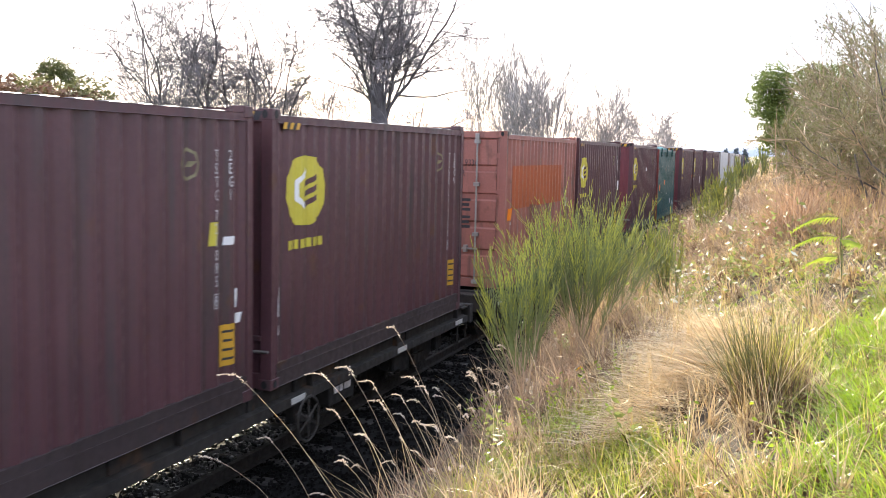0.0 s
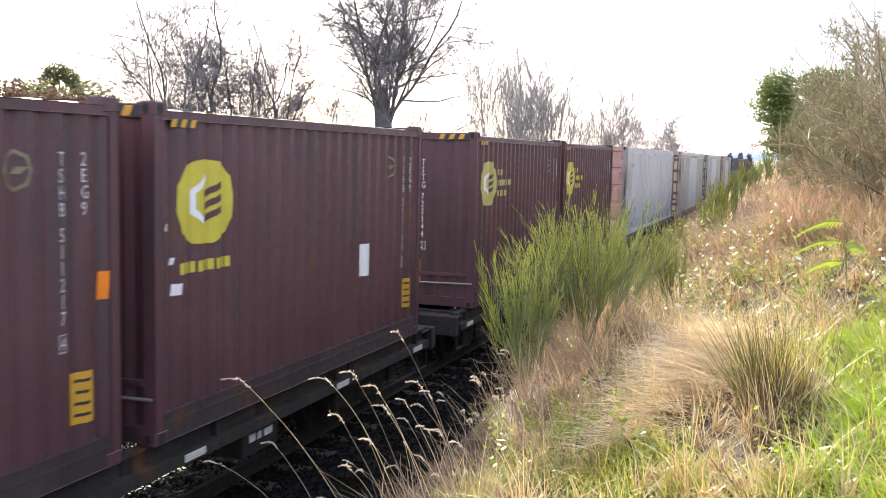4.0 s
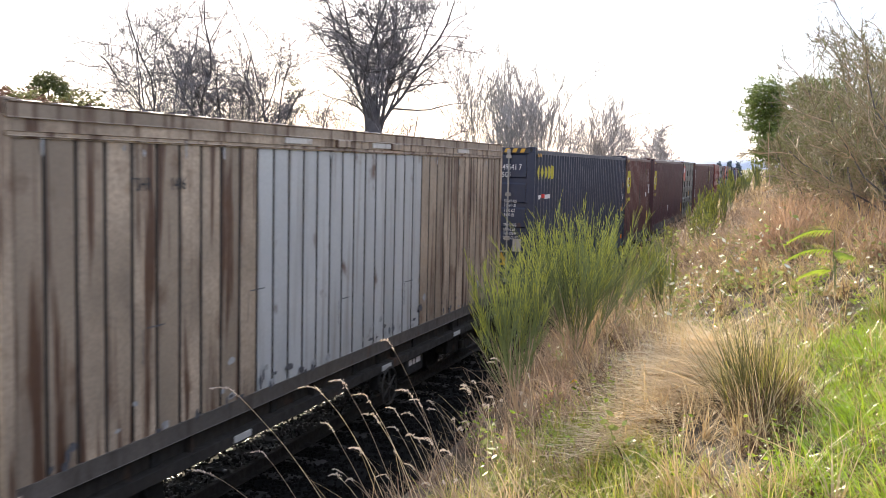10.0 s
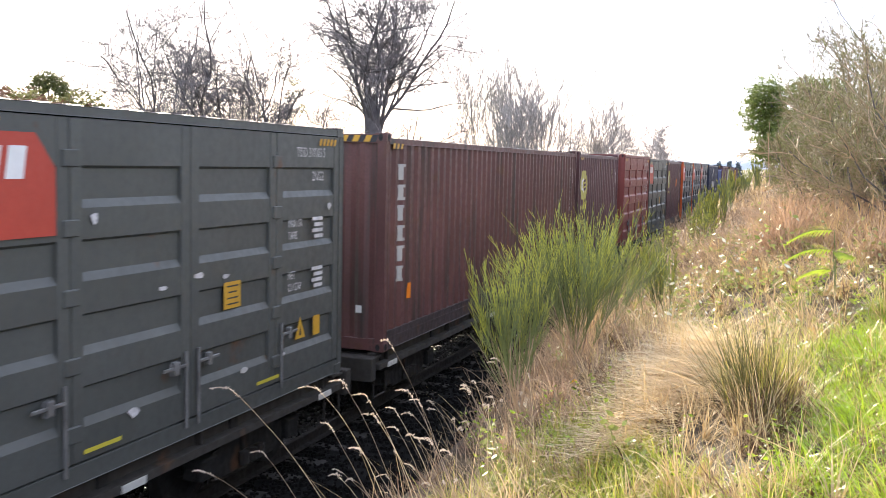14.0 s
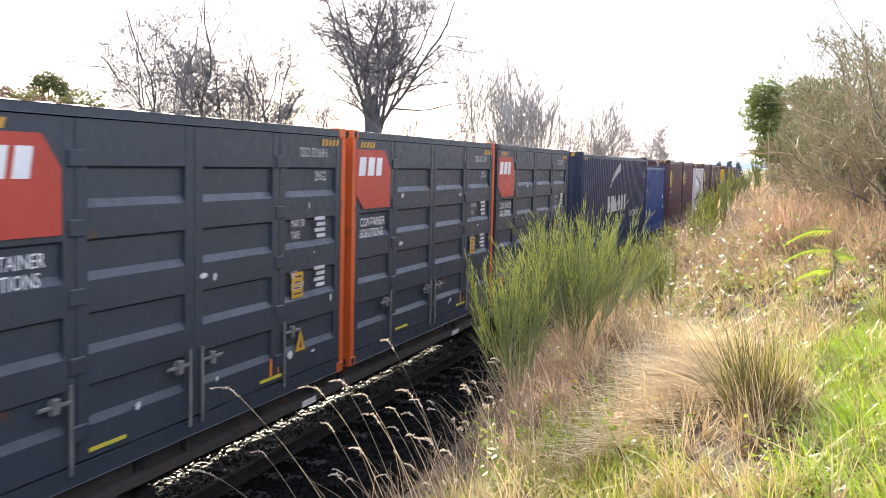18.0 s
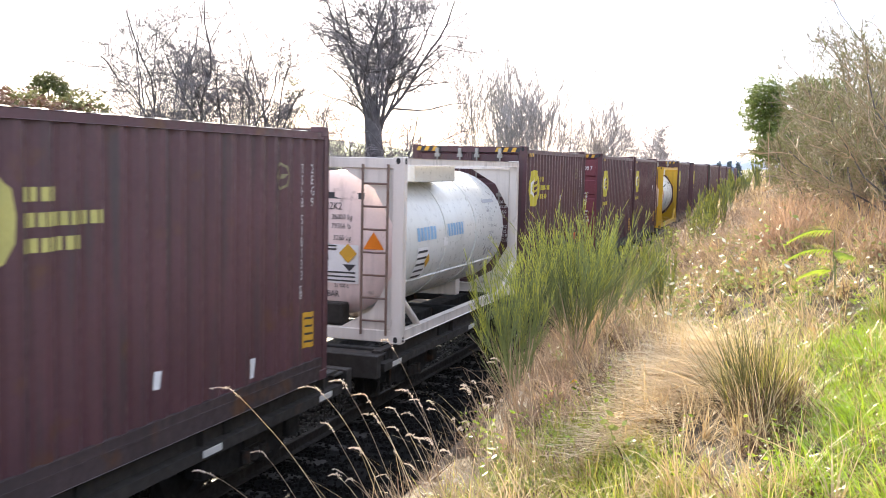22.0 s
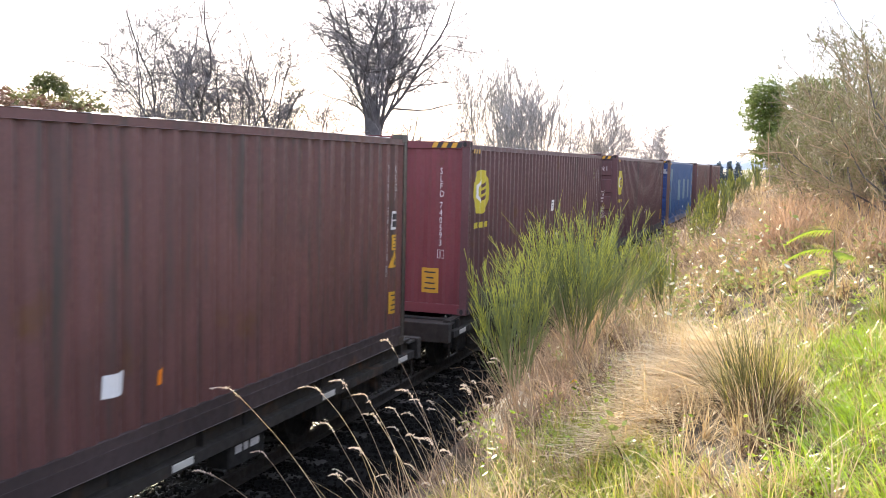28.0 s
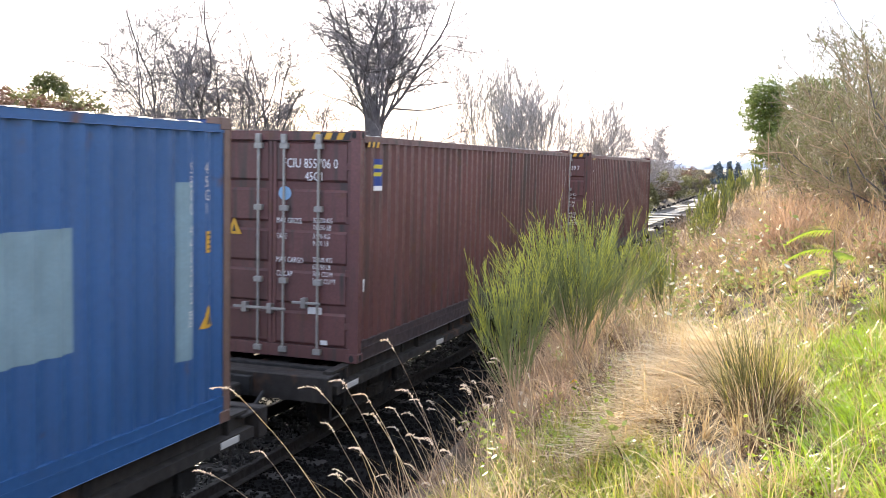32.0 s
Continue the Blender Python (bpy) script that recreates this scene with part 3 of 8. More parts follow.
def front_print(box, L, code, H=2.896, x=0.62, size=0.118, sign=True, at=None):
    end_decal(box, L, Flat().column(code, x, H - 0.45, size), LETTER, "container_number", "", True)
    if sign:
        sx, sz = at or (x - 0.18, 0.55)
        caution(box, L, sx, sz, 0.30, 0.42, "end", True)


M20, M40 = 6.058, 12.192


def leased_box(label, mat, end, code, size_code, L=M20, dark=None, mark="round", mark_mat=None, u=0.78, h=0.8, v=2.05, H=2.896, end_mat=None, ghost=True):
    box = dry_box(L, H, mat, end, label, end_mat)
    dark = dark or mat
    if mark == "round":
        round_mark(box, L, -L / 2 + u, v, h, mark_mat or LOGO, dark)
    elif mark == "wide":
        wide_mark(box, L, -L / 2 + u, v, h, mark_mat or LOGOPALE, dark)
    ident_columns(box, L, code, size_code, H)
    if end == "front" and L < 7:
        part("front_ledge", Geo().cbox(-HALF + 0.115, -L / 2 - 0.004, 0.50, HALF - 0.115, -L / 2 + 0.03, 0.56, 0.006), end_mat or mat, box)
        part("front_bar", Geo().tube([(-HALF + 0.2, -L / 2 - 0.02, 0.36), (HALF - 0.02, -L / 2 - 0.02, 0.40)], 0.016, 8), STEEL, box, "bare steel bar across the end")
    if ghost:
        side_decal(box, L, Flat().disc(L / 2 - 1.05, H - 0.55, 0.15, 8, 0.9), FADEDMARK, "round_mark", "small faded round mark", True, 0.006)
        side_decal(box, L, Flat().disc(L / 2 - 1.05, H - 0.55, 0.12, 8, 0.9), dark, "round_mark_field", "", True, 0.009)
        side_decal(box, L, Flat().rect(L / 2 - 1.05, H - 0.55, 0.09, 0.05, 0.05), FADEDMARK, "round_mark_bar", "", True, 0.012)
    caution(box, L, L / 2 - 0.42, 0.62, 0.22, 0.4, "side")
    if end == "doors":
        door_print(box, L, code.replace("  ", " "), size_code, H)
    return box


def grime(box, L, H, rnd, plane, n):
    """Scuffs along the foot of a pale side, stains under the top rail, hatch edges."""
    f, g = Flat(), Flat()
    for i in range(n):
        u = -L / 2 + 0.3 + rnd.random() * (L - 0.6)
        (f if i % 3 else g).blob(u, 0.20 + rnd.random() ** 2 * 0.4, rnd.uniform(0.02, 0.09), rnd.uniform(0.02, 0.09), rnd)
    for i in range(n // 2):
        f.blob(-L / 2 + 0.3 + rnd.random() * (L - 0.6), H - 0.30 - rnd.random() * 0.06, rnd.uniform(0.01, 0.03), rnd.uniform(0.03, 0.11), rnd)
    side_decal(box, L, f, SCUFF, "grey_scuff", "grey scuffs and smudges", False, 0.003, plane)["kind"] = "stuff"
    for i in range(n // 3):
        f.rect(-L / 2 + 0.4 + rnd.random() * (L - 0.8), rnd.choice((0.45, 0.55, 1.3, 1.6, 1.75)) + rnd.uniform(-0.1, 0.1), rnd.uniform(0.10, 0.2), rnd.uniform(0.12, 0.26), rnd.uniform(-0.01, 0.01))
    for i in range(n):
        g.blob(-L / 2 + 0.2 + rnd.random() * (L - 0.4), 0.17 + rnd.random() ** 3 * 0.2, rnd.uniform(0.015, 0.07), rnd.uniform(0.02, 0.07), rnd)
    for i in range(5):
        u, v = -L / 2 + 1.5 + i * 2.1 + rnd.uniform(-0.4, 0.4), rnd.uniform(0.6, 1.3)
        g.rect(u, v, rnd.uniform(0.2, 0.35), 0.012, 0.02).rect(u - 0.16, v - 0.16, 0.010, 0.3)
    side_decal(box, L, g, DARKSCUFF, "dark_scuff", "dark scuffs and hatch edges", False, 0.005, plane)["kind"] = "stuff"
    for u in (-L / 2 + rnd.uniform(4.2, 4.6), -L / 2 + rnd.uniform(6.4, 6.9), -L / 2 + rnd.uniform(9.4, 10)):
        part("rusty_plate", Geo().cbox(HALF - 0.02, u - 0.3, H - 0.205, HALF + 0.010, u + 0.3, H - 0.14, 0.006), CORNICE, box, "stained joint plate")


def smooth_reefer(label):
    """A worn white refrigerated box with smooth sides and pink-stained doors."""
    L, H = M40, 2.896
    box = thing("refrigerated_container", label, "container", "containers of the train")
    shell(box, L, H, REEFERWHITE, POSTGRIME, rail=0.16, low=RAILGRIME)
    for s in (1, -1):
        n = 10
        w = (L - 0.2) / n
        for i in range(n):
            p = part("side_panel", shared(("reefer_panel", s), lambda: Geo().cbox(s * (HALF - 0.04), -w / 2 + 0.003, 0.15, s * (HALF - 0.012), w / 2 - 0.003, H - 0.19, 0.003), REEFERWHITE), None, box)
            p.location.y = -L / 2 + 0.1 + w * (i + 0.5)
        part("base_strip", Geo().cbox(s * (HALF - 0.03), -L / 2 + 0.1, 0.155, s * (HALF + 0.004), L / 2 - 0.1, 0.27, 0.006), CORNICE, box, "dented scuff strip")
    for sy in (-1, 1):
        end_frame(box, L, H, PINKWHITE, sy)
        doors(box, L, H, PINKWHITE, sy, rods=sy < 0, rod_mat=SILL)
    g = Flat().text("EDW 400014 2", 0.05, H - 0.62, 0.16, 0.72)
    for k, wd in enumerate(("MAX. GROSS", "TARE", "NET", "CUBIC CAP")):
        g.text(wd, 0.05, 1.62 - 0.17 * k, 0.085, 0.7)
    for k, wd in enumerate(("24 000 KG", "52 910 LB", "3 260 KG", "7 190 LB", "20 740 KG", "45 720 LB", "57.1 M", "2 016 FT")):
        g.text(wd, 0.58, 1.64 - 0.085 * k, 0.08, 0.72)
    g.text("PL 2.5", 0.55, 0.52, 0.12).text("9 0M HIGH", 0.5, 0.38, 0.12, 0.7)
    end_decal(box, L, g, BLACKLETTER, "door_lettering", plane=L / 2 - 0.018, proud=0.004)
    side_decal(box, L, Flat().text("EDW 400014 2", -L / 2 + 1.0, H - 0.62, 0.14, 0.75), BLACKLETTER, corr=False)
    rnd = random.Random(5)
    grime(box, L, H, rnd, HALF - 0.012, 40)
    f = Flat()
    for k in range(64):
        f.rect(rnd.uniform(-L / 2 + 0.3, L / 2 - 0.3) if k % 2 else rnd.uniform(L / 2 - 2.4, L / 2 - 0.3), 0.4 + rnd.random() ** 2 * (0.75 if k % 4 else 1.3), rnd.uniform(0.08, 0.22), rnd.uniform(0.07, 0.18))
    side_decal(box, L, f, SCUFF, "repair_patch", "grey square repair patches", False, 0.007)["kind"] = "stuff"
    f = Flat()
    for _ in range(9):
        f.rect(-L / 2 + 0.5 + rnd.random() * 11, 0.25 + rnd.random() * 1.6, 0.02 + rnd.random() * 0.25, 0.012 + rnd.random() * 0.02, 0.01)
    side_decal(box, L, f, BLACKLETTER, "scratch", "dark scratches", False, 0.007)["kind"] = "stuff"
    f = Flat()
    for _ in range(26):
        h = rnd.uniform(0.12, 0.7)
        f.rect(-L / 2 + 0.14 + rnd.random() ** 1.6 * 0.9, 2.6 - h / 2 - rnd.random() * 1.0, rnd.uniform(0.008, 0.03), h, rnd.uniform(-0.01, 0.01))
    side_decal(box, L, f, RUSTRUN, "rust_streak", "brown rust streaks below the top corner", False, 0.004)["kind"] = "stuff"
    f = Flat()
    for k in range(46):
        f.blob(rnd.uniform(-0.8, L / 2 - 1.2), 0.30 + rnd.random() ** 2 * 0.16, rnd.uniform(0.03, 0.14), rnd.uniform(0.015, 0.06), rnd)
    side_decal(box, L, f, DARKSCUFF, "flaked_edge", "dark flaked paint along the foot", False, 0.005)["kind"] = "stuff"
    f = Flat()
    for z in (2.35, 0.95):
        for i in range(7):
            f.rect(L / 2 - 0.28, z - i * 0.085, 0.07, 0.05, 0.02)
    side_decal(box, L, f, BLACKLETTER, "edge_mark", "black dashed edge marks", False, 0.006)
    return box


def ribbed_reefer(code, label, mat, panel, panel_mat, ribbed_panel=False):
    """A weathered insulated box with upright planks, a pale middle panel and boarded doors with heavy hinges."""
    L, H = M40, 2.896
    box = thing("insulated_container", label, "container", "containers of the train")
    post = POSTGRIME if mat == CREAM else TAN
    shell(box, L, H, mat, post, rail=0.24, low=RAILGRIME)
    for s in (1, -1):
        part("cornice", Geo().cbox(s * (HALF + 0.008), -L / 2 + 0.05, H - 0.13, s * (HALF - 0.03), L / 2 - 0.05, H - 0.02, 0.01), CORNICE if mat == CREAM else TAN, box)
        part("cornice_lip", Geo().cbox(s * (HALF + 0.006), -L / 2 + 0.05, H - 0.255, s * (HALF - 0.03), L / 2 - 0.05, H - 0.22, 0.008), CORNICE if mat == CREAM else TAN, box)
        part("backing", Geo().box(s * (HALF - 0.06), -L / 2 + 0.1, 0.14, s * (HALF - 0.035), L / 2 - 0.1, H - 0.24), WAGON, box)
        n = 36
        w = (L - 0.24) / n
        for i in range(n):
            y = -L / 2 + 0.12 + w * (i + 0.5)
            if s < 0 and i % 3:
                continue
            pale = panel[0] < y + L / 2 < panel[1]
            m = panel_mat if pale else mat
            ww = w if s > 0 else w * 3
            p = part("plank", shared(("plank", s), lambda: Geo().prism([(s * (HALF - 0.045), -ww / 2 + 0.018), (s * (HALF - 0.030), -ww / 2 + 0.018), (s * (HALF - 0.012), -ww / 2 + 0.036), (s * (HALF - 0.012), ww / 2 - 0.036), (s * (HALF - 0.030), ww / 2 - 0.018), (s * (HALF - 0.045), ww / 2 - 0.018)], 2, 0.15, H - 0.25), m), None, box)
            p.location.y = y if s > 0 else y + w
            # a dark strip laid in each groove between planks
            if s > 0 and (ribbed_panel or not pale):
                q = part("seam", shared("plank_seam", lambda: Geo().box(HALF - 0.040, -0.009, 0.16, HALF - 0.016, 0.009, H - 0.255), SEAM), None, box)
                q.location.y = y + w / 2
    if not ribbed_panel:
        g = Geo().cbox(HALF - 0.02, -L / 2 + panel[0], 0.16, HALF + 0.004, -L / 2 + panel[1], H - 0.25, 0.004)
        part("middle_panel", g, panel_mat, box, "smooth white repair panel")
    end_frame(box, L, H, TAN, 1)
    front_wall(box, L, H, mat, 1)
    y = L / 2 - 0.02
    part("header", Geo().cbox(-HALF + 0.115, -L / 2 - 0.02, H - 0.13, HALF - 0.115, -L / 2 + 0.07, H - 0.01, 0.006), mat, box)
    part("sill", Geo().cbox(-HALF + 0.115, -L / 2 - 0.01, 0, HALF - 0.115, -L / 2 + 0.07, 0.2, 0.006), post, box)
    for sx in (-1, 1):
        x0, x1 = (-HALF + 0.13, -0.012) if sx < 0 else (0.012, HALF - 0.13)
        d = part("door", Geo().box(x0, -y, 0.21, x1, -y + 0.05, H - 0.14), PLATEGREY, box)
        for a, b in ((0.165, 0.56), (0.645, 0.88), (0.92, 1.055), (0.03, 0.085)):
            a, b = (a, b) if sx > 0 else (-b, -a)
            for z0, z1 in ((0.80, H - 0.22), (0.28, 0.72)):
                part("door_panel", Geo().cbox(a, -y - 0.02, z0, b, -y + 0.01, z1, 0.010), DOORCREAM, d)
        for xr in (sx * 0.61, sx * 0.125):
            part("lock_rod", Geo().tube([(xr, -y - 0.045, 0.1), (xr, -y - 0.045, H - 0.05)], 0.021, 8), REEFERROD, d, "weathered locking bar")
            for z in (0.18, 0.82, H - 0.2):
                part("bracket", Geo().cbox(xr - 0.05, -y - 0.075, z - 0.04, xr + 0.05, -y + 0.0, z + 0.04, 0.008), REEFERROD, d)
        part("top_plate", Geo().cbox(sx * 0.28 - 0.055, -y - 0.05, H - 0.30, sx * 0.28 + 0.055, -y - 0.005, H - 0.15, 0.01), mat, d, "small bolted stop plate")
        part("handle", Geo().cbox(sx * 0.16, -y - 0.075, 0.74, sx * 0.72, -y - 0.045, 0.775, 0.008), REEFERROD, d, "weathered door handle")
        for k in range(5):
            z = 0.55 + k * 0.5
            part("hinge", Geo().cbox(sx * 0.90, -y - 0.045, z - 0.065, sx * 1.135, -y - 0.005, z + 0.065, 0.01), PLATEGREY, d, "heavy dark hinge")
    g = Geo()
    for a, b, c, e in ((0.165, 0.925, 0.47, 0.965), (0.165, 1.235, 0.47, 1.275), (0.165, 0.925, 0.20, 1.275), (0.44, 0.925, 0.47, 1.275), (0.36, 1.16, 0.52, 1.19), (0.38, 1.08, 0.52, 1.11), (0.36, 1.00, 0.52, 1.03)):
        g.box(a, -y - 0.045, b, c, -y - 0.02, e)
    part("latch_frame", g, REEFERROD, box, "dark latch frame on the door")
    a, b = code.split()
    g = Flat().text(a, 0.36 if len(a) < 4 else 0.30, H - 0.56, 0.19, 0.75).text(b, 0.67, H - 0.56, 0.19, 0.72)
    for k, wd in enumerate(("MAX. GROSS", "TARE", "NET", "CUBIC CAP")):
        g.text(wd, 0.215, 1.79 - 0.135 * k, 0.07, 0.7)
    for k, wd in enumerate(("35.000 KG", "77.160 LB", "6.560 KG", "14.460 LB", "28.440 KG", "62.700 LB", "72.9 M", "2.575 FT")):
        g.text(wd, 0.655, 1.80 - 0.073 * k, 0.066, 0.7)
    end_decal(box, L, g, BLACKLETTER, "door_lettering", plane=L / 2 + 0.002)
    end_decal(box, L, Flat().rect(-0.39, 1.50, 0.11, 0.16), LETTER, "paper_label", "small white printed label", plane=L / 2 + 0.002)
    end_decal(box, L, Flat().disc(-0.37, H - 0.41, 0.07, 12, 1.3), LETTER, "round_label", "", plane=L / 2 + 0.002)
    if mat == CREAM:
        side_decal(box, L, Flat().rect(-L / 2 + 1.85, H - 0.55, 0.6, 0.52), WHITE, "repaint_patch", "paler repainted patch", False, 0.0, HALF - 0.009)
    side_decal(box, L, Flat().text(a, -L / 2 + 1.4, H - 0.66, 0.16, 0.75).text(b, -L / 2 + 1.95, H - 0.66, 0.16, 0.75), BLACKLETTER, "lettering", "", False)
    rnd = random.Random(int(b))
    grime(box, L, H, rnd, HALF + 0.004, 30)
    part("lifting_bracket", Geo().cbox(HALF - 0.02, -0.9, H - 0.22, HALF + 0.03, -0.55, H - 0.13, 0.01), TAN, box)
    part("lifting_bracket", Geo().cbox(HALF - 0.02, 0.75, H - 0.22, HALF + 0.03, 1.1, H - 0.13, 0.01), TAN, box)
    return box


def side_door_box(mat, post, label, code, size_code, flag=True, flag_mat=None, name=True, H=2.896):
    """A 20-foot box whose long side is four folding steel doors with stepped panels."""
    L = M20
    box = thing("side_door_container", label, "container", "containers of the train")
    shell(box, L, H, mat, post)
    part("side_panel", corrugated_side(L, 0.15, H - 0.08, -1), mat, box)
    for sy in (-1, 1):
        end_frame(box, L, H, mat, sy)
        front_wall(box, L, H, mat, sy) if sy < 0 else doors(box, L, H, mat, sy, False)
    x = HALF - 0.008
    z0, z1 = 0.17, H - 0.10
    joints = (0.10, 1.36, 2.92, 4.47, L - 0.10)
    recess = ((0.50, 0.74), (1.06, 1.30), (1.63, 1.87), (2.19, 2.43))
    plane = HALF - 0.006
    for i in range(4):
        a, b = joints[i] - L / 2 + 0.006, joints[i + 1] - L / 2 - 0.006
        d = part("side_door", shared(("side_door", i, H), lambda: Geo().box(x - 0.07, a, z0, x - 0.036, b, z1), mat), None, box)
        for e, (p, q) in enumerate(((a, a + 0.13), (b - 0.13, b))):
            part("stile", shared(("stile", i, e, H), lambda: Geo().cbox(x - 0.045, p, z0, x + 0.004, q, z1, 0.008), mat), None, d)
        edge = [z0] + [z for r in recess for z in r] + [z1]
        for k in range(5):
            lo, hi = edge[2 * k], edge[2 * k + 1]
            part("door_panel", shared(("door_band", i, k, H), lambda: Geo().prism([(x - 0.038, lo - (0.012 if k else 0)), (x - 0.003, lo + (0.012 if k else 0)), (x - 0.003, hi - (0.07 if k < 4 else 0)), (x - 0.038, hi)], 1, a + 0.12, b - 0.12), mat), None, d)
        if i % 2 == 0:
            for k in range(5):
                h = part("hinge", shared("hinge", lambda: Geo().cbox(HALF - 0.03, -0.085, -0.065, HALF + 0.016, 0.085, 0.065, 0.008), mat), None, d)
                h.location = (0, b + 0.006, 0.40 + k * (H - 0.80) / 4)
        e = b - 0.10 if i in (0, 1) else a + 0.08
        r = part("lock_rod", shared("side_lock_rod", lambda: Geo().tube([(HALF + 0.022, 0, 0.10), (HALF + 0.022, 0, 0.80)], 0.016, 8), RODGREY), None, d, "short locking bar")
        r.location.y = e
        sg = -1 if i in (0, 1) else 1
        hh = part("handle", shared(("side_handle", sg), lambda: Geo().cbox(HALF + 0.015, 0, 0.66, HALF + 0.035, sg * 0.34, 0.69, 0.005).cbox(HALF - 0.01, sg * 0.14, 0.61, HALF + 0.045, sg * 0.20, 0.73, 0.008), RODGREY), None, d)
        hh.location.y = e
    f1 = -L / 2
    if flag:
        fm = flag_mat or FLAGRED
        f = Flat().poly([(f1 + 0.10, 2.12), (f1 + 0.10, 2.67), (f1 + 1.00, 2.67), (f1 + 1.20, 2.42), (f1 + 1.20, 1.93), (f1 + 0.34, 1.93)])
        side_decal(box, L, f, fm, "flag_patch", "red flag-shaped patch", False, 0.012, plane)
        for k, (c, wd) in enumerate(((0.27, 0.20), (0.54, 0.20), (0.79, 0.17))):
            g = Flat().rect(f1 + c, 2.46, wd, 0.23, 0.04)
            side_decal(box, L, g, LETTER, "flag_emblem", "plain white shape", False, 0.016, plane)
    if name:
        for word, v in (("CONTAINER", 1.71), ("SOLUTIONS", 1.57)):
            side_decal(box, L, Flat().text(word, f1 + 0.24, v, 0.155, 0.88), LETTER, "lettering", "", False, 0.012, plane)
    u = L / 2 - 0.10 - 1.49
    side_decal(box, L, Flat().text(code, u + 0.42, H - 0.34, 0.15, 0.72), DIMLETTER, "container_number", "", False, 0.012, plane)
    side_decal(box, L, Flat().text(size_code, u + 0.78, H - 0.60, 0.15, 0.75), DIMLETTER, "size_code", "", False, 0.012, plane)
    f = Flat()
    for z, words in ((1.80, ("MAX GR", "TARE")), (1.24, ("NET", "CU CAP"))):
        for k, wd in enumerate(words):
            f.text(wd, u + 0.24, z - 0.13 * k, 0.12, 0.7)
        for k in range(4):
            f.rect(u + 0.92 + 0.03 * (k % 2), z + 0.07 - 0.065 * k, 0.26 - 0.05 * (k % 2), 0.04)
    side_decal(box, L, f, DIMLETTER, "door_lettering", "", False, 0.012, plane)
    if name:
        caution(box, L, u + 0.42, 1.16, 0.26, 0.28, "side", False)
        triangle(box, L, u + 0.50, 0.42, 0.24, "side", False)
    else:
        caution(box, L, -L / 2 + 3.62, 1.21, 0.30, 0.26, "side", False)
        triangle(box, L, u + 0.55, 0.56, 0.24, "side", False)
        side_decal(box, L, Flat().rect(u + 0.92, 0.66, 0.16, 0.22), SIGNYELLOW, "yellow_label", "", False, 0.012, plane)
    side_decal(box, L, Flat().rect(-L / 2 + 4.3, 0.24, 0.45, 0.035).rect(-L / 2 + 1.7, 0.24, 0.45, 0.035), LOGO, "pocket_mark", "yellow fork pocket marks", False, 0.012, plane)
    g = Flat()
    rnd = random.Random(len(code) * 7 + ord(code[-1]))
    for _ in range(9):
        g.blob(-L / 2 + 1.6 + rnd.random() * 4.2, rnd.choice((0.36, 0.42, 0.9, 1.45, 2.05)) + rnd.uniform(-0.05, 0.05), rnd.uniform(0.02, 0.10), rnd.uniform(0.02, 0.06), rnd, 7)
    side_decal(box, L, g, DIMLETTER, "torn_label", "torn white labels", False, 0.012, plane)["kind"] = "stuff"
    f = Flat()
    for i in range(5):
        f.rect(L / 2 - 0.62 + i * 0.09, H - 0.17, 0.05, 0.075, 0.03)
    side_decal(box, L, f, SIGNYELLOW, "hazard_stripe", "", False, 0.008, HALF)
    f = Flat()
    for i in range(5):
        f.rect(-L / 2 + 0.25 + i * 0.09, H - 0.17, 0.05, 0.075, 0.03)
    side_decal(box, L, f, SIGNYELLOW, "hazard_stripe", "", False, 0.008, HALF)
    return box


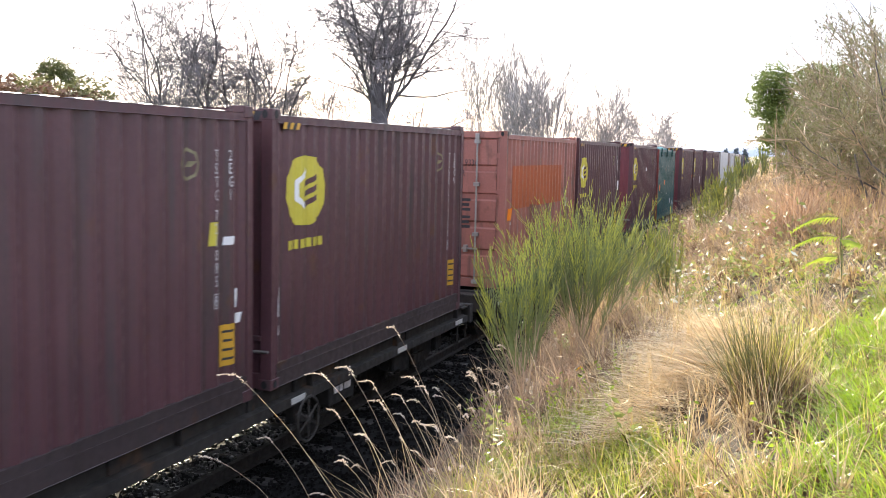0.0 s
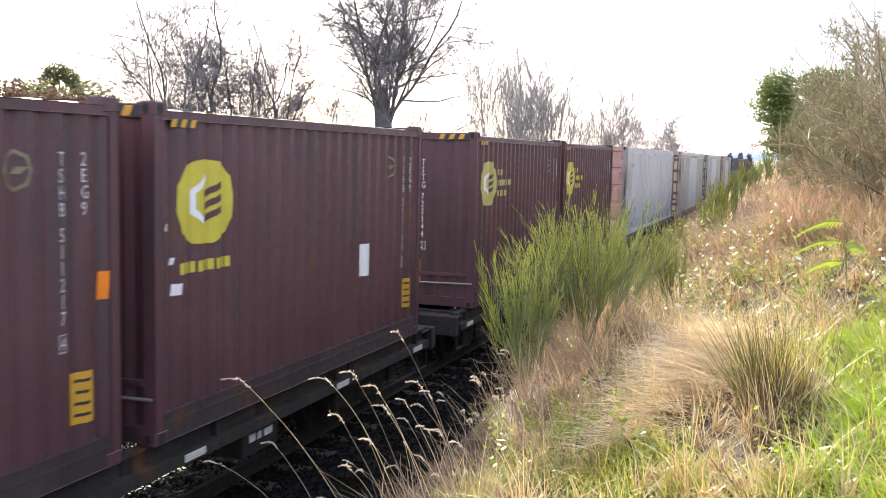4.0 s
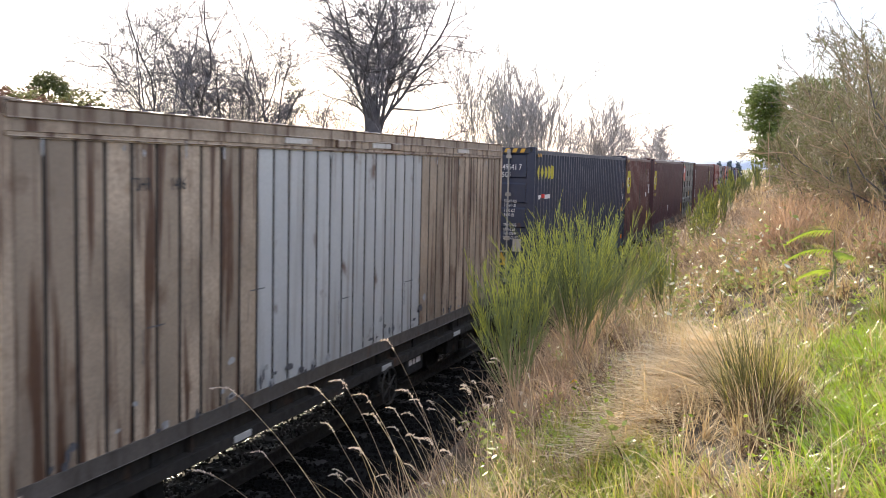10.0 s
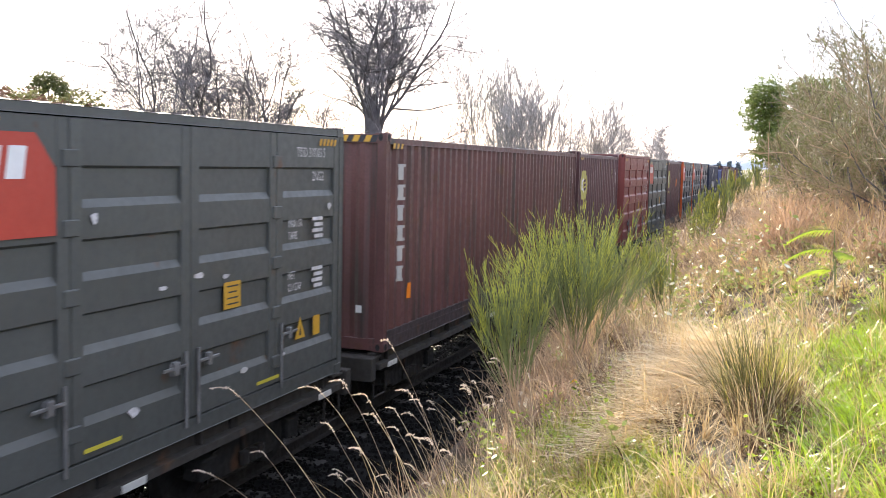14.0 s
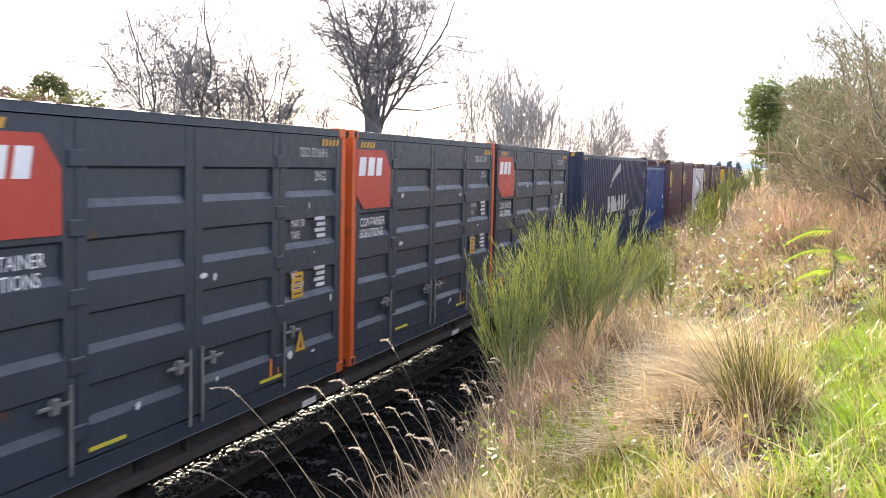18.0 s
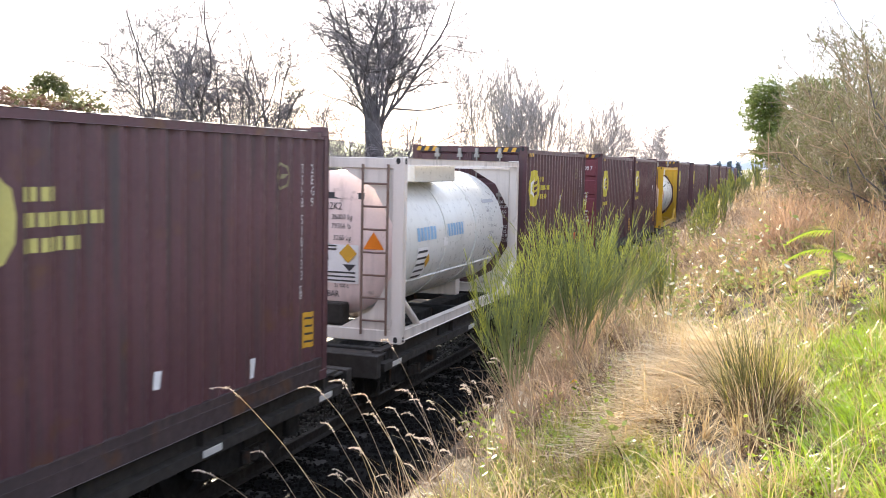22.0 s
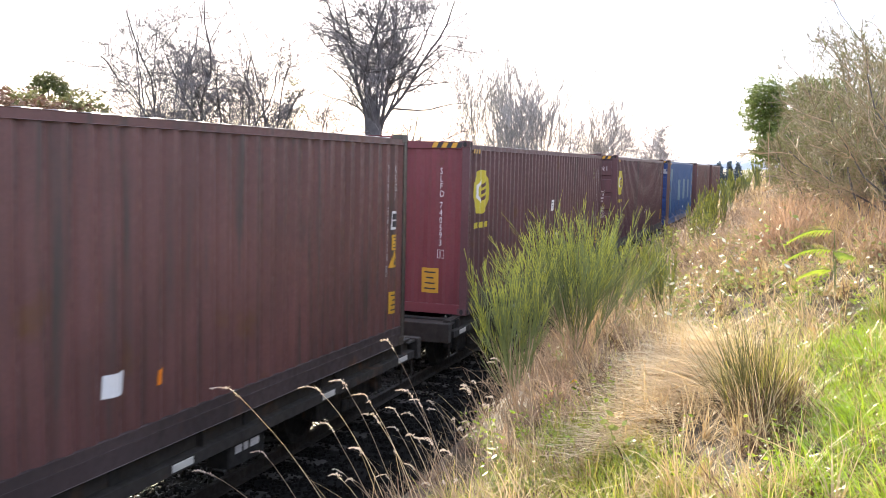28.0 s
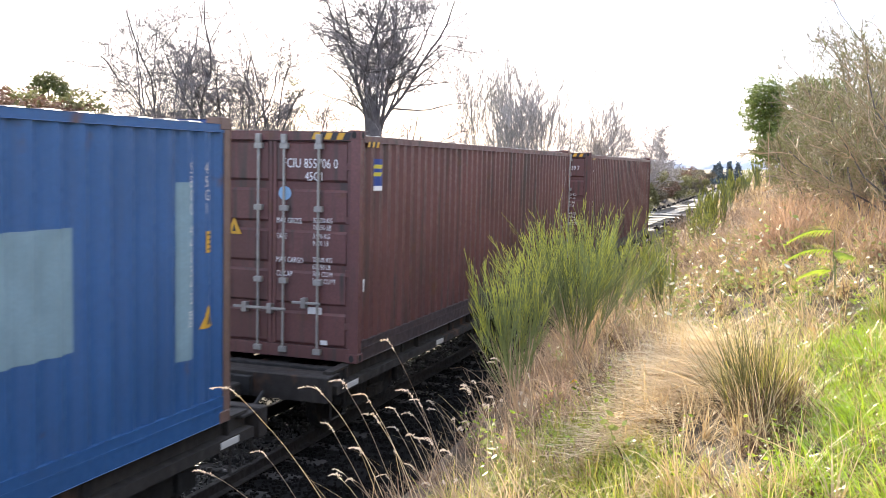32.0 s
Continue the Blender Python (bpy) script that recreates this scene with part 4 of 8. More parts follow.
def bulk_box():
    """The teal bulk container with broad pressings, latches along the top and a tarpaulin roof."""
    L, H = M20, 2.75
    box = thing("bulk_container", "teal steel open-top container with latched cover", "container", "containers of the train")
    shell(box, L, H, TEAL, SIDERED)
    n, pitch = 16, (L - 0.24) / 16
    for s in (1, -1):
        line = []
        for i in range(n):
            y = -L / 2 + 0.12 + i * pitch
            line += [(s * (HALF - 0.012), y), (s * (HALF - 0.012), y + pitch * 0.62), (s * (HALF - 0.045), y + pitch * 0.70), (s * (HALF - 0.045), y + pitch * 0.92)]
        line.append((s * (HALF - 0.012), L / 2 - 0.12))
        part("side_panel", Geo().sheet(line, 2, 0.15, H - 0.08), TEAL, box)
    for sy in (-1, 1):
        end_frame(box, L, H, TEAL, sy)
        front_wall(box, L, H, TEAL, sy)
    for y in (-2.1, -0.32, 1.48):
        l = part("cover_latch", Geo().cbox(HALF - 0.01, y - 0.09, H - 0.28, HALF + 0.035, y + 0.09, H + 0.06, 0.008), TEAL, box)
        g = Geo()
        for k in range(3):
            g.cbox(HALF + 0.03, y - 0.08, H - 0.24 + k * 0.09, HALF + 0.045, y + 0.08, H - 0.20 + k * 0.09, 0.004)
        part("rung", g, SILL, l)
    part("cover_frame", Geo().cbox(-HALF + 0.1, -L / 2 + 0.3, H, HALF - 0.12, L / 2 - 2.3, H + 0.07, 0.03), LIGHTTEAL, box, "raised roof cover")
    part("tarpaulin", Geo().cbox(-HALF + 0.12, -L / 2 + 0.4, H - 0.02, HALF - 0.3, -L / 2 + 4.1, H + 0.12, 0.04), LIGHTTEAL, box, "pale teal folded tarpaulin")
    side_decal(box, L, Flat().column("TTSS 151557 3", L / 2 - 0.84, H - 0.30, 0.12), DIMLETTER, "container_number", corr=False)
    side_decal(box, L, Flat().text("NO", 0.42, 2.22, 0.13).text("BOX", 0.40, 2.04, 0.13).text("LIFT", 0.40, 1.86, 0.13).text("NO", -1.62, 2.22, 0.13).text("BOX", -1.64, 2.04, 0.13).text("LIFT", -1.64, 1.86, 0.13), DIMLETTER, corr=False)
    side_decal(box, L, Flat().rect(-2.3, 1.25, 0.3, 0.24), SIGNORANGE, "orange_label", corr=False)
    side_decal(box, L, Flat().rect(-2.75, 0.95, 0.12, 0.22).rect(2.27, 1.75, 0.1, 0.17), LOGO, "yellow_label", corr=False)
    side_decal(box, L, Flat().rect(1.28, 0.6, 0.22, 0.2).rect(2.1, 0.5, 0.15, 0.16).rect(0.1, 0.95, 0.1, 0.04).rect(-1.6, 1.05, 0.1, 0.03).rect(2.6, 0.45, 0.06, 0.12), LETTER, "white_label", corr=False)
    return box


def tank_box(frame_mat, label, barrel_mat, end_mat, sign="sheet"):
    """A 20-foot tank in an open frame, with a ladder at its end."""
    L, H = M20, 2.591
    box = thing("tank_container", label, "tank container", "tank containers of the train")
    for sx in (-1, 1):
        for sy in (-1, 1):
            part("corner_post", Geo().cbox(sx * HALF, sy * L / 2, 0.05, sx * (HALF - 0.14), sy * (L / 2 - 0.13), H - 0.05, 0.01), frame_mat, box)
        part("top_rail", Geo().cbox(sx * HALF, -L / 2 + 0.1, H - 0.11, sx * (HALF - 0.09), L / 2 - 0.1, H - 0.01, 0.01), frame_mat, box)
        part("bottom_rail", Geo().cbox(sx * HALF, -L / 2 + 0.1, 0.03, sx * (HALF - 0.1), L / 2 - 0.1, 0.17, 0.01), frame_mat, box)
        for sy in (-1, 1):
            part("brace", Geo().tube([(sx * (HALF - 0.05), sy * (L / 2 - 0.1), 0.62), (sx * (HALF - 0.05), sy * (L / 2 - 0.85), 0.12)], 0.05, 8), frame_mat, box)
    for sy in (-1, 1):
        y0, y1 = sy * L / 2, sy * (L / 2 - 0.12)
        part("end_beam", Geo().cbox(-HALF + 0.12, y0, 0.0, HALF - 0.12, y1, 0.17, 0.01), frame_mat, box)
        part("end_beam", Geo().cbox(-HALF + 0.12, y0, H - 0.16, HALF - 0.12, y1, H - 0.01, 0.01), frame_mat, box)
        for sx in (-1, 1):
            for z in (0.15, H - 0.14):
                s = 1 if z < 1 else -1
                part("gusset", Geo().prism([(sx * (HALF - 0.12), z), (sx * (HALF - 0.98), z), (sx * (HALF - 0.45), z + s * 0.30), (sx * (HALF - 0.12), z + s * 0.86)], 1, sy * (L / 2 - 0.03), sy * (L / 2 - 0.07)), frame_mat, box)
    castings(box, L, H, frame_mat)
    R, zc, yb = 1.06, 1.33, L / 2 - 0.30
    prof = [(0.02, -yb - 0.11), (0.45, -yb - 0.10), (0.78, -yb - 0.07), (0.97, -yb + 0.0), (R, -yb + 0.14), (R, yb - 0.14), (0.97, yb - 0.0), (0.78, yb + 0.07), (0.45, yb + 0.10), (0.02, yb + 0.11)]
    n = 40
    v = [(r * math.cos(2 * math.pi * k / n), y, zc + r * math.sin(2 * math.pi * k / n)) for r, y in prof for k in range(n)]
    f = [(i * n + k, i * n + (k + 1) % n, (i + 1) * n + (k + 1) % n, (i + 1) * n + k) for i in range(len(prof) - 1) for k in range(n)]
    barrel = part("barrel", Geo().add(v, f), barrel_mat, box, smooth=True)
    v2 = [(r * math.cos(2 * math.pi * k / n), y - 0.006, zc + r * math.sin(2 * math.pi * k / n)) for r, y in prof[:5] for k in range(n)]
    part("end_cap", Geo().add(v2, f[:4 * n]), end_mat, barrel, "pink-stained dished end", smooth=True)

    def hoop(y, w, r=R + 0.012):
        ring = ((R - 0.01, y - w), (r, y - w), (r, y + w), (R - 0.01, y + w))
        c = [(rr * math.cos(2 * math.pi * k / n), yy, zc + rr * math.sin(2 * math.pi * k / n)) for rr, yy in ring for k in range(n)]
        return Geo().add(c, [(i * n + k, i * n + (k + 1) % n, (i + 1) * n + (k + 1) % n, (i + 1) * n + k) for i in range(3) for k in range(n)])
    for y in (-0.72, 0.88):
        part("hoop", hoop(y, 0.03), barrel_mat, barrel)
    part("drip_ridge", Geo().tube([(0.885, -yb + 0.25, 0.755), (0.885, yb - 0.25, 0.755)], 0.022, 8), barrel_mat, barrel)
    part("walkway", Geo().cbox(0.1, -2.0, H - 0.36, 0.99, -0.15, H - 0.08, 0.015), barrel_mat, box)
    lad = Geo()
    for x in (0.62, 1.0):
        lad.tube([(x, -L / 2 - 0.02, 0.1), (x, -L / 2 - 0.02, H - 0.1)], 0.02, 6)
    ladder = part("ladder", lad, PINKBROWN, box, "end ladder")
    for i in range(7):
        part("rung", Geo().tube([(0.62, -L / 2 - 0.02, 0.3 + i * 0.32), (1.0, -L / 2 - 0.02, 0.3 + i * 0.32)], 0.016, 6), PINKBROWN, ladder)
    for y in (-1.6, 1.6):
        part("saddle", Geo().cbox(-0.5, y - 0.12, 0.1, 0.5, y + 0.12, 0.5, 0.02), frame_mat, box)
    part("valve_box", Geo().cbox(-0.3, -L / 2 + 0.05, 0.2, 0.3, -L / 2 + 0.3, 0.5, 0.02), SILL, box)

    def on_barrel(flat, mat, name, proud=0.006, label=""):
        """Lays flat shapes round the barrel's near side."""
        bm = bmesh.new()
        vs = [bm.verts.new((u, w, 0)) for u, w in flat.v]
        for q in flat.f:
            bm.faces.new([vs[i] for i in q])
        for w in np.linspace(-1.2, 1.2, 33):
            bmesh.ops.bisect_plane(bm, geom=bm.verts[:] + bm.edges[:] + bm.faces[:], plane_co=(0, w, 0), plane_no=(0, 1, 0))
        me = bpy.data.meshes.new(name)
        for q in bm.verts:
            a = q.co.y / R
            q.co = ((R + proud) * math.cos(a), q.co.x, zc + (R + proud) * math.sin(a))
        bm.to_mesh(me)
        bm.free()
        return part(name, me, mat, barrel, label)

    def on_end(flat, mat, name, proud=0.02):
        me = bpy.data.meshes.new(name)
        bm = bmesh.new()
        vs = []
        for u, w in flat.v:
            r = math.hypot(u, w)
            y = float(np.interp(r, [p[0] for p in prof[:5]], [p[1] for p in prof[:5]]))
            vs.append(bm.verts.new((u, y - proud, zc + w)))
        for q in flat.f:
            bm.faces.new([vs[i] for i in q])
        bm.to_mesh(me)
        bm.free()
        return part(name, me, mat, barrel)
    rows = Flat().text("22K2", 1.62, 0.33, 0.15, 0.85)
    for i, wd in enumerate(("NO SIDE", "TO IMPACT", "NOMINAL", "CAPACITY  22 000 L")):
        rows.text(wd, 1.62, 0.16 - i * 0.12, 0.085, 0.85)
    rows.rect(1.92, 0.54, 0.7, 0.07).rect(1.66, -0.42, 0.10, 0.14).rect(1.85, -0.42, 0.05, 0.14).rect(2.0, -0.40, 0.12, 0.10)
    on_barrel(rows, BLACKLETTER if sign == "disc" else GREYPRINT, "barrel_print")
    g = Flat()
    for wd, u, z, h in (("22K2", -0.05, 0.50, 0.15), ("36000 kg", 0.05, 0.36, 0.11), ("79366 lb", 0.05, 0.23, 0.11), ("3260 kg", 0.08, 0.06, 0.11), ("21 000 L", 0.10, -0.62, 0.08), ("4 BAR", -0.1, -0.76, 0.13)):
        g.text(wd, u, z, h, 0.8)
    g.rect(0.22, 0.70, 0.62, 0.09)
    on_end(g, BLACKLETTER, "end_print")
    on_end(Flat().rect(0.12, -0.28, 0.72, 0.56), LETTER, "end_sheet", 0.024)
    g = Flat()
    for z in (-0.02, -0.07, -0.40, -0.46, -0.52):
        g.rect(-0.02 if z > -0.2 else 0.12, z, 0.32 if z > -0.2 else 0.62, 0.022)
    g.text("2014", -0.20, -0.24, 0.13, 0.85).text("2P", -0.16, -0.37, 0.13, 0.85).poly([(0.24, -0.28), (0.44, -0.28), (0.34, -0.38)])
    on_end(g, BLACKLETTER, "sheet_print", 0.028)
    on_end(Flat().poly([(0.18, -0.12), (0.32, -0.26), (0.46, -0.12), (0.32, 0.02)]), SIGNYELLOW, "hazard_diamond", 0.030)
    on_end(Flat().poly([(0.55, -0.05), (0.85, -0.05), (0.70, 0.20)]), SIGNORANGE, "warning_triangle", 0.025)
    if sign == "disc":
        on_barrel(Flat().disc(-1.55, -0.05, 0.56, 28), DISCRED, "red_disc", 0.006, "large red disc label")
        on_barrel(Flat().rect(-1.52, -0.03, 0.66, 0.60), LETTER, "hazard_sheet", 0.010)
        s = Flat().text("2014", -1.68, -0.10, 0.17).text("2P", -1.6, -0.26, 0.17)
        for i in range(3):
            s.rect(-1.62, 0.24 - i * 0.07, 0.36, 0.03)
            s.rect(-1.52, -0.30 - i * 0.05, 0.6, 0.025)
        s.poly([(-1.3, 0.02), (-1.18, 0.02), (-1.24, -0.08)])
        on_barrel(s, BLACKLETTER, "sheet_print", 0.014)
        on_barrel(Flat().poly([(-1.38, 0.14), (-1.25, 0.0), (-1.12, 0.14), (-1.25, 0.28)]), SIGNYELLOW, "hazard_diamond", 0.016)
        on_barrel(Flat().ring(0.35, -0.35, 0.12, 0.14).rect(0.35, -0.35, 0.18, 0.03, 0.1), BLACKLETTER, "ring_sign", 0.01)
        part("hose", Geo().tube([(0.98, -2.4, 1.95), (1.05, -2.2, 1.72), (1.09, -1.2, 1.74), (1.06, -0.6, 1.82)], 0.02, 6), RUBBER_AND_HOLE, box, "black hose along the barrel")
    else:
        on_barrel(Flat().blocks(6, -1.6, 0.12, 0.85, 0.2).blocks(7, -0.3, 0.12, 0.95, 0.2), NAMEBLUE, "brand_name", 0.006, "pale blue lettering blocks")
        on_barrel(Flat().rect(-1.75, -0.35, 0.5, 0.55).rect(-0.75, -0.05, 0.18, 0.14), LETTER, "hazard_sheet", 0.010)
        s = Flat()
        for i in range(5):
            s.rect(-1.78, -0.14 - i * 0.1, 0.4, 0.035)
        on_barrel(s, BLACKLETTER, "sheet_print", 0.014)
        on_barrel(Flat().poly([(-1.62, -0.3), (-1.52, -0.42), (-1.42, -0.3), (-1.52, -0.18)]), SIGNYELLOW, "hazard_diamond", 0.016)
        end_decal(box, L, Flat().rect(-0.55, 1.62, 0.3, 0.13), BLACKLETTER, "name_plate", plane=L / 2 - 0.1)
    return box


RODGREY = material("dull_galvanised_rod", (0.19, 0.185, 0.18), 0.6, 0.3, 0.3, 6, 40, 0.1)
RUSTRUN = material("rust_run", (0.20, 0.14, 0.10), 0.8, vary=0.35, scale=6, bump=0)
SCUFF = material("grey_scuff", (0.38, 0.38, 0.375), 0.8, vary=0.3, scale=8, bump=0)
DARKSCUFF = material("dark_scuff_mark", (0.10, 0.10, 0.11), 0.7, vary=0.4, scale=8, bump=0)
FLAGRED = material("red_flag_paint", (0.42, 0.05, 0.03), 0.5, vary=0.1, bump=0)
LIGHTTEAL = material("pale_tarpaulin", (0.10, 0.33, 0.34), 0.7, vary=0.2)
GREYPRINT = material("grey_print", (0.35, 0.36, 0.38), 0.6, vary=0.1, bump=0)
DISCRED = material("red_disc_print", (0.42, 0.04, 0.06), 0.5, vary=0.1, bump=0)
NAMEBLUE = material("pale_blue_print", (0.24, 0.42, 0.62), 0.5, vary=0.1, bump=0)
BROWNPATCH = paint("brown_repaint", (0.20, 0.085, 0.06))


# ---- the train's load, in order ----
def labels(box, L, items, mat=None, corr=True):
    for u, v, w, h in items:
        side_decal(box, L, Flat().rect(u, v, w, h, 0.02), mat or LETTER, "label_patch", "", corr)


def letter_blocks_down(box, L, n, u, v, w, h, step, mat=None):
    """A brand name down the side, a plain block for each letter."""
    for i in range(n):
        z, q, t = v - i * step, h * 0.43, w * (0.42, 0.36, 0.26)[i % 3]
        f = Flat().rect(u, z, w * 0.30, h * 0.86)
        f.poly([(u - t, z + q), (u - t, z + q * 0.62), (u + t, z + q * 0.62), (u + t, z + q)])
        if i % 2:
            f.poly([(u - t, z - q * 0.62), (u - t, z - q), (u + t, z - q), (u + t, z - q * 0.62)])
        side_decal(box, L, f, mat or DIMWHITE, "brand_name", "plain white block shape")


def pink_box():
    L = M20
    b = dry_box(L, 2.896, PINK, "doors", "faded pink container with an orange painted band", hazard=False, post=PINK)
    side_decal(b, L, Flat().rect(-L / 2 + 2.6, 1.85, 4.0, 0.82), ORANGE, "painted_band", "orange painted-over band", True, 0.004)
    side_decal(b, L, Flat().rect(-L / 2 + 2.15, 1.0, 0.42, 0.95), BROWNPATCH, "painted_patch", "brown repaint patch", True, 0.004)
    labels(b, L, [(-L / 2 + 0.45, 1.35, 0.28, 0.22)], SIGNORANGE)
    labels(b, L, [(-L / 2 + 0.45, 1.18, 0.12, 0.05), (L / 2 - 0.9, 1.4, 0.12, 0.2), (-L / 2 + 0.5, 0.72, 0.1, 0.04)], DIMLETTER)
    f = Flat().text("9334", 0.42, 2.25, 0.17, 0.75).text("2NGR", 0.1, 2.05, 0.17, 0.75)
    for z in (1.62, 1.3):
        f.lines(3, 0.3, z, 0.5, 0.05, 0.09)
    end_decal(b, L, f, BLACKLETTER, "door_lettering", plane=L / 2 - 0.018, proud=0.004)
    return b


def plain40(label, mat, end, code, size_code, **k):
    b = dry_box(M40, 2.896, mat, end, label, **k)
    ident_columns(b, M40, code, size_code)
    if end == "doors":
        door_print(b, M40, code, size_code)
    return b


def load():
    """Yields each load with its near end's place along the train and its length."""
    b = leased_box("dark maroon corrugated container, scuffed", DARKMAROON, "front", "TSTG 721085 8", "2EG1", mark="none")
    labels(b, M20, [(2.62, 1.62, 0.14, 0.08), (2.75, 1.05, 0.08, 0.18), (2.8, 0.85, 0.1, 0.1), (-0.9, 0.4, 0.08, 0.12)])
    labels(b, M20, [(2.35, 1.7, 0.1, 0.22)], LOGO)
    yield b, 2.40, M20
    b = leased_box("dark maroon container with a yellow hexagon mark", DARKMAROON, "front", "TSHB 511150 3", "2EG9")
    labels(b, M20, [(-2.85, 0.9, 0.06, 0.3), (-2.85, 0.6, 0.06, 0.1)])
    yield b, 8.82, M20
    yield pink_box(), 17.34, M20
    b = leased_box("maroon container with a bright yellow hexagon mark", DARKMAROON, "front", "TSHB 511143 8", "2EG9")
    labels(b, M20, [(2.85, 1.6, 0.1, 0.28), (-2.9, 1.3, 0.07, 0.14)])
    yield b, 23.72, M20
    b = leased_box("maroon container with a red diamond on its crimson end", DARKMAROON, "front", "TSHB 511147 6", "2EG9", end_mat=ENDRED)
    front_print(b, M20, "TSHB 511147 6", x=0.72, at=(0.02, 1.08))
    end_decal(b, M20, Flat().poly([(-0.10, 1.85), (0.12, 1.65), (0.34, 1.85), (0.12, 2.08)]), SIGNRED, "hazard_diamond", "red hazard diamond", True)
    labels(b, M20, [(0.35, 2.02, 0.2, 0.12), (-2.85, 0.7, 0.1, 0.2)])
    yield b, 32.25, M20
    b = bulk_box()
    labels(b, M20, [(-0.75, 1.42, 0.28, 0.2)], SIGNORANGE, False)
    yield b, 38.85, M20
    b = leased_box("maroon container with a yellow mark and a yellow end sign", DARKMAROON, "front", "TSHB 511217 4", "2EG9", end_mat=ENDRED)
    front_print(b, M20, "TSHB 511217 4", x=0.73, at=(-0.02, 1.14))
    labels(b, M20, [(2.85, 1.45, 0.1, 0.22)], SIGNORANGE)
    labels(b, M20, [(-2.55, 0.85, 0.08, 0.2), (-2.9, 1.2, 0.06, 0.12)])
    yield b, 47.52, M20
    b = leased_box("maroon container with a yellow mark and torn labels", DARKMAROON, "front", "TSHB 511189 0", "2EG9")
    labels(b, M20, [(-2.75, 1.55, 0.06, 0.06), (-2.7, 1.3, 0.12, 0.1), (1.2, 1.2, 0.3, 0.4), (-2.85, 1.85, 0.05, 0.06)])
    yield b, 54.02, M20
    b = leased_box("dark maroon container with a pale mark and name", DARKMAROON, "front", "TSTG 720344 2", "2EG1", mark="wide", mark_mat=LOGOPALE)
    front_print(b, M20, "TSTG 720344 2", x=0.3)
    yield b, 62.55, M20
    b = leased_box("dark maroon container with a yellow mark and three-row name", DARKMAROON, "front", "TSTG 720310 2", "2EG1", mark="wide", mark_mat=LOGO)
    labels(b, M20, [(2.8, 0.75, 0.1, 0.3), (-2.8, 1.4, 0.1, 0.1)])
    labels(b, M20, [(2.4, 1.7, 0.1, 0.2)], LOGO)
    yield b, 68.90, M20
    yield smooth_reefer("worn white refrigerated container with pinkish doors"), 77.40, M40
    yield ribbed_reefer("TTR 1559", "weathered cream insulated container with white panel", CREAM, (4.0, 7.9), WHITE), 92.55, M40
    yield ribbed_reefer("TTR 1557", "stained cream insulated container with wide white panel", CREAM, (3.4, 7.85), WHITE), 107.60, M40
    yield ribbed_reefer("TSHR 1406", "brown-stained insulated container with pale middle planks", TAN, (3.6, 8.2), PALEGREY, True), 122.72, M40
    b = plain40("navy blue container with yellow lettering blocks", NAVY, "doors", "SEKU 449641 7", "45G1")
    for i in range(5):
        u = -M40 / 2 + 0.46 + i * 0.31
        f = Flat().disc(u, 2.38, 0.16, 12, (0.72, 0.86, 0.8, 0.74, 0.86)[i])
        side_decal(b, M40, f, LOGO, "brand_name", "yellow rounded shape")
    labels(b, M40, [(-M40 / 2 + 0.6, 1.85, 0.08, 0.09), (-M40 / 2 + 1.3, 1.85, 0.4, 0.09)])
    labels(b, M40, [(-M40 / 2 + 0.9, 1.87, 0.25, 0.09)], SIGNRED)
    triangle(b, M40, 0.55, 0.42, 0.28, "end", False)
    end_decal(b, M40, Flat().disc(0.42, 0.92, 0.09, 16, 0.9), LETTER, "seal_disc", plane=M40 / 2 - 0.018)
    end_decal(b, M40, Flat().rect(0.88, 0.85, 0.18, 0.27), CREAM, "paper_label", plane=M40 / 2 - 0.018)
    caution(b, M40, M40 / 2 - 0.36, 1.95, 0.12, 0.18)
    triangle(b, M40, M40 / 2 - 0.38, 1.15, 0.26)
    labels(b, M40, [(M40 / 2 - 0.38, 0.3, 0.24, 0.2)], SIGNORANGE)
    labels(b, M40, [(M40 / 2 - 0.38, 1.6, 0.1, 0.16)])
    yield b, 137.36, M40
    b = leased_box("maroon container with a yellow mark, faded paint", BROWNRED, "front", "TSHB 511602 5", "2EG9")
    labels(b, M20, [(2.02, 1.55, 0.22, 0.16), (2.9, 1.75, 0.1, 0.36), (-2.85, 0.35, 0.2, 0.16)])
    yield b, 149.68, M20
    b = leased_box("long maroon container with a yellow mark", MAROON, "front", "SLFD 740611 8", "4TG1", L=M40)
    labels(b, M40, [(-0.43, 0.78, 0.29, 0.24)])
    side_decal(b, M40, Flat().rect(-0.47, 0.85, 0.16, 0.012).rect(-0.45, 0.80, 0.2, 0.012).rect(-0.5, 0.75, 0.1, 0.012).rect(-0.46, 0.71, 0.16, 0.012), BLACKLETTER, "sign_print", "", True, 0.012)
    side_decal(b, M40, Flat().text("EMPTY LIFT ONLY", -0.56, 0.155, 0.125, 0.76), DIMLETTER, "rail_print", "", False, 0.006, HALF)
    yield b, 156.81, M40
    yield side_door_box(GREYGREEN, GREYGREEN, "grey-green side-door container with a red flag patch", "TSSD 310103 5", "2NG2", name=False), 169.11, M20
    b = plain40("brown-red container with white lettering blocks down its side", BROWNRED, "front", "TRHU 781827 7", "45G1")
    letter_blocks_down(b, M40, 6, -M40 / 2 + 0.60, 2.39, 0.36, 0.25, 0.28)
    front_print(b, M40, "TRHU 781827 7", x=0.35, size=0.13, sign=False)
    triangle(b, M40, 0.35, 0.55, 0.3, "end", True)
    labels(b, M40, [(-M40 / 2 + 0.95, 0.72, 0.12, 0.22)], SIGNORANGE)
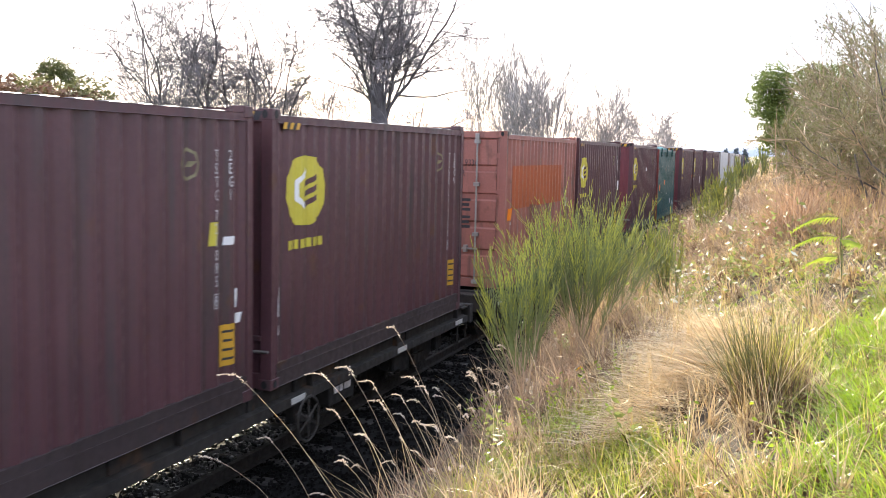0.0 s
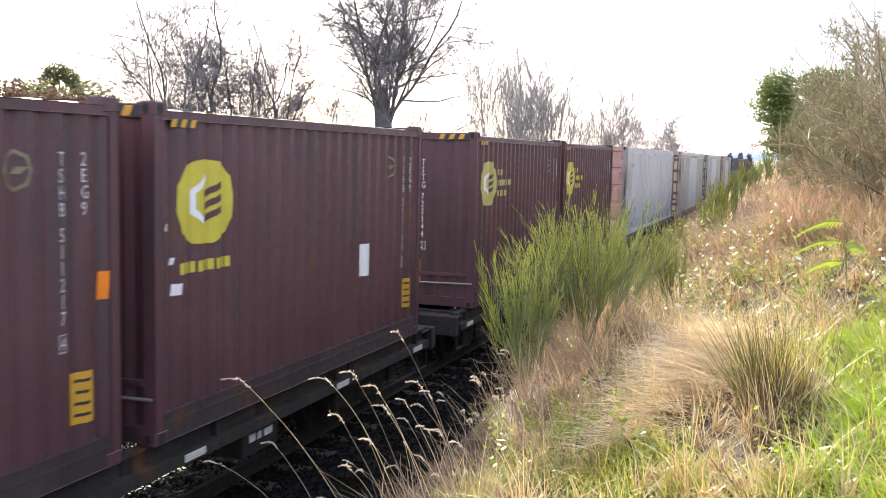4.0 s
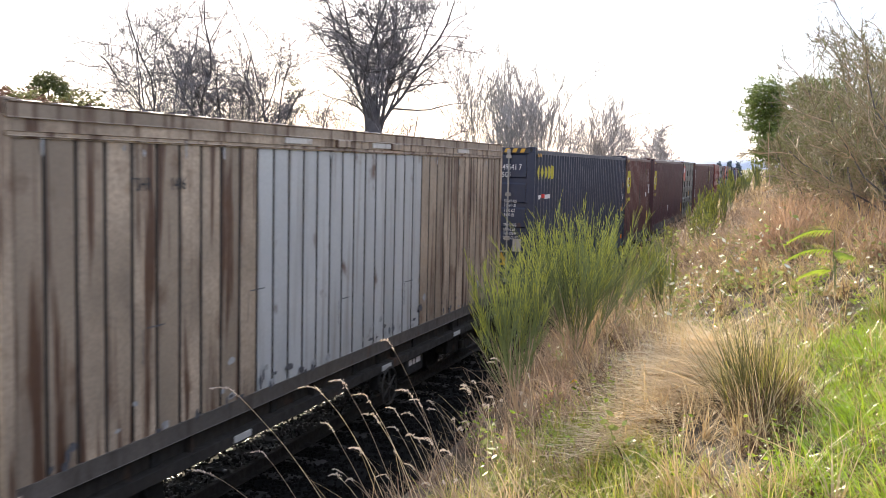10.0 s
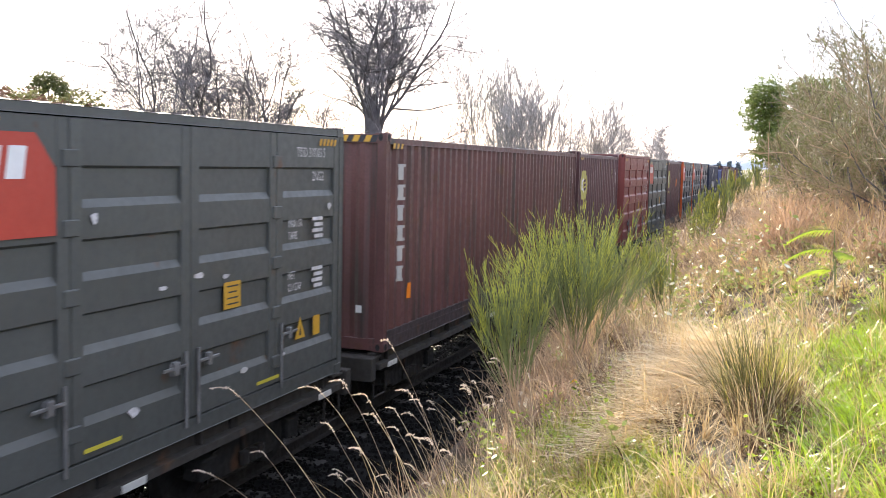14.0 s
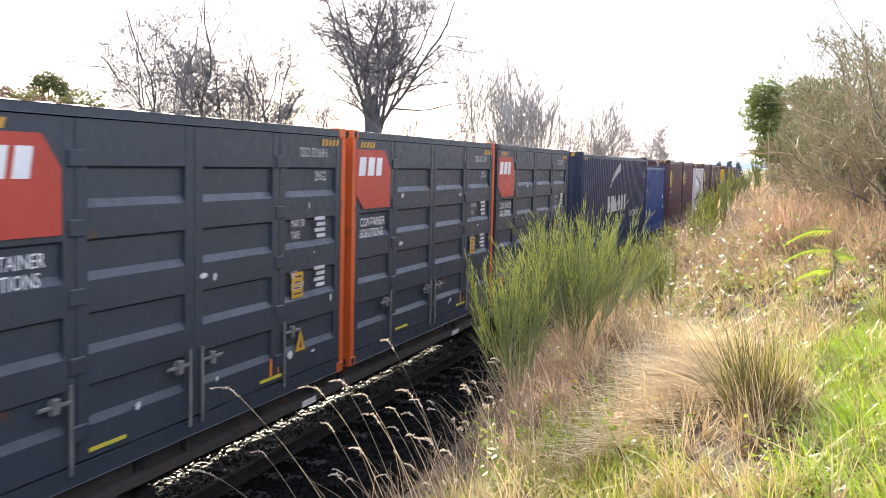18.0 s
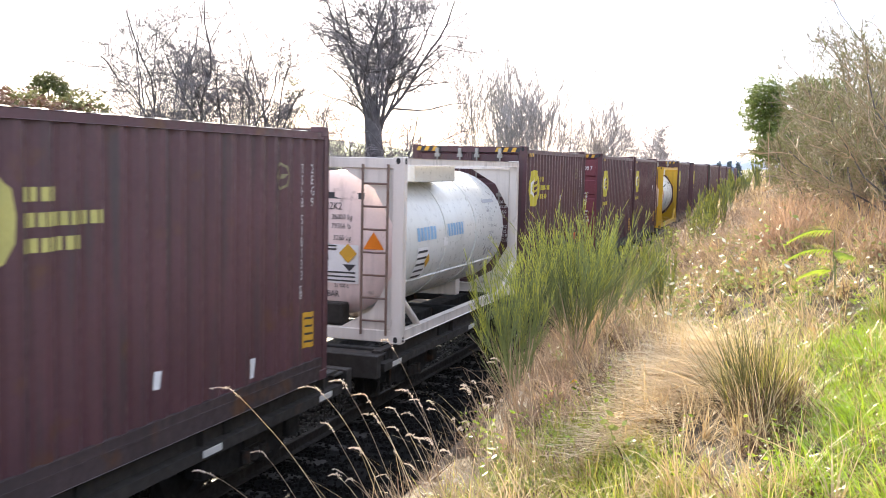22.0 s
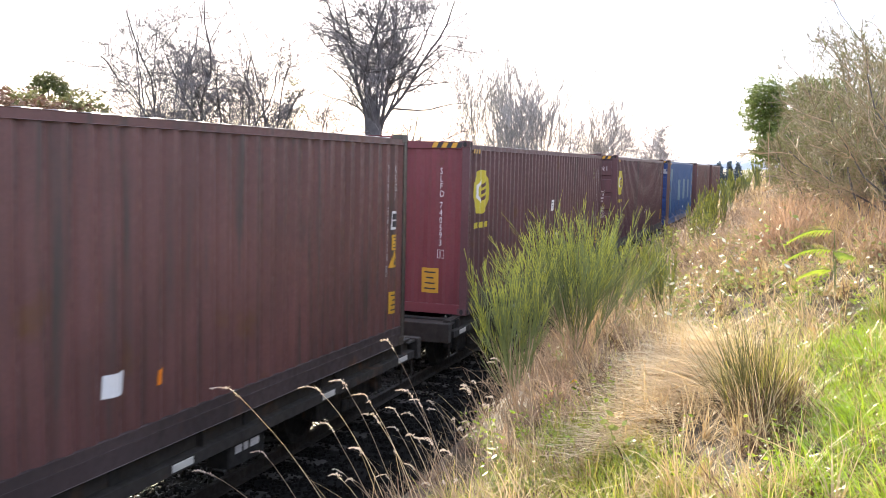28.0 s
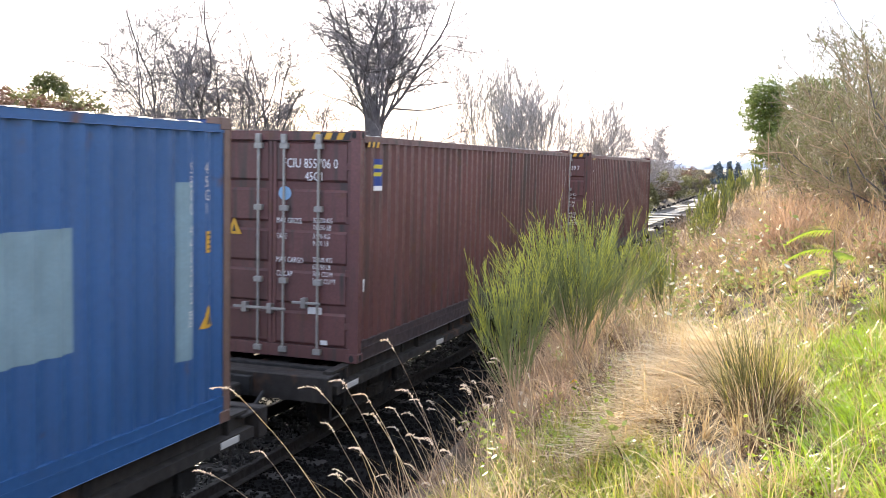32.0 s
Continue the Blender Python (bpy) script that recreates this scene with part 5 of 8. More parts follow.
    end_decal(b, M40, Flat().rect(0.85, 0.55, 0.1, 0.1), LETTER, "label_patch", "", True)
    yield b, 176.46, M40
    yield leased_box("maroon container with a pale yellow mark", MAROON, "front", "TSHB 512003 1", "2EG9", mark_mat=LOGOPALE), 189.01, M20
    b = side_door_box(SIDERED, SIDERED, "brick-red side-door container with white print", "SLZU 170187 5", "2PG0", flag=False, name=False, H=2.95)
    yield b, 196.36, M20
    yield side_door_box(GREYGREEN, GREYGREEN, "grey-green side-door container, faded flag patch, torn labels", "TSSD 310208 1", "2NG2", name=False), 202.56, M20
    b = leased_box("maroon container with a pale mark and orange diamond", MAROON, "front", "TSHB 511311 8", "2EG9", mark_mat=LOGOPALE)
    side_decal(b, M20, Flat().poly([(0.75, 1.85), (0.95, 1.68), (1.15, 1.85), (0.95, 2.05)]), SIGNORANGE, "hazard_diamond", "orange hazard diamond")
    yield b, 208.86, M20
    for i, at in enumerate((216.01, 222.26, 228.48)):
        b = side_door_box(SLATE, (POSTORANGE, POSTORANGE, SLATE)[i], "slate side-door container, red flag patch and orange corner posts" if i < 2 else "slate side-door container with red flag patch", ("TSSD 321669 6", "TSSD 321574 2", "TSSD 321675 1")[i], "2NG2")
        if i == 0:
            front_print(b, M20, "TSSD 321669 6", x=0.35, size=0.16, sign=False)
        labels(b, M20, [(-M20 / 2 + (0.5 if i == 2 else 4.4), 0.35, 0.22, 0.18)], SIGNORANGE, False)
        yield b, at, M20
    b = plain40("navy container with large white lettering blocks", NAVYBLUE, "front", "CMAU 696748 2", "45G1")
    front_print(b, M40, "CMAU 696748 2", x=0.35, size=0.12)
    for i, w in enumerate((0.56, 0.54, 0.52, 0.50, 0.50, 0.42)):
        u = (-1.80, -1.22, -0.62, 0.04, 0.62, 1.18)[i]
        if i in (0, 3, 4):
            f = Flat().disc(u, 1.42, 0.25, 10, 0.98)
        elif i == 2:
            f = Flat().poly([(u - 0.28, 1.18), (u + 0.26, 1.18), (u + 0.09, 1.66), (u - 0.08, 1.66)])
        else:
            f = Flat().rect(u, 1.42, w * 0.94, 0.48)
        side_decal(b, M40, f, DIMWHITE, "brand_name", "large plain white shape")
    for u0, v0, u1, v1 in ((-1.75, 1.78, 0.15, 2.55), (0.65, 0.98, -0.95, 0.40)):
        f = Flat()
        for i in range(8):
            def pt(t, o):
                return (u0 + (u1 - u0) * t, v0 + (v1 - v0) * t ** 0.55 + o * (0.012 + 0.10 * math.sin(math.pi * min(t, 0.85) * 0.62)))
            f.poly([pt(i / 8, -1), pt((i + 1) / 8, -1), pt((i + 1) / 8, 1), pt(i / 8, 1)])
        side_decal(b, M40, f, DIMWHITE, "swoosh", "white swoosh shape")
    side_decal(b, M40, Flat().text("eco container", 2.30, 0.90, 0.42, 0.98), DIMWHITE, "slogan")
    side_decal(b, M40, Flat().text("bamboo flooring", 2.50, 0.50, 0.38, 0.88), DIMWHITE, "slogan")
    side_decal(b, M40, Flat().poly([(-2.45, 0.38), (-2.2, 0.15), (-1.95, 0.38), (-2.2, 0.62)]), DIMWHITE, "hazard_diamond", "white diamond label")
    caution(b, M40, -M40 / 2 + 0.35, 0.9, 0.2, 0.36)
    labels(b, M40, [(-M40 / 2 + 2.0, 0.5, 0.3, 0.16)])
    yield b, 236.26, M40
    b = dry_box(M20, 2.591, BLUE, "doors", "lower bright blue container", hazard=False)
    f = Flat().column("2261", M20 / 2 - 0.5, 2.05, 0.15)
    f.column("173327 3", M20 / 2 - 0.78, 1.55, 0.13)
    side_decal(b, M20, f, DIMLETTER, "container_number")
    labels(b, M20, [(-2.35, 1.68, 0.1, 0.16)], SIGNORANGE)
    labels(b, M20, [(-2.75, 1.68, 0.12, 0.2)], SIGNGREEN)
    labels(b, M20, [(-2.8, 0.85, 0.08, 0.2), (2.6, 1.35, 0.1, 0.14), (2.85, 0.9, 0.1, 0.12)])
    yield b, 248.51, M20
    b = leased_box("maroon container, crimson doors and a yellow mark", MAROON, "doors", "SLHB 512751 2", "2EG9", end_mat=MAROON)
    labels(b, M20, [(-2.92, 1.55, 0.05, 0.06), (-2.85, 1.3, 0.2, 0.24), (1.55, 0.75, 0.08, 0.2), (1.6, 0.5, 0.05, 0.06)])
    yield b, 256.61, M20
    b = leased_box("maroon container with a faded yellow mark and name", DARKMAROON, "front", "TSHB 510133 6", "2EG9", mark="wide", mark_mat=LOGOPALE)
    labels(b, M20, [(-0.2, 0.6, 0.06, 0.16), (1.4, 0.4, 0.1, 0.2)])
    yield b, 262.96, M20
    yield tank_box(FRAMEWHITE, "white tank container with a pinkish end and ladder", TANKWHITE, TANKPINK, "sheet"), 271.34, M20
    b = leased_box("dark maroon container with a pale mark and name", DARKMAROON, "doors", "TSTG 510125 2", "2EG9", mark="wide", mark_mat=LOGO)
    labels(b, M20, [(0.25, 1.78, 0.18, 0.12), (-2.9, 1.0, 0.14, 0.2), (-1.9, 0.42, 0.12, 0.1), (-2.7, 0.3, 0.07, 0.05)])
    labels(b, M20, [(2.0, 0.8, 0.12, 0.16)], SIGNRED)
    yield b, 277.98, M20
    b = leased_box("maroon container with crimson printed doors, yellow mark", DARKMAROON, "doors", "TSHB 511590 7", "2EG9", end_mat=ENDRED)
    labels(b, M20, [(1.1, 0.5, 0.1, 0.22)])
    yield b, 286.48, M20
    b = leased_box("dark maroon container with a yellow mark", DARKMAROON, "front", "TSHB 511733 8", "2EG9")
    labels(b, M20, [(0.2, 0.75, 0.08, 0.12), (-2.88, 1.7, 0.06, 0.1), (2.0, 1.75, 0.08, 0.2)])
    yield b, 292.96, M20
    yield tank_box(YELLOW, "white tank in a yellow frame with a red disc label", TANKWHITE, TANKPINK, "disc"), 301.26, M20
    b = leased_box("maroon container with a yellow mark", DARKMAROON, "doors", "TSHB 511744 2", "2EG9")
    labels(b, M20, [(-2.88, 1.8, 0.05, 0.1), (-1.6, 0.85, 0.06, 0.05)])
    yield b, 308.04, M20
    b = leased_box("long maroon container with a yellow mark", MAROON, "front", "SLFD 740434 3", "4TG1", L=M40)
    front_print(b, M40, "SLFD 740434 3", x=0.1)
    yield b, 316.56, M40
    b = plain40("brown-red container, white lettering blocks down its side", BROWNRED, "doors", "TCNU 386778 9", "45G1", end_mat=ENDRED, post=POSTBROWN)
    letter_blocks_down(b, M40, 6, -M40 / 2 + 0.95, 2.42, 0.28, 0.25, 0.33)
    labels(b, M40, [(-M40 / 2 + 0.42, 0.95, 0.16, 0.13), (0.47, 0.63, 0.11, 0.13)], SIGNORANGE)
    labels(b, M40, [(-0.14, 0.68, 0.26, 0.19), (M40 / 2 - 0.38, 1.74, 0.17, 0.25)])
    side_decal(b, M40, Flat().rect(M40 / 2 - 0.38, 1.79, 0.13, 0.08).rect(M40 / 2 - 0.38, 1.69, 0.13, 0.08), BLACKLETTER, "sign_print", "", True, 0.012)
    caution(b, M40, M40 / 2 - 0.38, 1.44, 0.13, 0.21)
    end_decal(b, M40, Flat().rect(0.72, 0.82, 0.2, 0.3), LETTER, "paper_label", plane=M40 / 2 - 0.018)
    end_decal(b, M40, Flat().rect(0.12, 0.78, 0.1, 0.1), SIGNORANGE, "orange_label", plane=M40 / 2 - 0.018)
    caution(b, M40, M40 / 2 - 0.38, 0.62, 0.2, 0.30)
    triangle(b, M40, M40 / 2 - 0.38, 1.10, 0.24)
    yield b, 331.28, M40
    b = leased_box("long maroon container with a bright yellow mark", MAROON, "front", "SLFD 740593 1", "4TG1", L=M40, end_mat=ENDRED)
    front_print(b, M40, "SLFD 740593 1", x=0.74)
    labels(b, M40, [(0.21, 1.64, 0.27, 0.24)])
    side_decal(b, M40, Flat().rect(0.17, 1.70, 0.16, 0.014).rect(0.19, 1.64, 0.2, 0.014).rect(0.15, 1.58, 0.12, 0.014), BLACKLETTER, "sign_print", "", True, 0.012)
    side_decal(b, M40, Flat().poly([(0.50, 1.03), (0.72, 0.98), (0.74, 0.86), (0.66, 0.89), (0.62, 0.84), (0.56, 0.92)]), LETTER, "torn_label", "torn white paper label")
    for u, v, w, h in ((-0.36, 0.96, 0.05, 0.10), (-0.25, 1.02, 0.05, 0.12), (-0.24, 0.88, 0.05, 0.08), (-0.38, 0.80, 0.04, 0.07), (-0.56, 0.78, 0.04, 0.10), (-0.33, 0.68, 0.13, 0.09), (-0.62, 0.62, 0.04, 0.07)):
        labels(b, M40, [(u, v, w, h)])
    labels(b, M40, [(-0.26, 0.56, 0.26, 0.24)], SIGNRED)
    side_decal(b, M40, Flat().text("EMPTY LIFT ONLY", -0.63, 0.155, 0.125, 0.76), DIMLETTER, "rail_print", "", False, 0.006, HALF)
    yield b, 346.26, M40
    b = leased_box("long maroon container, maroon doors and yellow mark", MAROON, "doors", "SLFD 740502 1", "4TG1", L=M40)
    f = Flat()
    for u, v in ((1.0, 0.98), (1.3, 1.05), (1.6, 0.95), (0.7, 0.9)):
        f.rect(u, v, 0.12, 0.04)
    side_decal(b, M40, f, LETTER, "label_patch")
    side_decal(b, M40, Flat().text("EMPTY LIFT ONLY", 0.32, 0.155, 0.125, 0.76), DIMLETTER, "rail_print", "", False, 0.006, HALF)
    yield b, 361.16, M40
    b = plain40("worn blue container with pale painted-out patches", SKYBLUE, "doors", "SEGU 441343 9", "45G1", end_mat=BLUE, post=PINKBROWN, rod=PINKBROWN)
    f = Flat()
    for u, v, w, h in ((0.95, 2.25, 0.75, 0.55), (0.9, 1.25, 0.35, 1.5), (4.7, 1.5, 1.1, 1.0), (7.15, 1.5, 1.0, 1.0), (9.6, 1.5, 0.9, 0.95), (11.5, 1.5, 0.26, 1.6)):
        side_decal(b, M40, Flat().rect(-M40 / 2 + u, v, w, h), PATCHBLUE, "painted_patch", "pale painted-out patch", True, 0.004)
    for u, v, w, h in ((-0.9, 2.2, 0.34, 0.5), (0.62, 2.40, 0.98, 0.2), (0.25, 2.18, 0.3, 0.4), (-0.9, 0.55, 0.34, 0.48), (0.35, 0.35, 0.4, 0.3)):
        end_decal(b, M40, Flat().rect(u, v, w, h), GREYPRINT, "painted_patch", "grey painted-out patch", False, 0.002, M40 / 2 - 0.018)
    triangle(b, M40, -0.45, 1.5, 0.22, "end", False)
    end_decal(b, M40, Flat().disc(-0.45, 2.3, 0.07), LETTER, "seal_disc", plane=M40 / 2 - 0.018)
    labels(b, M40, [(7.0 - M40 / 2, 0.6, 0.12, 0.1)])
    caution(b, M40, M40 / 2 - 0.34, 1.75, 0.12, 0.2)
    triangle(b, M40, M40 / 2 - 0.36, 0.95, 0.22)
    yield b, 376.01, M40
    b = plain40("brown-red container with a small blue and yellow sign", BROWNRED, "doors", "FCIU 855706 0", "45G1")
    side_decal(b, M40, Flat().rect(-M40 / 2 + 0.62, 2.38, 0.3, 0.36), SIGNBLUE, "blue_sign")
    side_decal(b, M40, Flat().rect(-M40 / 2 + 0.6, 2.46, 0.2, 0.05, 0.05).rect(-M40 / 2 + 0.58, 2.36, 0.18, 0.05, 0.05), LOGO, "yellow_stripe", proud=0.009)
    side_decal(b, M40, Flat().rect(-M40 / 2 + 0.62, 2.18, 0.3, 0.06), LETTER, "sign_strip", proud=0.009)
    triangle(b, M40, -0.55, 1.55, 0.22, "end", False)
    end_decal(b, M40, Flat().disc(0.18, 2.1, 0.09), NAMEBLUE, "seal_disc", plane=M40 / 2 - 0.018)
    end_decal(b, M40, Flat().rect(0.62, 0.62, 0.2, 0.09).rect(0.75, 0.22, 0.1, 0.06), LETTER, "paper_label", plane=M40 / 2 - 0.018)
    labels(b, M40, [(-M40 / 2 + 0.25, 0.95, 0.06, 0.16)])
    yield b, 391.16, M40
    b = plain40("brown-red container with white lettering down its side", BROWNRED, "doors", "FCIU 847039 7", "45G1")
    letter_blocks_down(b, M40, 7, -M40 / 2 + 0.55, 2.35, 0.16, 0.18, 0.28)
    yield b, 406.06, M40


FADEDMARK = material("faded_grey_yellow_print", (0.22, 0.20, 0.11), 0.7, vary=0.25, scale=9, bump=0)
NAVYBLUE = paint("deep_navy_paint", (0.013, 0.022, 0.056), 0.15, 0.15)
DIMWHITE = material("soft_white_lettering", (0.45, 0.44, 0.42), 0.6, vary=0.15, bump=0)
PINKBROWN = paint("rusty_brown_post_paint", (0.16, 0.10, 0.08), 0.4, 0.5)
SIGNBLUE = material("blue_sign", (0.02, 0.05, 0.22), 0.5, vary=0.1, bump=0)


# ---- wagons ----
DECK = 0.945
WHEEL_R = 0.42


def wheel_geo():
    n = 24
    prof = [(0.07, -0.09), (0.10, -0.09), (0.12, -0.04), (0.30, -0.02), (0.335, -0.065), (WHEEL_R + 0.028, -0.065), (WHEEL_R + 0.02, -0.035), (WHEEL_R, -0.025), (WHEEL_R - 0.006, 0.06), (0.34, 0.06), (0.31, 0.02), (0.12, 0.02), (0.1, 0.07), (0.07, 0.07)]
    v = [(x, r * math.cos(2 * math.pi * k / n), r * math.sin(2 * math.pi * k / n)) for r, x in prof for k in range(n)]
    m = len(prof)
    f = [(i * n + k, i * n + (k + 1) % n, ((i + 1) % m) * n + (k + 1) % n, ((i + 1) % m) * n + k) for i in range(m) for k in range(n)]
    return Geo().add(v, f)


AXLES = []


def bogie(wagon, y):
    """Two side frames with springs, a bolster and two wheelsets."""
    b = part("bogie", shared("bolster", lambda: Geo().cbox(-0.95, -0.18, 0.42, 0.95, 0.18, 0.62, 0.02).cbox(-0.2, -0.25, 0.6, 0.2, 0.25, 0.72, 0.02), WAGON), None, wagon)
    b.location.y = y

    def frame_geo():
        g = Geo()
        out = [(-1.05, 0.36), (-0.95, 0.50), (-0.55, 0.56), (-0.35, 0.66), (0.35, 0.66), (0.55, 0.56), (0.95, 0.50), (1.05, 0.36), (0.75, 0.36), (0.55, 0.24), (-0.55, 0.24), (-0.75, 0.36)]
        g.prism(out, 0, -0.06, 0.06)
        for yy in (-0.85, 0.85):
            g.cbox(-0.10, yy - 0.14, 0.32, 0.13, yy + 0.14, 0.54, 0.02)
        return g

    def springs():
        g = Geo()
        for yy in (-0.16, 0.0, 0.16):
            g.tube([(0.09, yy, 0.28), (0.09, yy, 0.42)], 0.06, 8)
        return g
    for s in (-1, 1):
        fr = part("side_frame", shared("side_frame", frame_geo, WAGON), None, b)
        fr.location.x = s * 0.86
        if s < 0:
            fr.rotation_euler.z = math.pi
        sp = part("spring_nest", shared("spring_nest", springs, SILL), None, b)
        sp.location.x = s * 0.86
    for a in (-0.85, 0.85):
        ax = part("wheelset", shared("wheelset", lambda: Geo().tube([(-0.66, 0, 0), (0.66, 0, 0)], 0.075, 10), WAGON), None, b)
        ax.location = (0, a, WHEEL_R)
        AXLES.append(ax)
    return b


def wheel_pair():
    g = wheel_geo()
    out = Geo()
    for s in (-1, 1):
        out.add([(s * (0.565 + 0.06) + s * x, y, z) for x, y, z in g.v], g.f)
    out.tube([(-0.72, 0, 0), (0.72, 0, 0)], 0.07, 10)
    return out


def wheel_rim():
    n = 24
    return Geo().tube([(0, 0.25 * math.cos(2 * math.pi * k / n), 0.25 * math.sin(2 * math.pi * k / n)) for k in range(n + 1)], 0.015, 6, False)


def wagon_thing(length, sill, label, brake=None, style=0, loaded=True):
    """A skeleton container wagon on two bogies: side sills, centre sill, cross-members, stake pockets, couplers."""
    w = thing("container_wagon", label, "rail wagon", "wagons of the train")
    h = length / 2
    low, band = (0.20, 0.09) if style == 0 else (0.17, 0.06)
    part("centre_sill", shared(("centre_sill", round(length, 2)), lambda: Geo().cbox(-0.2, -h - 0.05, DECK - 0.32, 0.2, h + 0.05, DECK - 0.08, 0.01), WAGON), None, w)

    def side_geo():
        g = Geo()
        x = 1.14
        out = [(x - 0.14, DECK - 0.012), (x - 0.02, DECK - 0.012), (x - 0.02, DECK - 0.04), (x - 0.06, DECK - 0.045), (x - 0.06, DECK - low + 0.02), (x + 0.05, DECK - low + 0.015), (x + 0.05, DECK - low - band), (x - 0.14, DECK - low - band)]
        return g.prism(out, 1, -h + 0.3, h - 0.3)
    for s in (-1, 1):
        sl = part("side_sill", shared(("side_sill", style, round(length, 2)), side_geo, sill), None, w)
        if s < 0:
            sl.rotation_euler.z = math.pi
        if s > 0:
            k = int(length // 2.3)
            for i in range(k):
                y = -h + 0.7 + i * (length - 1.4) / (k - 1)
                r = part("stiffener", shared("stiffener", lambda: Geo().cbox(1.07, -0.02, DECK - 0.21, 1.15, 0.02, DECK - 0.03, 0.004), sill), None, sl)
                r.location.y = y
            for y in (-h + 0.75, -h * 0.42, h * 0.12, h * 0.55, h - 0.75):
                r = part("reflector", shared("reflector", lambda: Geo().cbox(1.17, -0.16, -0.035, 1.197, 0.16, 0.035, 0.003), REFLECT), None, sl, "white reflective strip")
                r.location = (0, y, DECK - low - 0.035)
    cm = int(length // 1.9)
    for i in range(cm):
        y = -h + 0.6 + i * (length - 1.2) / (cm - 1)
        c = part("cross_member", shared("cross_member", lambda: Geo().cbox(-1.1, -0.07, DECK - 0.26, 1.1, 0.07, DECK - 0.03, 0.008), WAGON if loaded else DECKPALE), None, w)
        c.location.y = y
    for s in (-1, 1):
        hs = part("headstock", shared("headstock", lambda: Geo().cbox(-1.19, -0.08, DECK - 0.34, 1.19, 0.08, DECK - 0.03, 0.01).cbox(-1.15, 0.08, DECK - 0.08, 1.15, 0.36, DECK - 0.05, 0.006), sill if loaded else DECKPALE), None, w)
        hs.location.y = -s * (h - 0.1)
        if s < 0:
            hs.rotation_euler.z = math.pi
        cp = part("coupler", shared("coupler", lambda: Geo().cbox(-0.07, -0.62, 0.60, 0.07, 0.1, 0.78, 0.02).cbox(-0.16, -0.86, 0.55, 0.17, -0.55, 0.83, 0.04), SILL), None, w)
        cp.location.y = -s * h
        if s < 0:
            cp.rotation_euler.z = math.pi
        ho = part("brake_hose", shared("brake_hose", lambda: Geo().tube([(0.35, 0, 0.68), (0.36, -0.25, 0.55), (0.3, -0.45, 0.42), (0.15, -0.62, 0.48)], 0.025, 6), RUBBER_AND_HOLE), None, w)
        ho.location.y = -s * h
        if s < 0:
            ho.rotation_euler.z = math.pi
        for sx in (-1, 1):
            st = part("end_step", shared("end_step", lambda: Geo().tube([(0, -0.2, DECK - 0.3), (0, -0.2, 0.35), (0, 0.2, 0.35), (0, 0.2, DECK - 0.3)], 0.015, 6), SILL), None, w, "")
            st.location = (sx * 1.13, -s * (h - 0.45), 0)
        bogie(w, -s * (h - 2.0))
    part("brake_cylinder", shared("brake_cylinder", lambda: Geo().tube([(0.55, -0.35, 0.55), (0.55, 0.35, 0.55)], 0.17, 14), WAGON), None, w)
    tk = part("air_tank", shared("air_tank", lambda: Geo().tube([(-0.5, 0.9, 0.52), (-0.5, 1.9, 0.52)], 0.2, 14), WAGON), None, w)
    bx = part("equipment_box", shared("equipment_box", lambda: Geo().cbox(0.85, -0.35, 0.38, 1.12, 0.35, 0.74, 0.02), WAGON), None, w, "grimy steel equipment box")
    bx.location.y = h * 0.3
    part("number_mark", shared("number_mark", lambda: Geo().box(1.121, -0.24, 0.52, 1.124, -0.12, 0.6).box(1.121, -0.08, 0.52, 1.124, 0.0, 0.6).box(1.121, 0.05, 0.52, 1.124, 0.22, 0.6), DIMLETTER), None, bx)
    if brake is not None:
        hw = part("brake_wheel", shared("wheel_hub", lambda: Geo().cbox(-0.16, -0.04, -0.04, 0.025, 0.04, 0.04, 0.012), SILLPALE), None, w, "spoked hand brake wheel")
        hw.location = (1.262, -h + brake, 0.47)
        part("rim", shared("wheel_rim", wheel_rim, SILLPALE), None, hw)
        for k in range(6):
            sp = part("spoke", shared("wheel_spoke", lambda: Geo().tube([(0, 0, 0.03), (0, 0, 0.245)], 0.012, 5), SILLPALE), None, hw)
            sp.rotation_euler.x = math.pi * k / 3
        br = part("brake_bracket", shared("brake_bracket", lambda: Geo().cbox(1.0, -0.06, 0.40, 1.12, 0.06, 0.9, 0.01), WAGON), None, w)
        br.location.y = -h + brake
    if not loaded:
        for y in (-h + 1.2, -h + 4.2, 0, h - 4.2, h - 1.2):
            for sx in (-1, 1):
                c = part("lock_pedestal", shared("lock_pedestal", lambda: Geo().cbox(-0.12, -0.12, DECK - 0.03, 0.12, 0.12, DECK + 0.1, 0.01).cbox(-0.04, -0.06, DECK + 0.1, 0.04, 0.06, DECK + 0.17, 0.01), WAGON), None, w)
                c.location = (sx * 1.1, y, 0)
        for y in (-h + 0.9, h - 0.9):
            p = part("end_platform", shared("end_platform", lambda: Geo().box(-1.1, -0.7, DECK - 0.05, 1.1, 0.7, DECK - 0.02), DECKPALE), None, w, "pale end plate")
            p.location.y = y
        part("spine_cover", shared(("spine_cover", round(length, 2)), lambda: Geo().box(-0.32, -h + 1.5, DECK - 0.08, 0.32, h - 1.5, DECK - 0.05), DECKPALE), None, w, "pale spine plate")
    return w


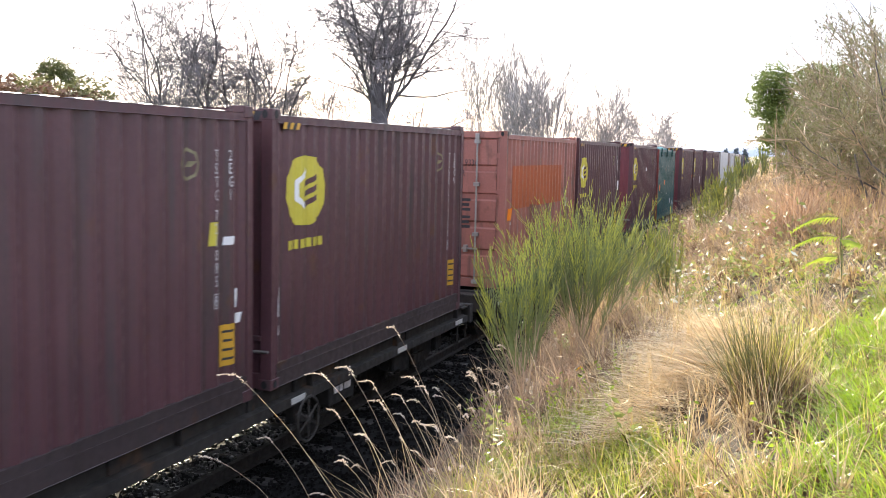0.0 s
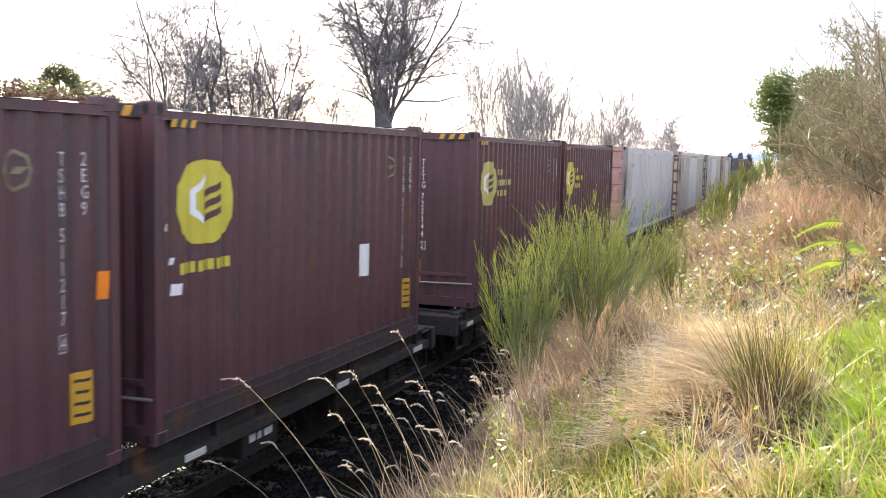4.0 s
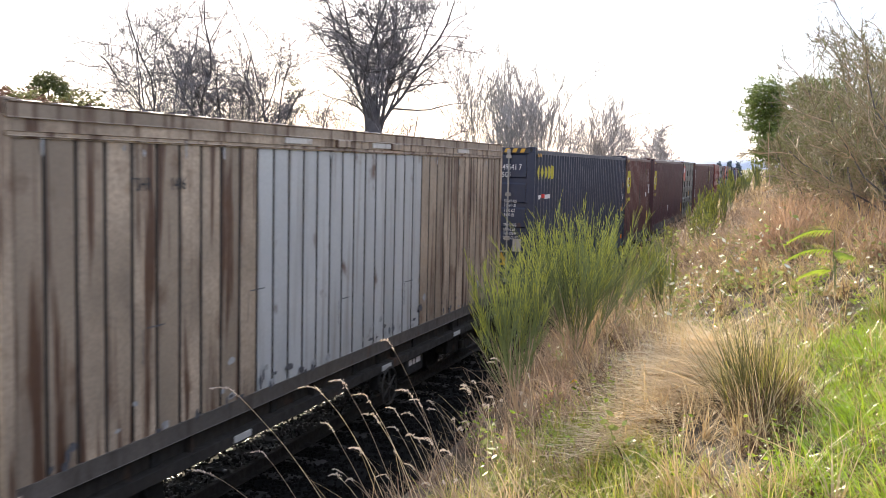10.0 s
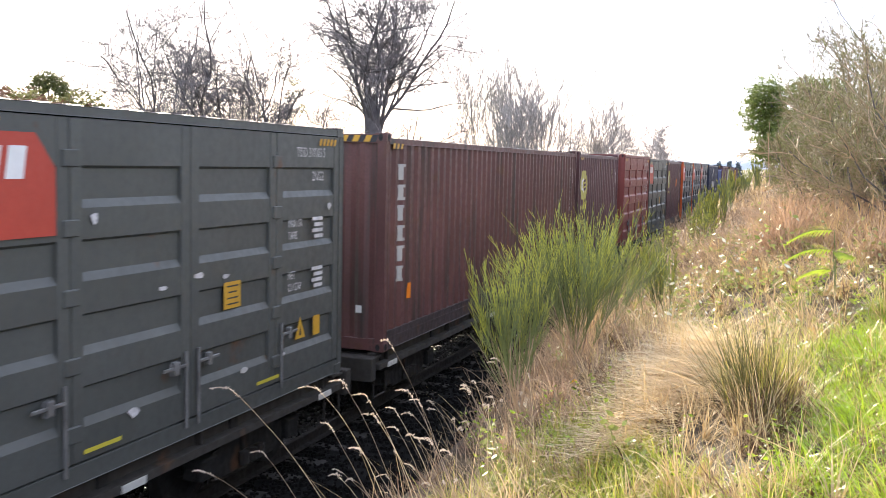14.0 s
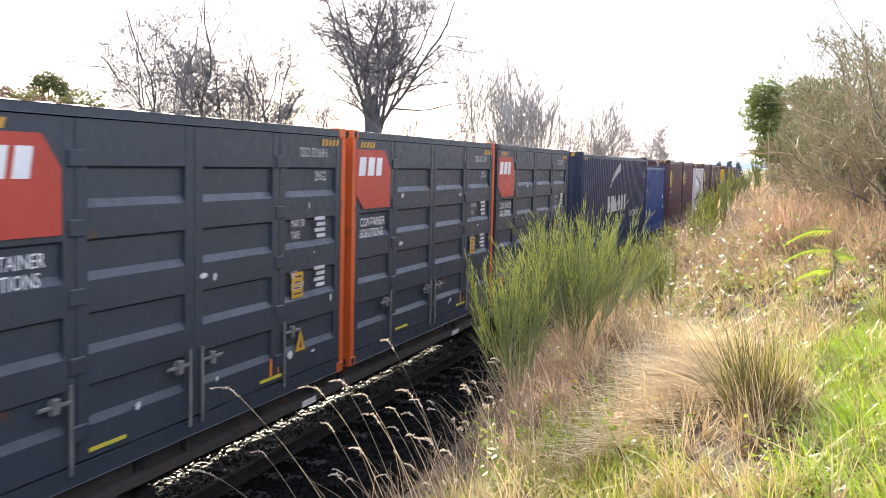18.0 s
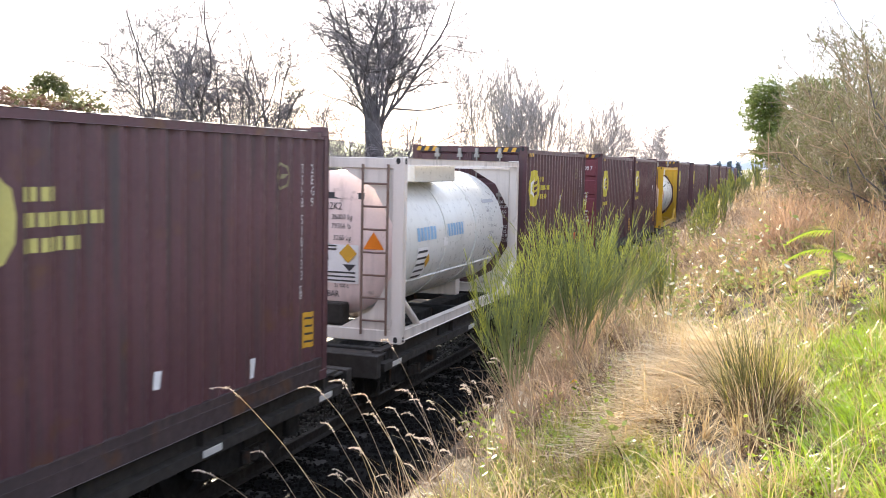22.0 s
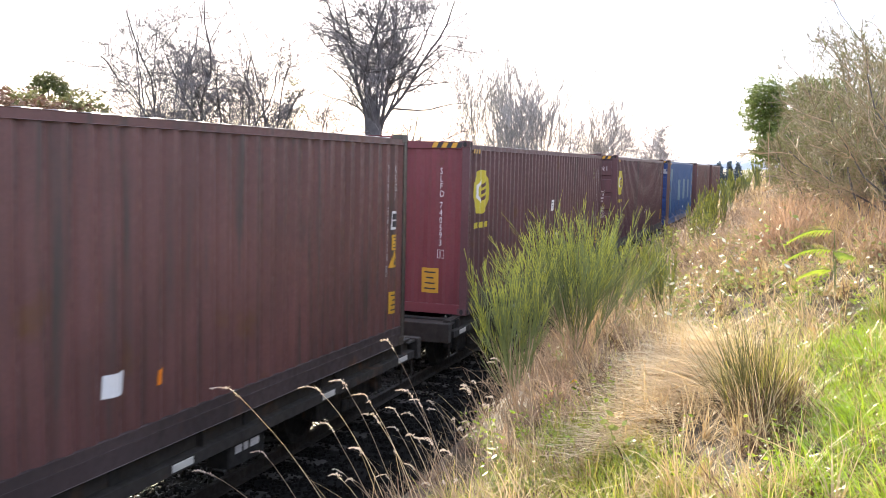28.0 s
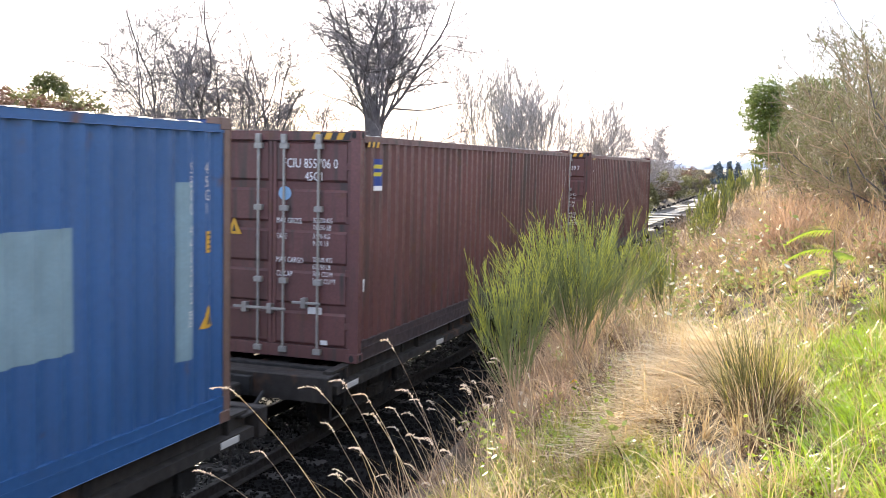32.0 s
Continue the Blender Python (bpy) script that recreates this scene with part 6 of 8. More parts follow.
TRAIN = []  # (thing, place of its middle along the train, base height)
loads = list(load())
GROUPS = [2, 2, 2, 2, 2, 1, 1, 1, 1, 2, 2, 2, 3, 3, 2, 2, 2, 2, 2, 1, 1, 1, 1, 1, 1, 1]
for box, at, length in loads:
    TRAIN.append((box, at + length / 2, DECK + 0.012))
BRAKES = {1: 7.2, 2: 5.1, 3: 5.3, 4: 5.2, 7: 4.85, 8: 6.75, 9: 6.85, 19: 7.3, 21: 5.0, 22: 6.9, 23: 7.15, 24: 5.05}  # hand wheel, from the load's end
spans, k = [], 0
for g in GROUPS:
    spans.append((loads[k][1], loads[k + g - 1][1] + loads[k + g - 1][2]))
    k += g
for i, (a, b) in enumerate(spans):
    long = b - a > 15
    ext = 0.35 if long else 0.8
    style = 1 if 9 <= i <= 14 else 0
    w = wagon_thing(round(b - a + 2 * ext, 1), SILLPALE if long else SILL, "long rusty container wagon with dusty side sills" if long else "dark grimy container wagon with white reflectors", BRAKES.get(i + 1, (5.1, 7.0)[i % 2]) + ext if not long else None, style)
    TRAIN.append((w, (a + b) / 2, 0.0))
at = spans[-1][1] + 2.6
EMPTY = 13.4
for i in range(9):
    w = wagon_thing(EMPTY, SILL, "empty container wagon with pale end plates", 4.6, 0, False)
    TRAIN.append((w, at + EMPTY / 2, 0.0))
    at += EMPTY + 1.6
for ax in AXLES:
    ax.data = shared("wheel_pair", wheel_pair, WAGON)

# ---- track ----
def track_pose(y, z=0.0):
    yy = min(max(y, 0.0), 700.0)
    x = float(bend(y)) - (BEND * 700 * (y - 700) if y > 700 else 0)
    return Matrix.Translation((x, y, z)) @ Matrix.Rotation(math.atan(BEND * yy), 4, "Z")


def rails():
    for s in (-1, 1):
        prof = [(-0.065, -0.15), (0.065, -0.15), (0.065, -0.135), (0.012, -0.12), (0.012, -0.04), (0.035, -0.03), (0.035, -0.004), (0.028, 0), (-0.028, 0), (-0.035, -0.004), (-0.035, -0.03), (-0.012, -0.04), (-0.012, -0.12), (-0.065, -0.135)]
        ys = list(range(-520, 700, 20))
        g = Geo()
        m = len(prof)
        for i, y in enumerate(ys):
            p = track_pose(y)
            g.v += [tuple(p @ Vector((s * 0.5685 + a, 0, b))) for a, b in prof]
            if i:
                g.f += [((i - 1) * m + j, (i - 1) * m + (j + 1) % m, i * m + (j + 1) % m, i * m + j) for j in range(m)]
        tagged(part("rail", g, RAILTOP), "worn steel rail on timber sleepers", "rail", "rails", "structure")


rails()
SLEEPER = material("weathered_sleeper", (0.030, 0.026, 0.023), 0.85, 0, 0.35, 3, 30, 0.5, per_object=0.4)
bed = tagged(new("sleepers"), "weathered timber sleepers in ballast", "sleepers", kind="structure")
for i in range(150):
    s = part("sleeper", shared("sleeper", lambda: Geo().cbox(-1.05, -0.12, -0.33, 1.05, 0.12, -0.188, 0.012), SLEEPER), None, bed)
    s.matrix_basis = track_pose(2 + i * 0.66)


def ballast_stones():
    """Loose stones over the track bed near the camera, each its own lump."""
    rnd = np.random.RandomState(3)
    n = 52000
    y = np.concatenate([2 + 40 * rnd.rand(n - 10000) ** 1.5, rnd.uniform(-26, 2, 10000)])
    d = rnd.uniform(-2.3, 2.4, n)
    x = d + bend(y)
    z = ground_z(x, y)
    base = np.array([(-1, -1, -1), (1, -1, -1), (1, 1, -1), (-1, 1, -1), (-0.7, -0.8, 1), (0.8, -0.6, 1), (0.7, 0.8, 1), (-0.8, 0.6, 1)], float)
    quads = np.array([(3, 2, 1, 0), (4, 5, 6, 7), (0, 1, 5, 4), (1, 2, 6, 5), (2, 3, 7, 6), (3, 0, 4, 7)])
    s = rnd.uniform(0.011, 0.026, n)[:, None, None]
    p = base[None] * s * rnd.uniform(0.6, 1.2, (n, 1, 3)) + rnd.normal(0, 0.004, (n, 8, 3))
    a = rnd.uniform(0, 6.28, n)
    c, si = np.cos(a)[:, None], np.sin(a)[:, None]
    q = np.stack([p[..., 0] * c - p[..., 1] * si, p[..., 0] * si + p[..., 1] * c, p[..., 2]], -1)
    q += np.stack([x, y, z + 0.01], -1)[:, None, :]
    # one ballast in two tones: sunlit strip mid-track, shaded shoulder
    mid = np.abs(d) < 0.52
    for name, sel, mat, label in (("ballast", ~mid, BALLAST, "loose ballast stones on the track's shoulder, darkened as shaded"), ("bed_stones", mid, BEDSTONE, "loose stones between and beside the rails, lightened as sunlit")):
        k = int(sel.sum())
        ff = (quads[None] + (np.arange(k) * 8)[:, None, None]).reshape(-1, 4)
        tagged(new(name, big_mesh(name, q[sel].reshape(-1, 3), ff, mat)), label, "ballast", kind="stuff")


ballast_stones()


# ---- plants: builders ----
STRAW = material("dry_straw", (0.20, 0.115, 0.05), 0.5, 0, 0.3, 1.2, 20, 0, tint=(0.74, 0.55, 0.29), per_island=1.0, trans=0.2)
PALE = material("bleached_grass", (0.52, 0.38, 0.22), 0.38, 0, 0.2, 2.0, 20, 0, tint=(0.92, 0.75, 0.50), per_island=1.0, trans=0.42)
GREEN = material("fresh_grass", (0.025, 0.06, 0.008), 0.35, 0, 0.3, 2.0, 20, 0, tint=(0.40, 0.54, 0.045), per_island=1.0, trans=0.3)
YOUNGGRASS = material("young_grass", (0.16, 0.21, 0.025), 0.4, 0, 0.3, 2.0, 20, 0, tint=(0.52, 0.60, 0.10), per_island=1.0, trans=0.45)
YELLOWGREEN = material("yellowing_grass", (0.14, 0.14, 0.02), 0.45, 0, 0.3, 2.0, 20, 0, tint=(0.62, 0.58, 0.12), per_island=1.0, trans=0.4)
BROOMGREEN = material("broom_stem_green", (0.052, 0.070, 0.028), 0.5, 0, 0.25, 2.0, 20, 0, tint=(0.25, 0.29, 0.11), per_island=1.0, trans=0.2)
BROOMTIP = material("broom_tip_yellow_green", (0.16, 0.19, 0.03), 0.5, 0, 0.25, 2.0, 20, 0, tint=(0.56, 0.56, 0.12), per_island=1.0, trans=0.32)
DARKGREEN = material("dark_green_stem", (0.03, 0.038, 0.012), 0.5, 0, 0.25, 2.0, 20, 0, tint=(0.20, 0.19, 0.06), per_island=1.0, trans=0.1)
BRACKEN = material("dead_bracken", (0.13, 0.075, 0.048), 0.7, 0, 0.35, 2.0, 20, 0, tint=(0.54, 0.37, 0.25), per_island=1.0, trans=0.3)
DEADSTEM = material("grey_brown_stem", (0.10, 0.068, 0.045), 0.75, 0, 0.3, 3.0, 30, 0.2, tint=(0.50, 0.37, 0.25), per_island=1.0)
BARK = material("dark_bark", (0.12, 0.108, 0.112), 0.85, 0, 0.3, 4, 30, 0.5)
TWIG = material("bare_twig", (0.25, 0.222, 0.232), 0.7, 0, 0.25, 4, 30, 0, per_island=0.35)
# paler copies for the far trees: glare is painted into bark and twig
GLAREBARK = material("glare_pale_bark", (0.34, 0.31, 0.30), 0.8, 0, 0.25, 4, 30, 0.2)
GLARETWIG = material("glare_pale_twig", (0.44, 0.40, 0.39), 0.7, 0, 0.2, 4, 30, 0, per_island=0.3)
LEAFLIT = material("evergreen_leaf", (0.05, 0.085, 0.014), 0.5, 0, 0.3, 1.2, 20, 0, tint=(0.20, 0.25, 0.06), per_island=0.9, trans=0.24)
LEAFGUM = material("gum_leaf", (0.085, 0.095, 0.035), 0.5, 0, 0.3, 3, 20, 0, tint=(0.16, 0.16, 0.06), per_island=0.8, trans=0.3)
LEAFBRIAR = material("briar_leaf", (0.16, 0.19, 0.045), 0.5, 0, 0.3, 3, 20, 0, tint=(0.30, 0.34, 0.10), per_island=0.9, trans=0.35)
# whitish leaf colour that stands for sun glinting on the brambles
LEAFGLINT = material("leaf_glint_white", (0.50, 0.52, 0.42), 0.3, 0, 0.2, 3, 20, 0, tint=(0.74, 0.75, 0.66), per_island=0.9, trans=0.2)
LEAFOLIVE = material("scrub_leaf", (0.10, 0.11, 0.04), 0.6, 0, 0.3, 3, 20, 0, tint=(0.24, 0.23, 0.10), per_island=0.9, trans=0.25)
LEAFHEDGE = material("hedge_leaf", (0.17, 0.10, 0.07), 0.6, 0, 0.3, 3, 20, 0, tint=(0.24, 0.14, 0.09), per_island=0.8, trans=0.1)
# litter brown, also used where shade is painted among the plants
LITTER = material("dead_litter", (0.055, 0.030, 0.018), 0.8, 0, 0.35, 2, 20, 0, tint=(0.24, 0.135, 0.078), per_island=1.0, trans=0.08)
FERNGREEN = material("fern_green", (0.17, 0.27, 0.03), 0.5, 0, 0.25, 3, 20, 0, tint=(0.38, 0.46, 0.06), per_island=0.4, trans=0.45)
SEED = material("pale_seed_head", (0.42, 0.34, 0.26), 0.6, 0, 0.25, 8, 60, 0, tint=(0.74, 0.64, 0.54), per_island=0.9, trans=0.35)
PETAL = material("yellow_leaf", (0.75, 0.42, 0.03), 0.5, 0, 0.2, bump=0, trans=0.4)


def blades(rs, base, length, width, lean, droop, way, segs=3, spread=0.7):
    """Curved tapering ribbons: vertices and quads. lean and droop in radians, way the direction they bend to."""
    n = len(base)
    a = way + rs.normal(0, spread, n)
    side = a + math.pi / 2 + rs.normal(0, 0.5, n)
    sv = np.stack([np.cos(side), np.sin(side), rs.normal(0, 0.2, n)], -1)
    pts, p = [], base.copy()
    for k in range(segs + 1):
        s = k / segs
        w = (width * (1 - s) ** 0.7 * 0.5 + 0.0004)[:, None]
        pts += [p - sv * w, p + sv * w]
        ph = lean + droop * (s + 0.5 / segs)
        st = (length / segs)[:, None]
        p = p + st * np.stack([np.sin(ph) * np.cos(a), np.sin(ph) * np.sin(a), np.cos(ph)], -1)
    v = np.stack(pts, 1).reshape(-1, 3)
    m = 2 * (segs + 1)
    o = (np.arange(n) * m)[:, None, None]
    q = np.array([(2 * k, 2 * k + 1, 2 * k + 3, 2 * k + 2) for k in range(segs)])[None]
    return v, (o + q).reshape(-1, 4)


def sweep(P, R, k=3):
    """Tubes along many lines at once: P (n, m, 3), R (n, m)."""
    n, m, _ = P.shape
    T = np.gradient(P, axis=1)
    T /= np.linalg.norm(T, axis=2, keepdims=True) + 1e-9
    ref = np.where(np.abs(T[:, :1, 2:3]) > 0.8, np.array([1.0, 0, 0]), np.array([0, 0, 1.0])) * np.ones((n, m, 1))
    U = np.cross(T, ref)
    U /= np.linalg.norm(U, axis=2, keepdims=True) + 1e-9
    V = np.cross(T, U)
    a = np.arange(k) * 2 * math.pi / k
    ring = P[:, :, None, :] + R[:, :, None, None] * (U[:, :, None, :] * np.cos(a)[:, None] + V[:, :, None, :] * np.sin(a)[:, None])
    v = ring.reshape(-1, 3)
    q = np.array([(i * k + j, i * k + (j + 1) % k, (i + 1) * k + (j + 1) % k, (i + 1) * k + j) for i in range(m - 1) for j in range(k)])
    return v, (q[None] + (np.arange(n) * m * k)[:, None, None]).reshape(-1, 4)


def grow(rs, base, aim_dir, length, radius, pts=5, crook=0.12, up=0.0):
    """Wandering lines from bases: n of them."""
    n = len(base)
    d = aim_dir / (np.linalg.norm(aim_dir, axis=1, keepdims=True) + 1e-9)
    P, p = [base], base
    for k in range(pts - 1):
        d = d + rs.normal(0, crook, (n, 3)) + np.array([0, 0, up])
        d /= np.linalg.norm(d, axis=1, keepdims=True)
        p = p + d * (length / (pts - 1))[:, None]
        P.append(p)
    P = np.stack(P, 1)
    R = radius[:, None] * np.linspace(1, 0.35, pts)[None]
    return P, R


def sprout(rs, P, R, per, a0, a1, ratio, spread, up, thin=0.55, crook=0.15, pts=5, vary=0.35):
    """Side branches from lines, per of them each, between a0 and a1 of the way."""
    n, m, _ = P.shape
    i = np.repeat(np.arange(n), per)
    s = rs.uniform(a0, a1, len(i)) * (m - 1)
    k = np.minimum(s.astype(int), m - 2)
    f = (s - k)[:, None]
    base = P[i, k] * (1 - f) + P[i, k + 1] * f
    d = P[i, k + 1] - P[i, k]
    d /= np.linalg.norm(d, axis=1, keepdims=True) + 1e-9
    side = rs.normal(0, 1, (len(i), 3))
    side -= d * (side * d).sum(1, keepdims=True)
    side /= np.linalg.norm(side, axis=1, keepdims=True) + 1e-9
    full = np.linalg.norm(np.diff(P, axis=1), axis=2).sum(1)[i]
    length = full * ratio * rs.uniform(1 - vary, 1 + vary, len(i)) * (1.15 - 0.5 * s / (m - 1))
    r = (R[i, k] * (1 - f[:, 0]) + R[i, k + 1] * f[:, 0]) * thin
    return grow(rs, base, d + side * spread, length, r, pts, crook, up)


def join(*pieces):
    v, f, o = [], [], 0
    for a, b in pieces:
        v.append(a)
        f.append(b + o)
        o += len(a)
    return np.concatenate(v), np.concatenate(f)


def leaves(rs, centres, size, up=0.3):
    """Small folded diamond leaves at the centres."""
    n = len(centres)
    a = rs.uniform(0, 2 * math.pi, n)
    t = np.stack([np.cos(a), np.sin(a), rs.normal(up, 0.5, n)], -1)
    t /= np.linalg.norm(t, axis=1, keepdims=True)
    u = np.cross(t, rs.normal(0, 1, (n, 3)))
    u /= np.linalg.norm(u, axis=1, keepdims=True) + 1e-9
    s = (size * rs.uniform(0.6, 1.3, n))[:, None]
    v = np.stack([centres - t * s, centres + u * s * 0.45, centres + t * s, centres - u * s * 0.45], 1).reshape(-1, 3)
    return v, (np.arange(n * 4).reshape(n, 4))


def plant_part(name, vf, mat, parent, label="", smooth=False, kind=""):
    ob = new(name, big_mesh(name, vf[0], vf[1], mat, smooth))
    ob.parent = parent
    return tagged(ob, label, kind=kind)


def scatter(rs, n, x0, x1, y0, y1, power=1.0):
    y = y0 + (y1 - y0) * rs.rand(n) ** power
    x = rs.uniform(x0, x1, n) + bend(y)
    return np.stack([x, y, ground_z(x, y) - 0.02], -1)


def patches(rs, spots, per, r):
    """Points in round patches about the spots (x, y)."""
    p = np.repeat(np.array(spots, float), per, 0) + rs.normal(0, r, (len(spots) * per, 2))
    return np.stack([p[:, 0], p[:, 1], ground_z(p[:, 0], p[:, 1]) - 0.02], -1)


def stuff(name, vf, mat, label, category):
    return tagged(new(name, big_mesh(name, vf[0], vf[1], mat)), label, category, kind="stuff")


U = lambda rs, a, b, n: rs.uniform(a, b, n)


# ---- the bank's cover ----
def clumped(rs, n, x0, x1, y0, y1, pw, clumps, r):
    """Points gathered in tufts."""
    c = scatter(rs, clumps, x0, x1, y0, y1, pw)
    i = rs.randint(0, clumps, n)
    s = r * np.abs(rs.normal(0, 1, n)) * rs.uniform(0.5, 1.2, clumps)[i]
    a = rs.uniform(0, 2 * math.pi, n)
    p = c[i] + np.stack([s * np.cos(a), s * np.sin(a), np.zeros(n)], -1)
    p[:, 2] = ground_z(p[:, 0], p[:, 1]) - 0.02
    return p, rs.uniform(0, 2 * math.pi, clumps)[i], rs.uniform(0.6, 1.3, clumps)[i]


def away(p, x, y, r):
    """Which of the points lie outside a round clearing."""
    return np.hypot(p[:, 0] - x, p[:, 1] - y) > r


def tangle(rs, base, length, radius, tilt=1.0, crook=0.35, up=-0.06, pts=6):
    """Crooked thin dead stems that wander in every direction."""
    n = len(base)
    P, R = grow(rs, base, np.stack([rs.normal(0, tilt, n), rs.normal(0, tilt, n), np.ones(n)], -1), length, radius, pts, crook, up)
    return sweep(P, R, 3)


def bank_cover():
    rs = np.random.RandomState(11)
    # dry straw in separate tufts, dark earth between them
    out, brown = [], []
    for n, x0, x1, y0, y1, pw, l0, l1, w, cl, r in ((12500, 4.2, 8.4, 3.4, 13, 1.0, 0.10, 0.40, 0.011, 230, 0.045), (13000, 3.5, 9.5, 12, 36, 1.3, 0.12, 0.48, 0.016, 420, 0.12), (9000, 3.0, 11, 34, 130, 1.5, 0.25, 0.6, 0.045, 900, 0.4), (9000, 3.6, 11, -12, 3.4, 1, 0.1, 0.32, 0.010, 800, 0.10)):
        b, way, big = clumped(rs, n, x0, x1, y0, y1, pw, cl, r)
        # no straw here, so the tussock's shadow patch stays dark
        keep = away(b, 6.3, 6.3, 0.26)
        b, way, big, n = b[keep], way[keep], big[keep], int(keep.sum())
        out.append(blades(rs, b, U(rs, l0, l1, n) * big, U(rs, w * 0.4, w * 1.3, n), U(rs, 0.1, 1.25, n), U(rs, 0.1, 1.5, n), way, 4, 0.9))
        m = n
        b, way, big = clumped(rs, m, x0 - 0.5, x1, y0, y1, pw, cl * 2, r * 1.8)
        brown.append(blades(rs, b, U(rs, l0, l1, m) * big * 0.8, U(rs, w * 0.5, w * 1.8, m), U(rs, 0.6, 1.4, m), U(rs, 0.0, 0.8, m), way, 3, 1.4))
    for n, x0, x1, y0, y1, cl, r, w in ((2600, 4.2, 8.0, 4.6, 13, 70, 0.05, 0.005), (4200, 3.8, 9, 12.5, 34, 120, 0.10, 0.010)):
        b, way, big = clumped(rs, n, x0, x1, y0, y1, 1.0, cl, r)
        out.append(blades(rs, b, U(rs, 0.3, 0.7, n) * big, U(rs, w * 0.5, w * 1.2, n), U(rs, 0.0, 0.8, n), U(rs, 0.1, 1.3, n), way, 4, 2.0))
    # single long straws lying over the rest
    b = scatter(rs, 1100, 4.0, 7.4, 4.6, 13)
    out.append(blades(rs, b, U(rs, 0.3, 0.9, 1100), U(rs, 0.0035, 0.006, 1100), U(rs, 0.3, 1.3, 1100), U(rs, 0.0, 0.9, 1100), 3.4, 5, 1.6))
    stuff("dry_grass", join(*out), STRAW, "dry tangled straw-coloured grass covering the bank", "grass")
    stuff("dead_litter", join(*brown), LITTER, "flattened brown dead grass and litter", "litter")
    # pale fine grass combed flat down the mound
    spots = [(5.72, 9.2), (5.66, 8.8), (5.62, 8.4), (5.58, 8.0), (5.56, 7.6), (5.52, 7.2), (5.42, 6.9), (5.82, 7.8), (5.87, 8.4), (5.74, 7.3), (5.92, 9.0), (5.42, 7.9), (5.35, 6.6)]
    b = patches(rs, spots, 260, 0.15)
    b[:, 2] += rs.uniform(0, 0.07, len(b))
    n = len(b)
    stuff("combed_grass", blades(rs, b, U(rs, 0.25, 0.62, n), U(rs, 0.005, 0.010, n), U(rs, 1.0, 1.5, n), U(rs, 0.1, 0.6, n), math.radians(214), 5, 0.35), PALE, "pale fine grass combed down over the mound", "grass")
    # green grass: long draping blades thick on the near bank's upper side, short patches below
    spots = [(6.5, 5.2), (6.7, 5.6), (6.9, 6.2), (6.95, 6.9), (7.05, 7.6), (6.75, 6.4), (7.2, 8.4), (6.6, 7.2), (6.85, 5.0), (7.3, 9.4), (7.1, 10.0), (6.9, 8.6), (6.6, 4.9), (6.55, 6.1), (6.5, 7.6), (6.8, 7.9), (7.0, 9.0), (6.75, 8.3)]
    spots = [(x + rs.normal(0, 0.17), y + rs.normal(0, 0.25)) for x, y in spots for _ in range(10)]
    b = patches(rs, spots, 34, 0.04)
    b = b[away(b, 6.3, 6.3, 0.26)]
    n = len(b)
    pieces = [blades(rs, b, U(rs, 0.12, 0.36, n), U(rs, 0.006, 0.013, n), U(rs, 0.0, 0.9, n), U(rs, 0.5, 2.0, n), math.radians(200), 5, 1.3)]
    low = [(x + rs.normal(0, 0.10), y + rs.normal(0, 0.16)) for x, y in ((4.75, 7.2), (4.45, 6.3), (4.3, 6.6), (5.0, 6.1), (5.9, 5.4), (4.85, 6.5), (5.6, 5.7), (5.4, 5.8), (5.75, 5.3), (4.75, 7.7), (4.85, 7.5), (4.6, 6.9), (5.2, 6.0), (5.1, 5.7), (5.0, 6.4), (6.4, 4.7), (6.9, 4.5), (6.1, 4.9), (6.7, 4.4), (5.3, 6.3), (5.5, 6.4), (4.2, 6.2), (4.15, 5.9)) for _ in range(3)]
    b = patches(rs, low, 40, 0.07)
    n = len(b)
    pieces.append(blades(rs, b, U(rs, 0.08, 0.26, n), U(rs, 0.004, 0.009, n), U(rs, 0.0, 1.0, n), U(rs, 0.3, 1.7, n), math.radians(190), 4, 2.0))
    stuff("green_grass", join(*pieces), GREEN, "fresh green grass blades growing through the straw", "grass")
    b = np.concatenate([patches(rs, low, 22, 0.13), patches(rs, spots, 3, 0.1), scatter(rs, 1300, 6.2, 8.0, 8.0, 16), scatter(rs, 1200, 4.4, 6.4, 9.0, 17)])
    n = len(b)
    # dark blades stand in for shade between green blades and beside the tussock
    d = np.concatenate([patches(rs, [(x + 0.05, y) for x, y in spots], 22, 0.12), patches(rs, low, 40, 0.15), patches(rs, [(6.26, 6.3), (6.34, 6.5), (6.29, 6.1), (6.19, 6.2)], 220, 0.07)])
    k = len(d)
    stuff("dead_undergrowth", blades(rs, d, U(rs, 0.08, 0.22, k), U(rs, 0.006, 0.014, k), U(rs, 0.3, 1.3, k), U(rs, 0.2, 1.2, k), 0, 3, 3), LITTER, "dark undergrowth standing in for shade between the green blades", "grass")
    g = patches(rs, [(4.74, 7.33), (4.85, 7.1), (5.28, 6.45), (5.42, 6.2), (5.52, 5.99), (5.15, 6.3), (4.95, 6.2), (5.7, 5.75), (5.3, 5.9), (4.5, 6.6), (4.65, 6.35)], 170, 0.10)
    k = len(g)
    stuff("young_grass", blades(rs, g, U(rs, 0.08, 0.24, k), U(rs, 0.004, 0.008, k), U(rs, 0.0, 0.7, k), U(rs, 0.2, 1.5, k), math.radians(200), 4, 2.0), YOUNGGRASS, "bright yellow-green young grass at the bank's foot", "grass")
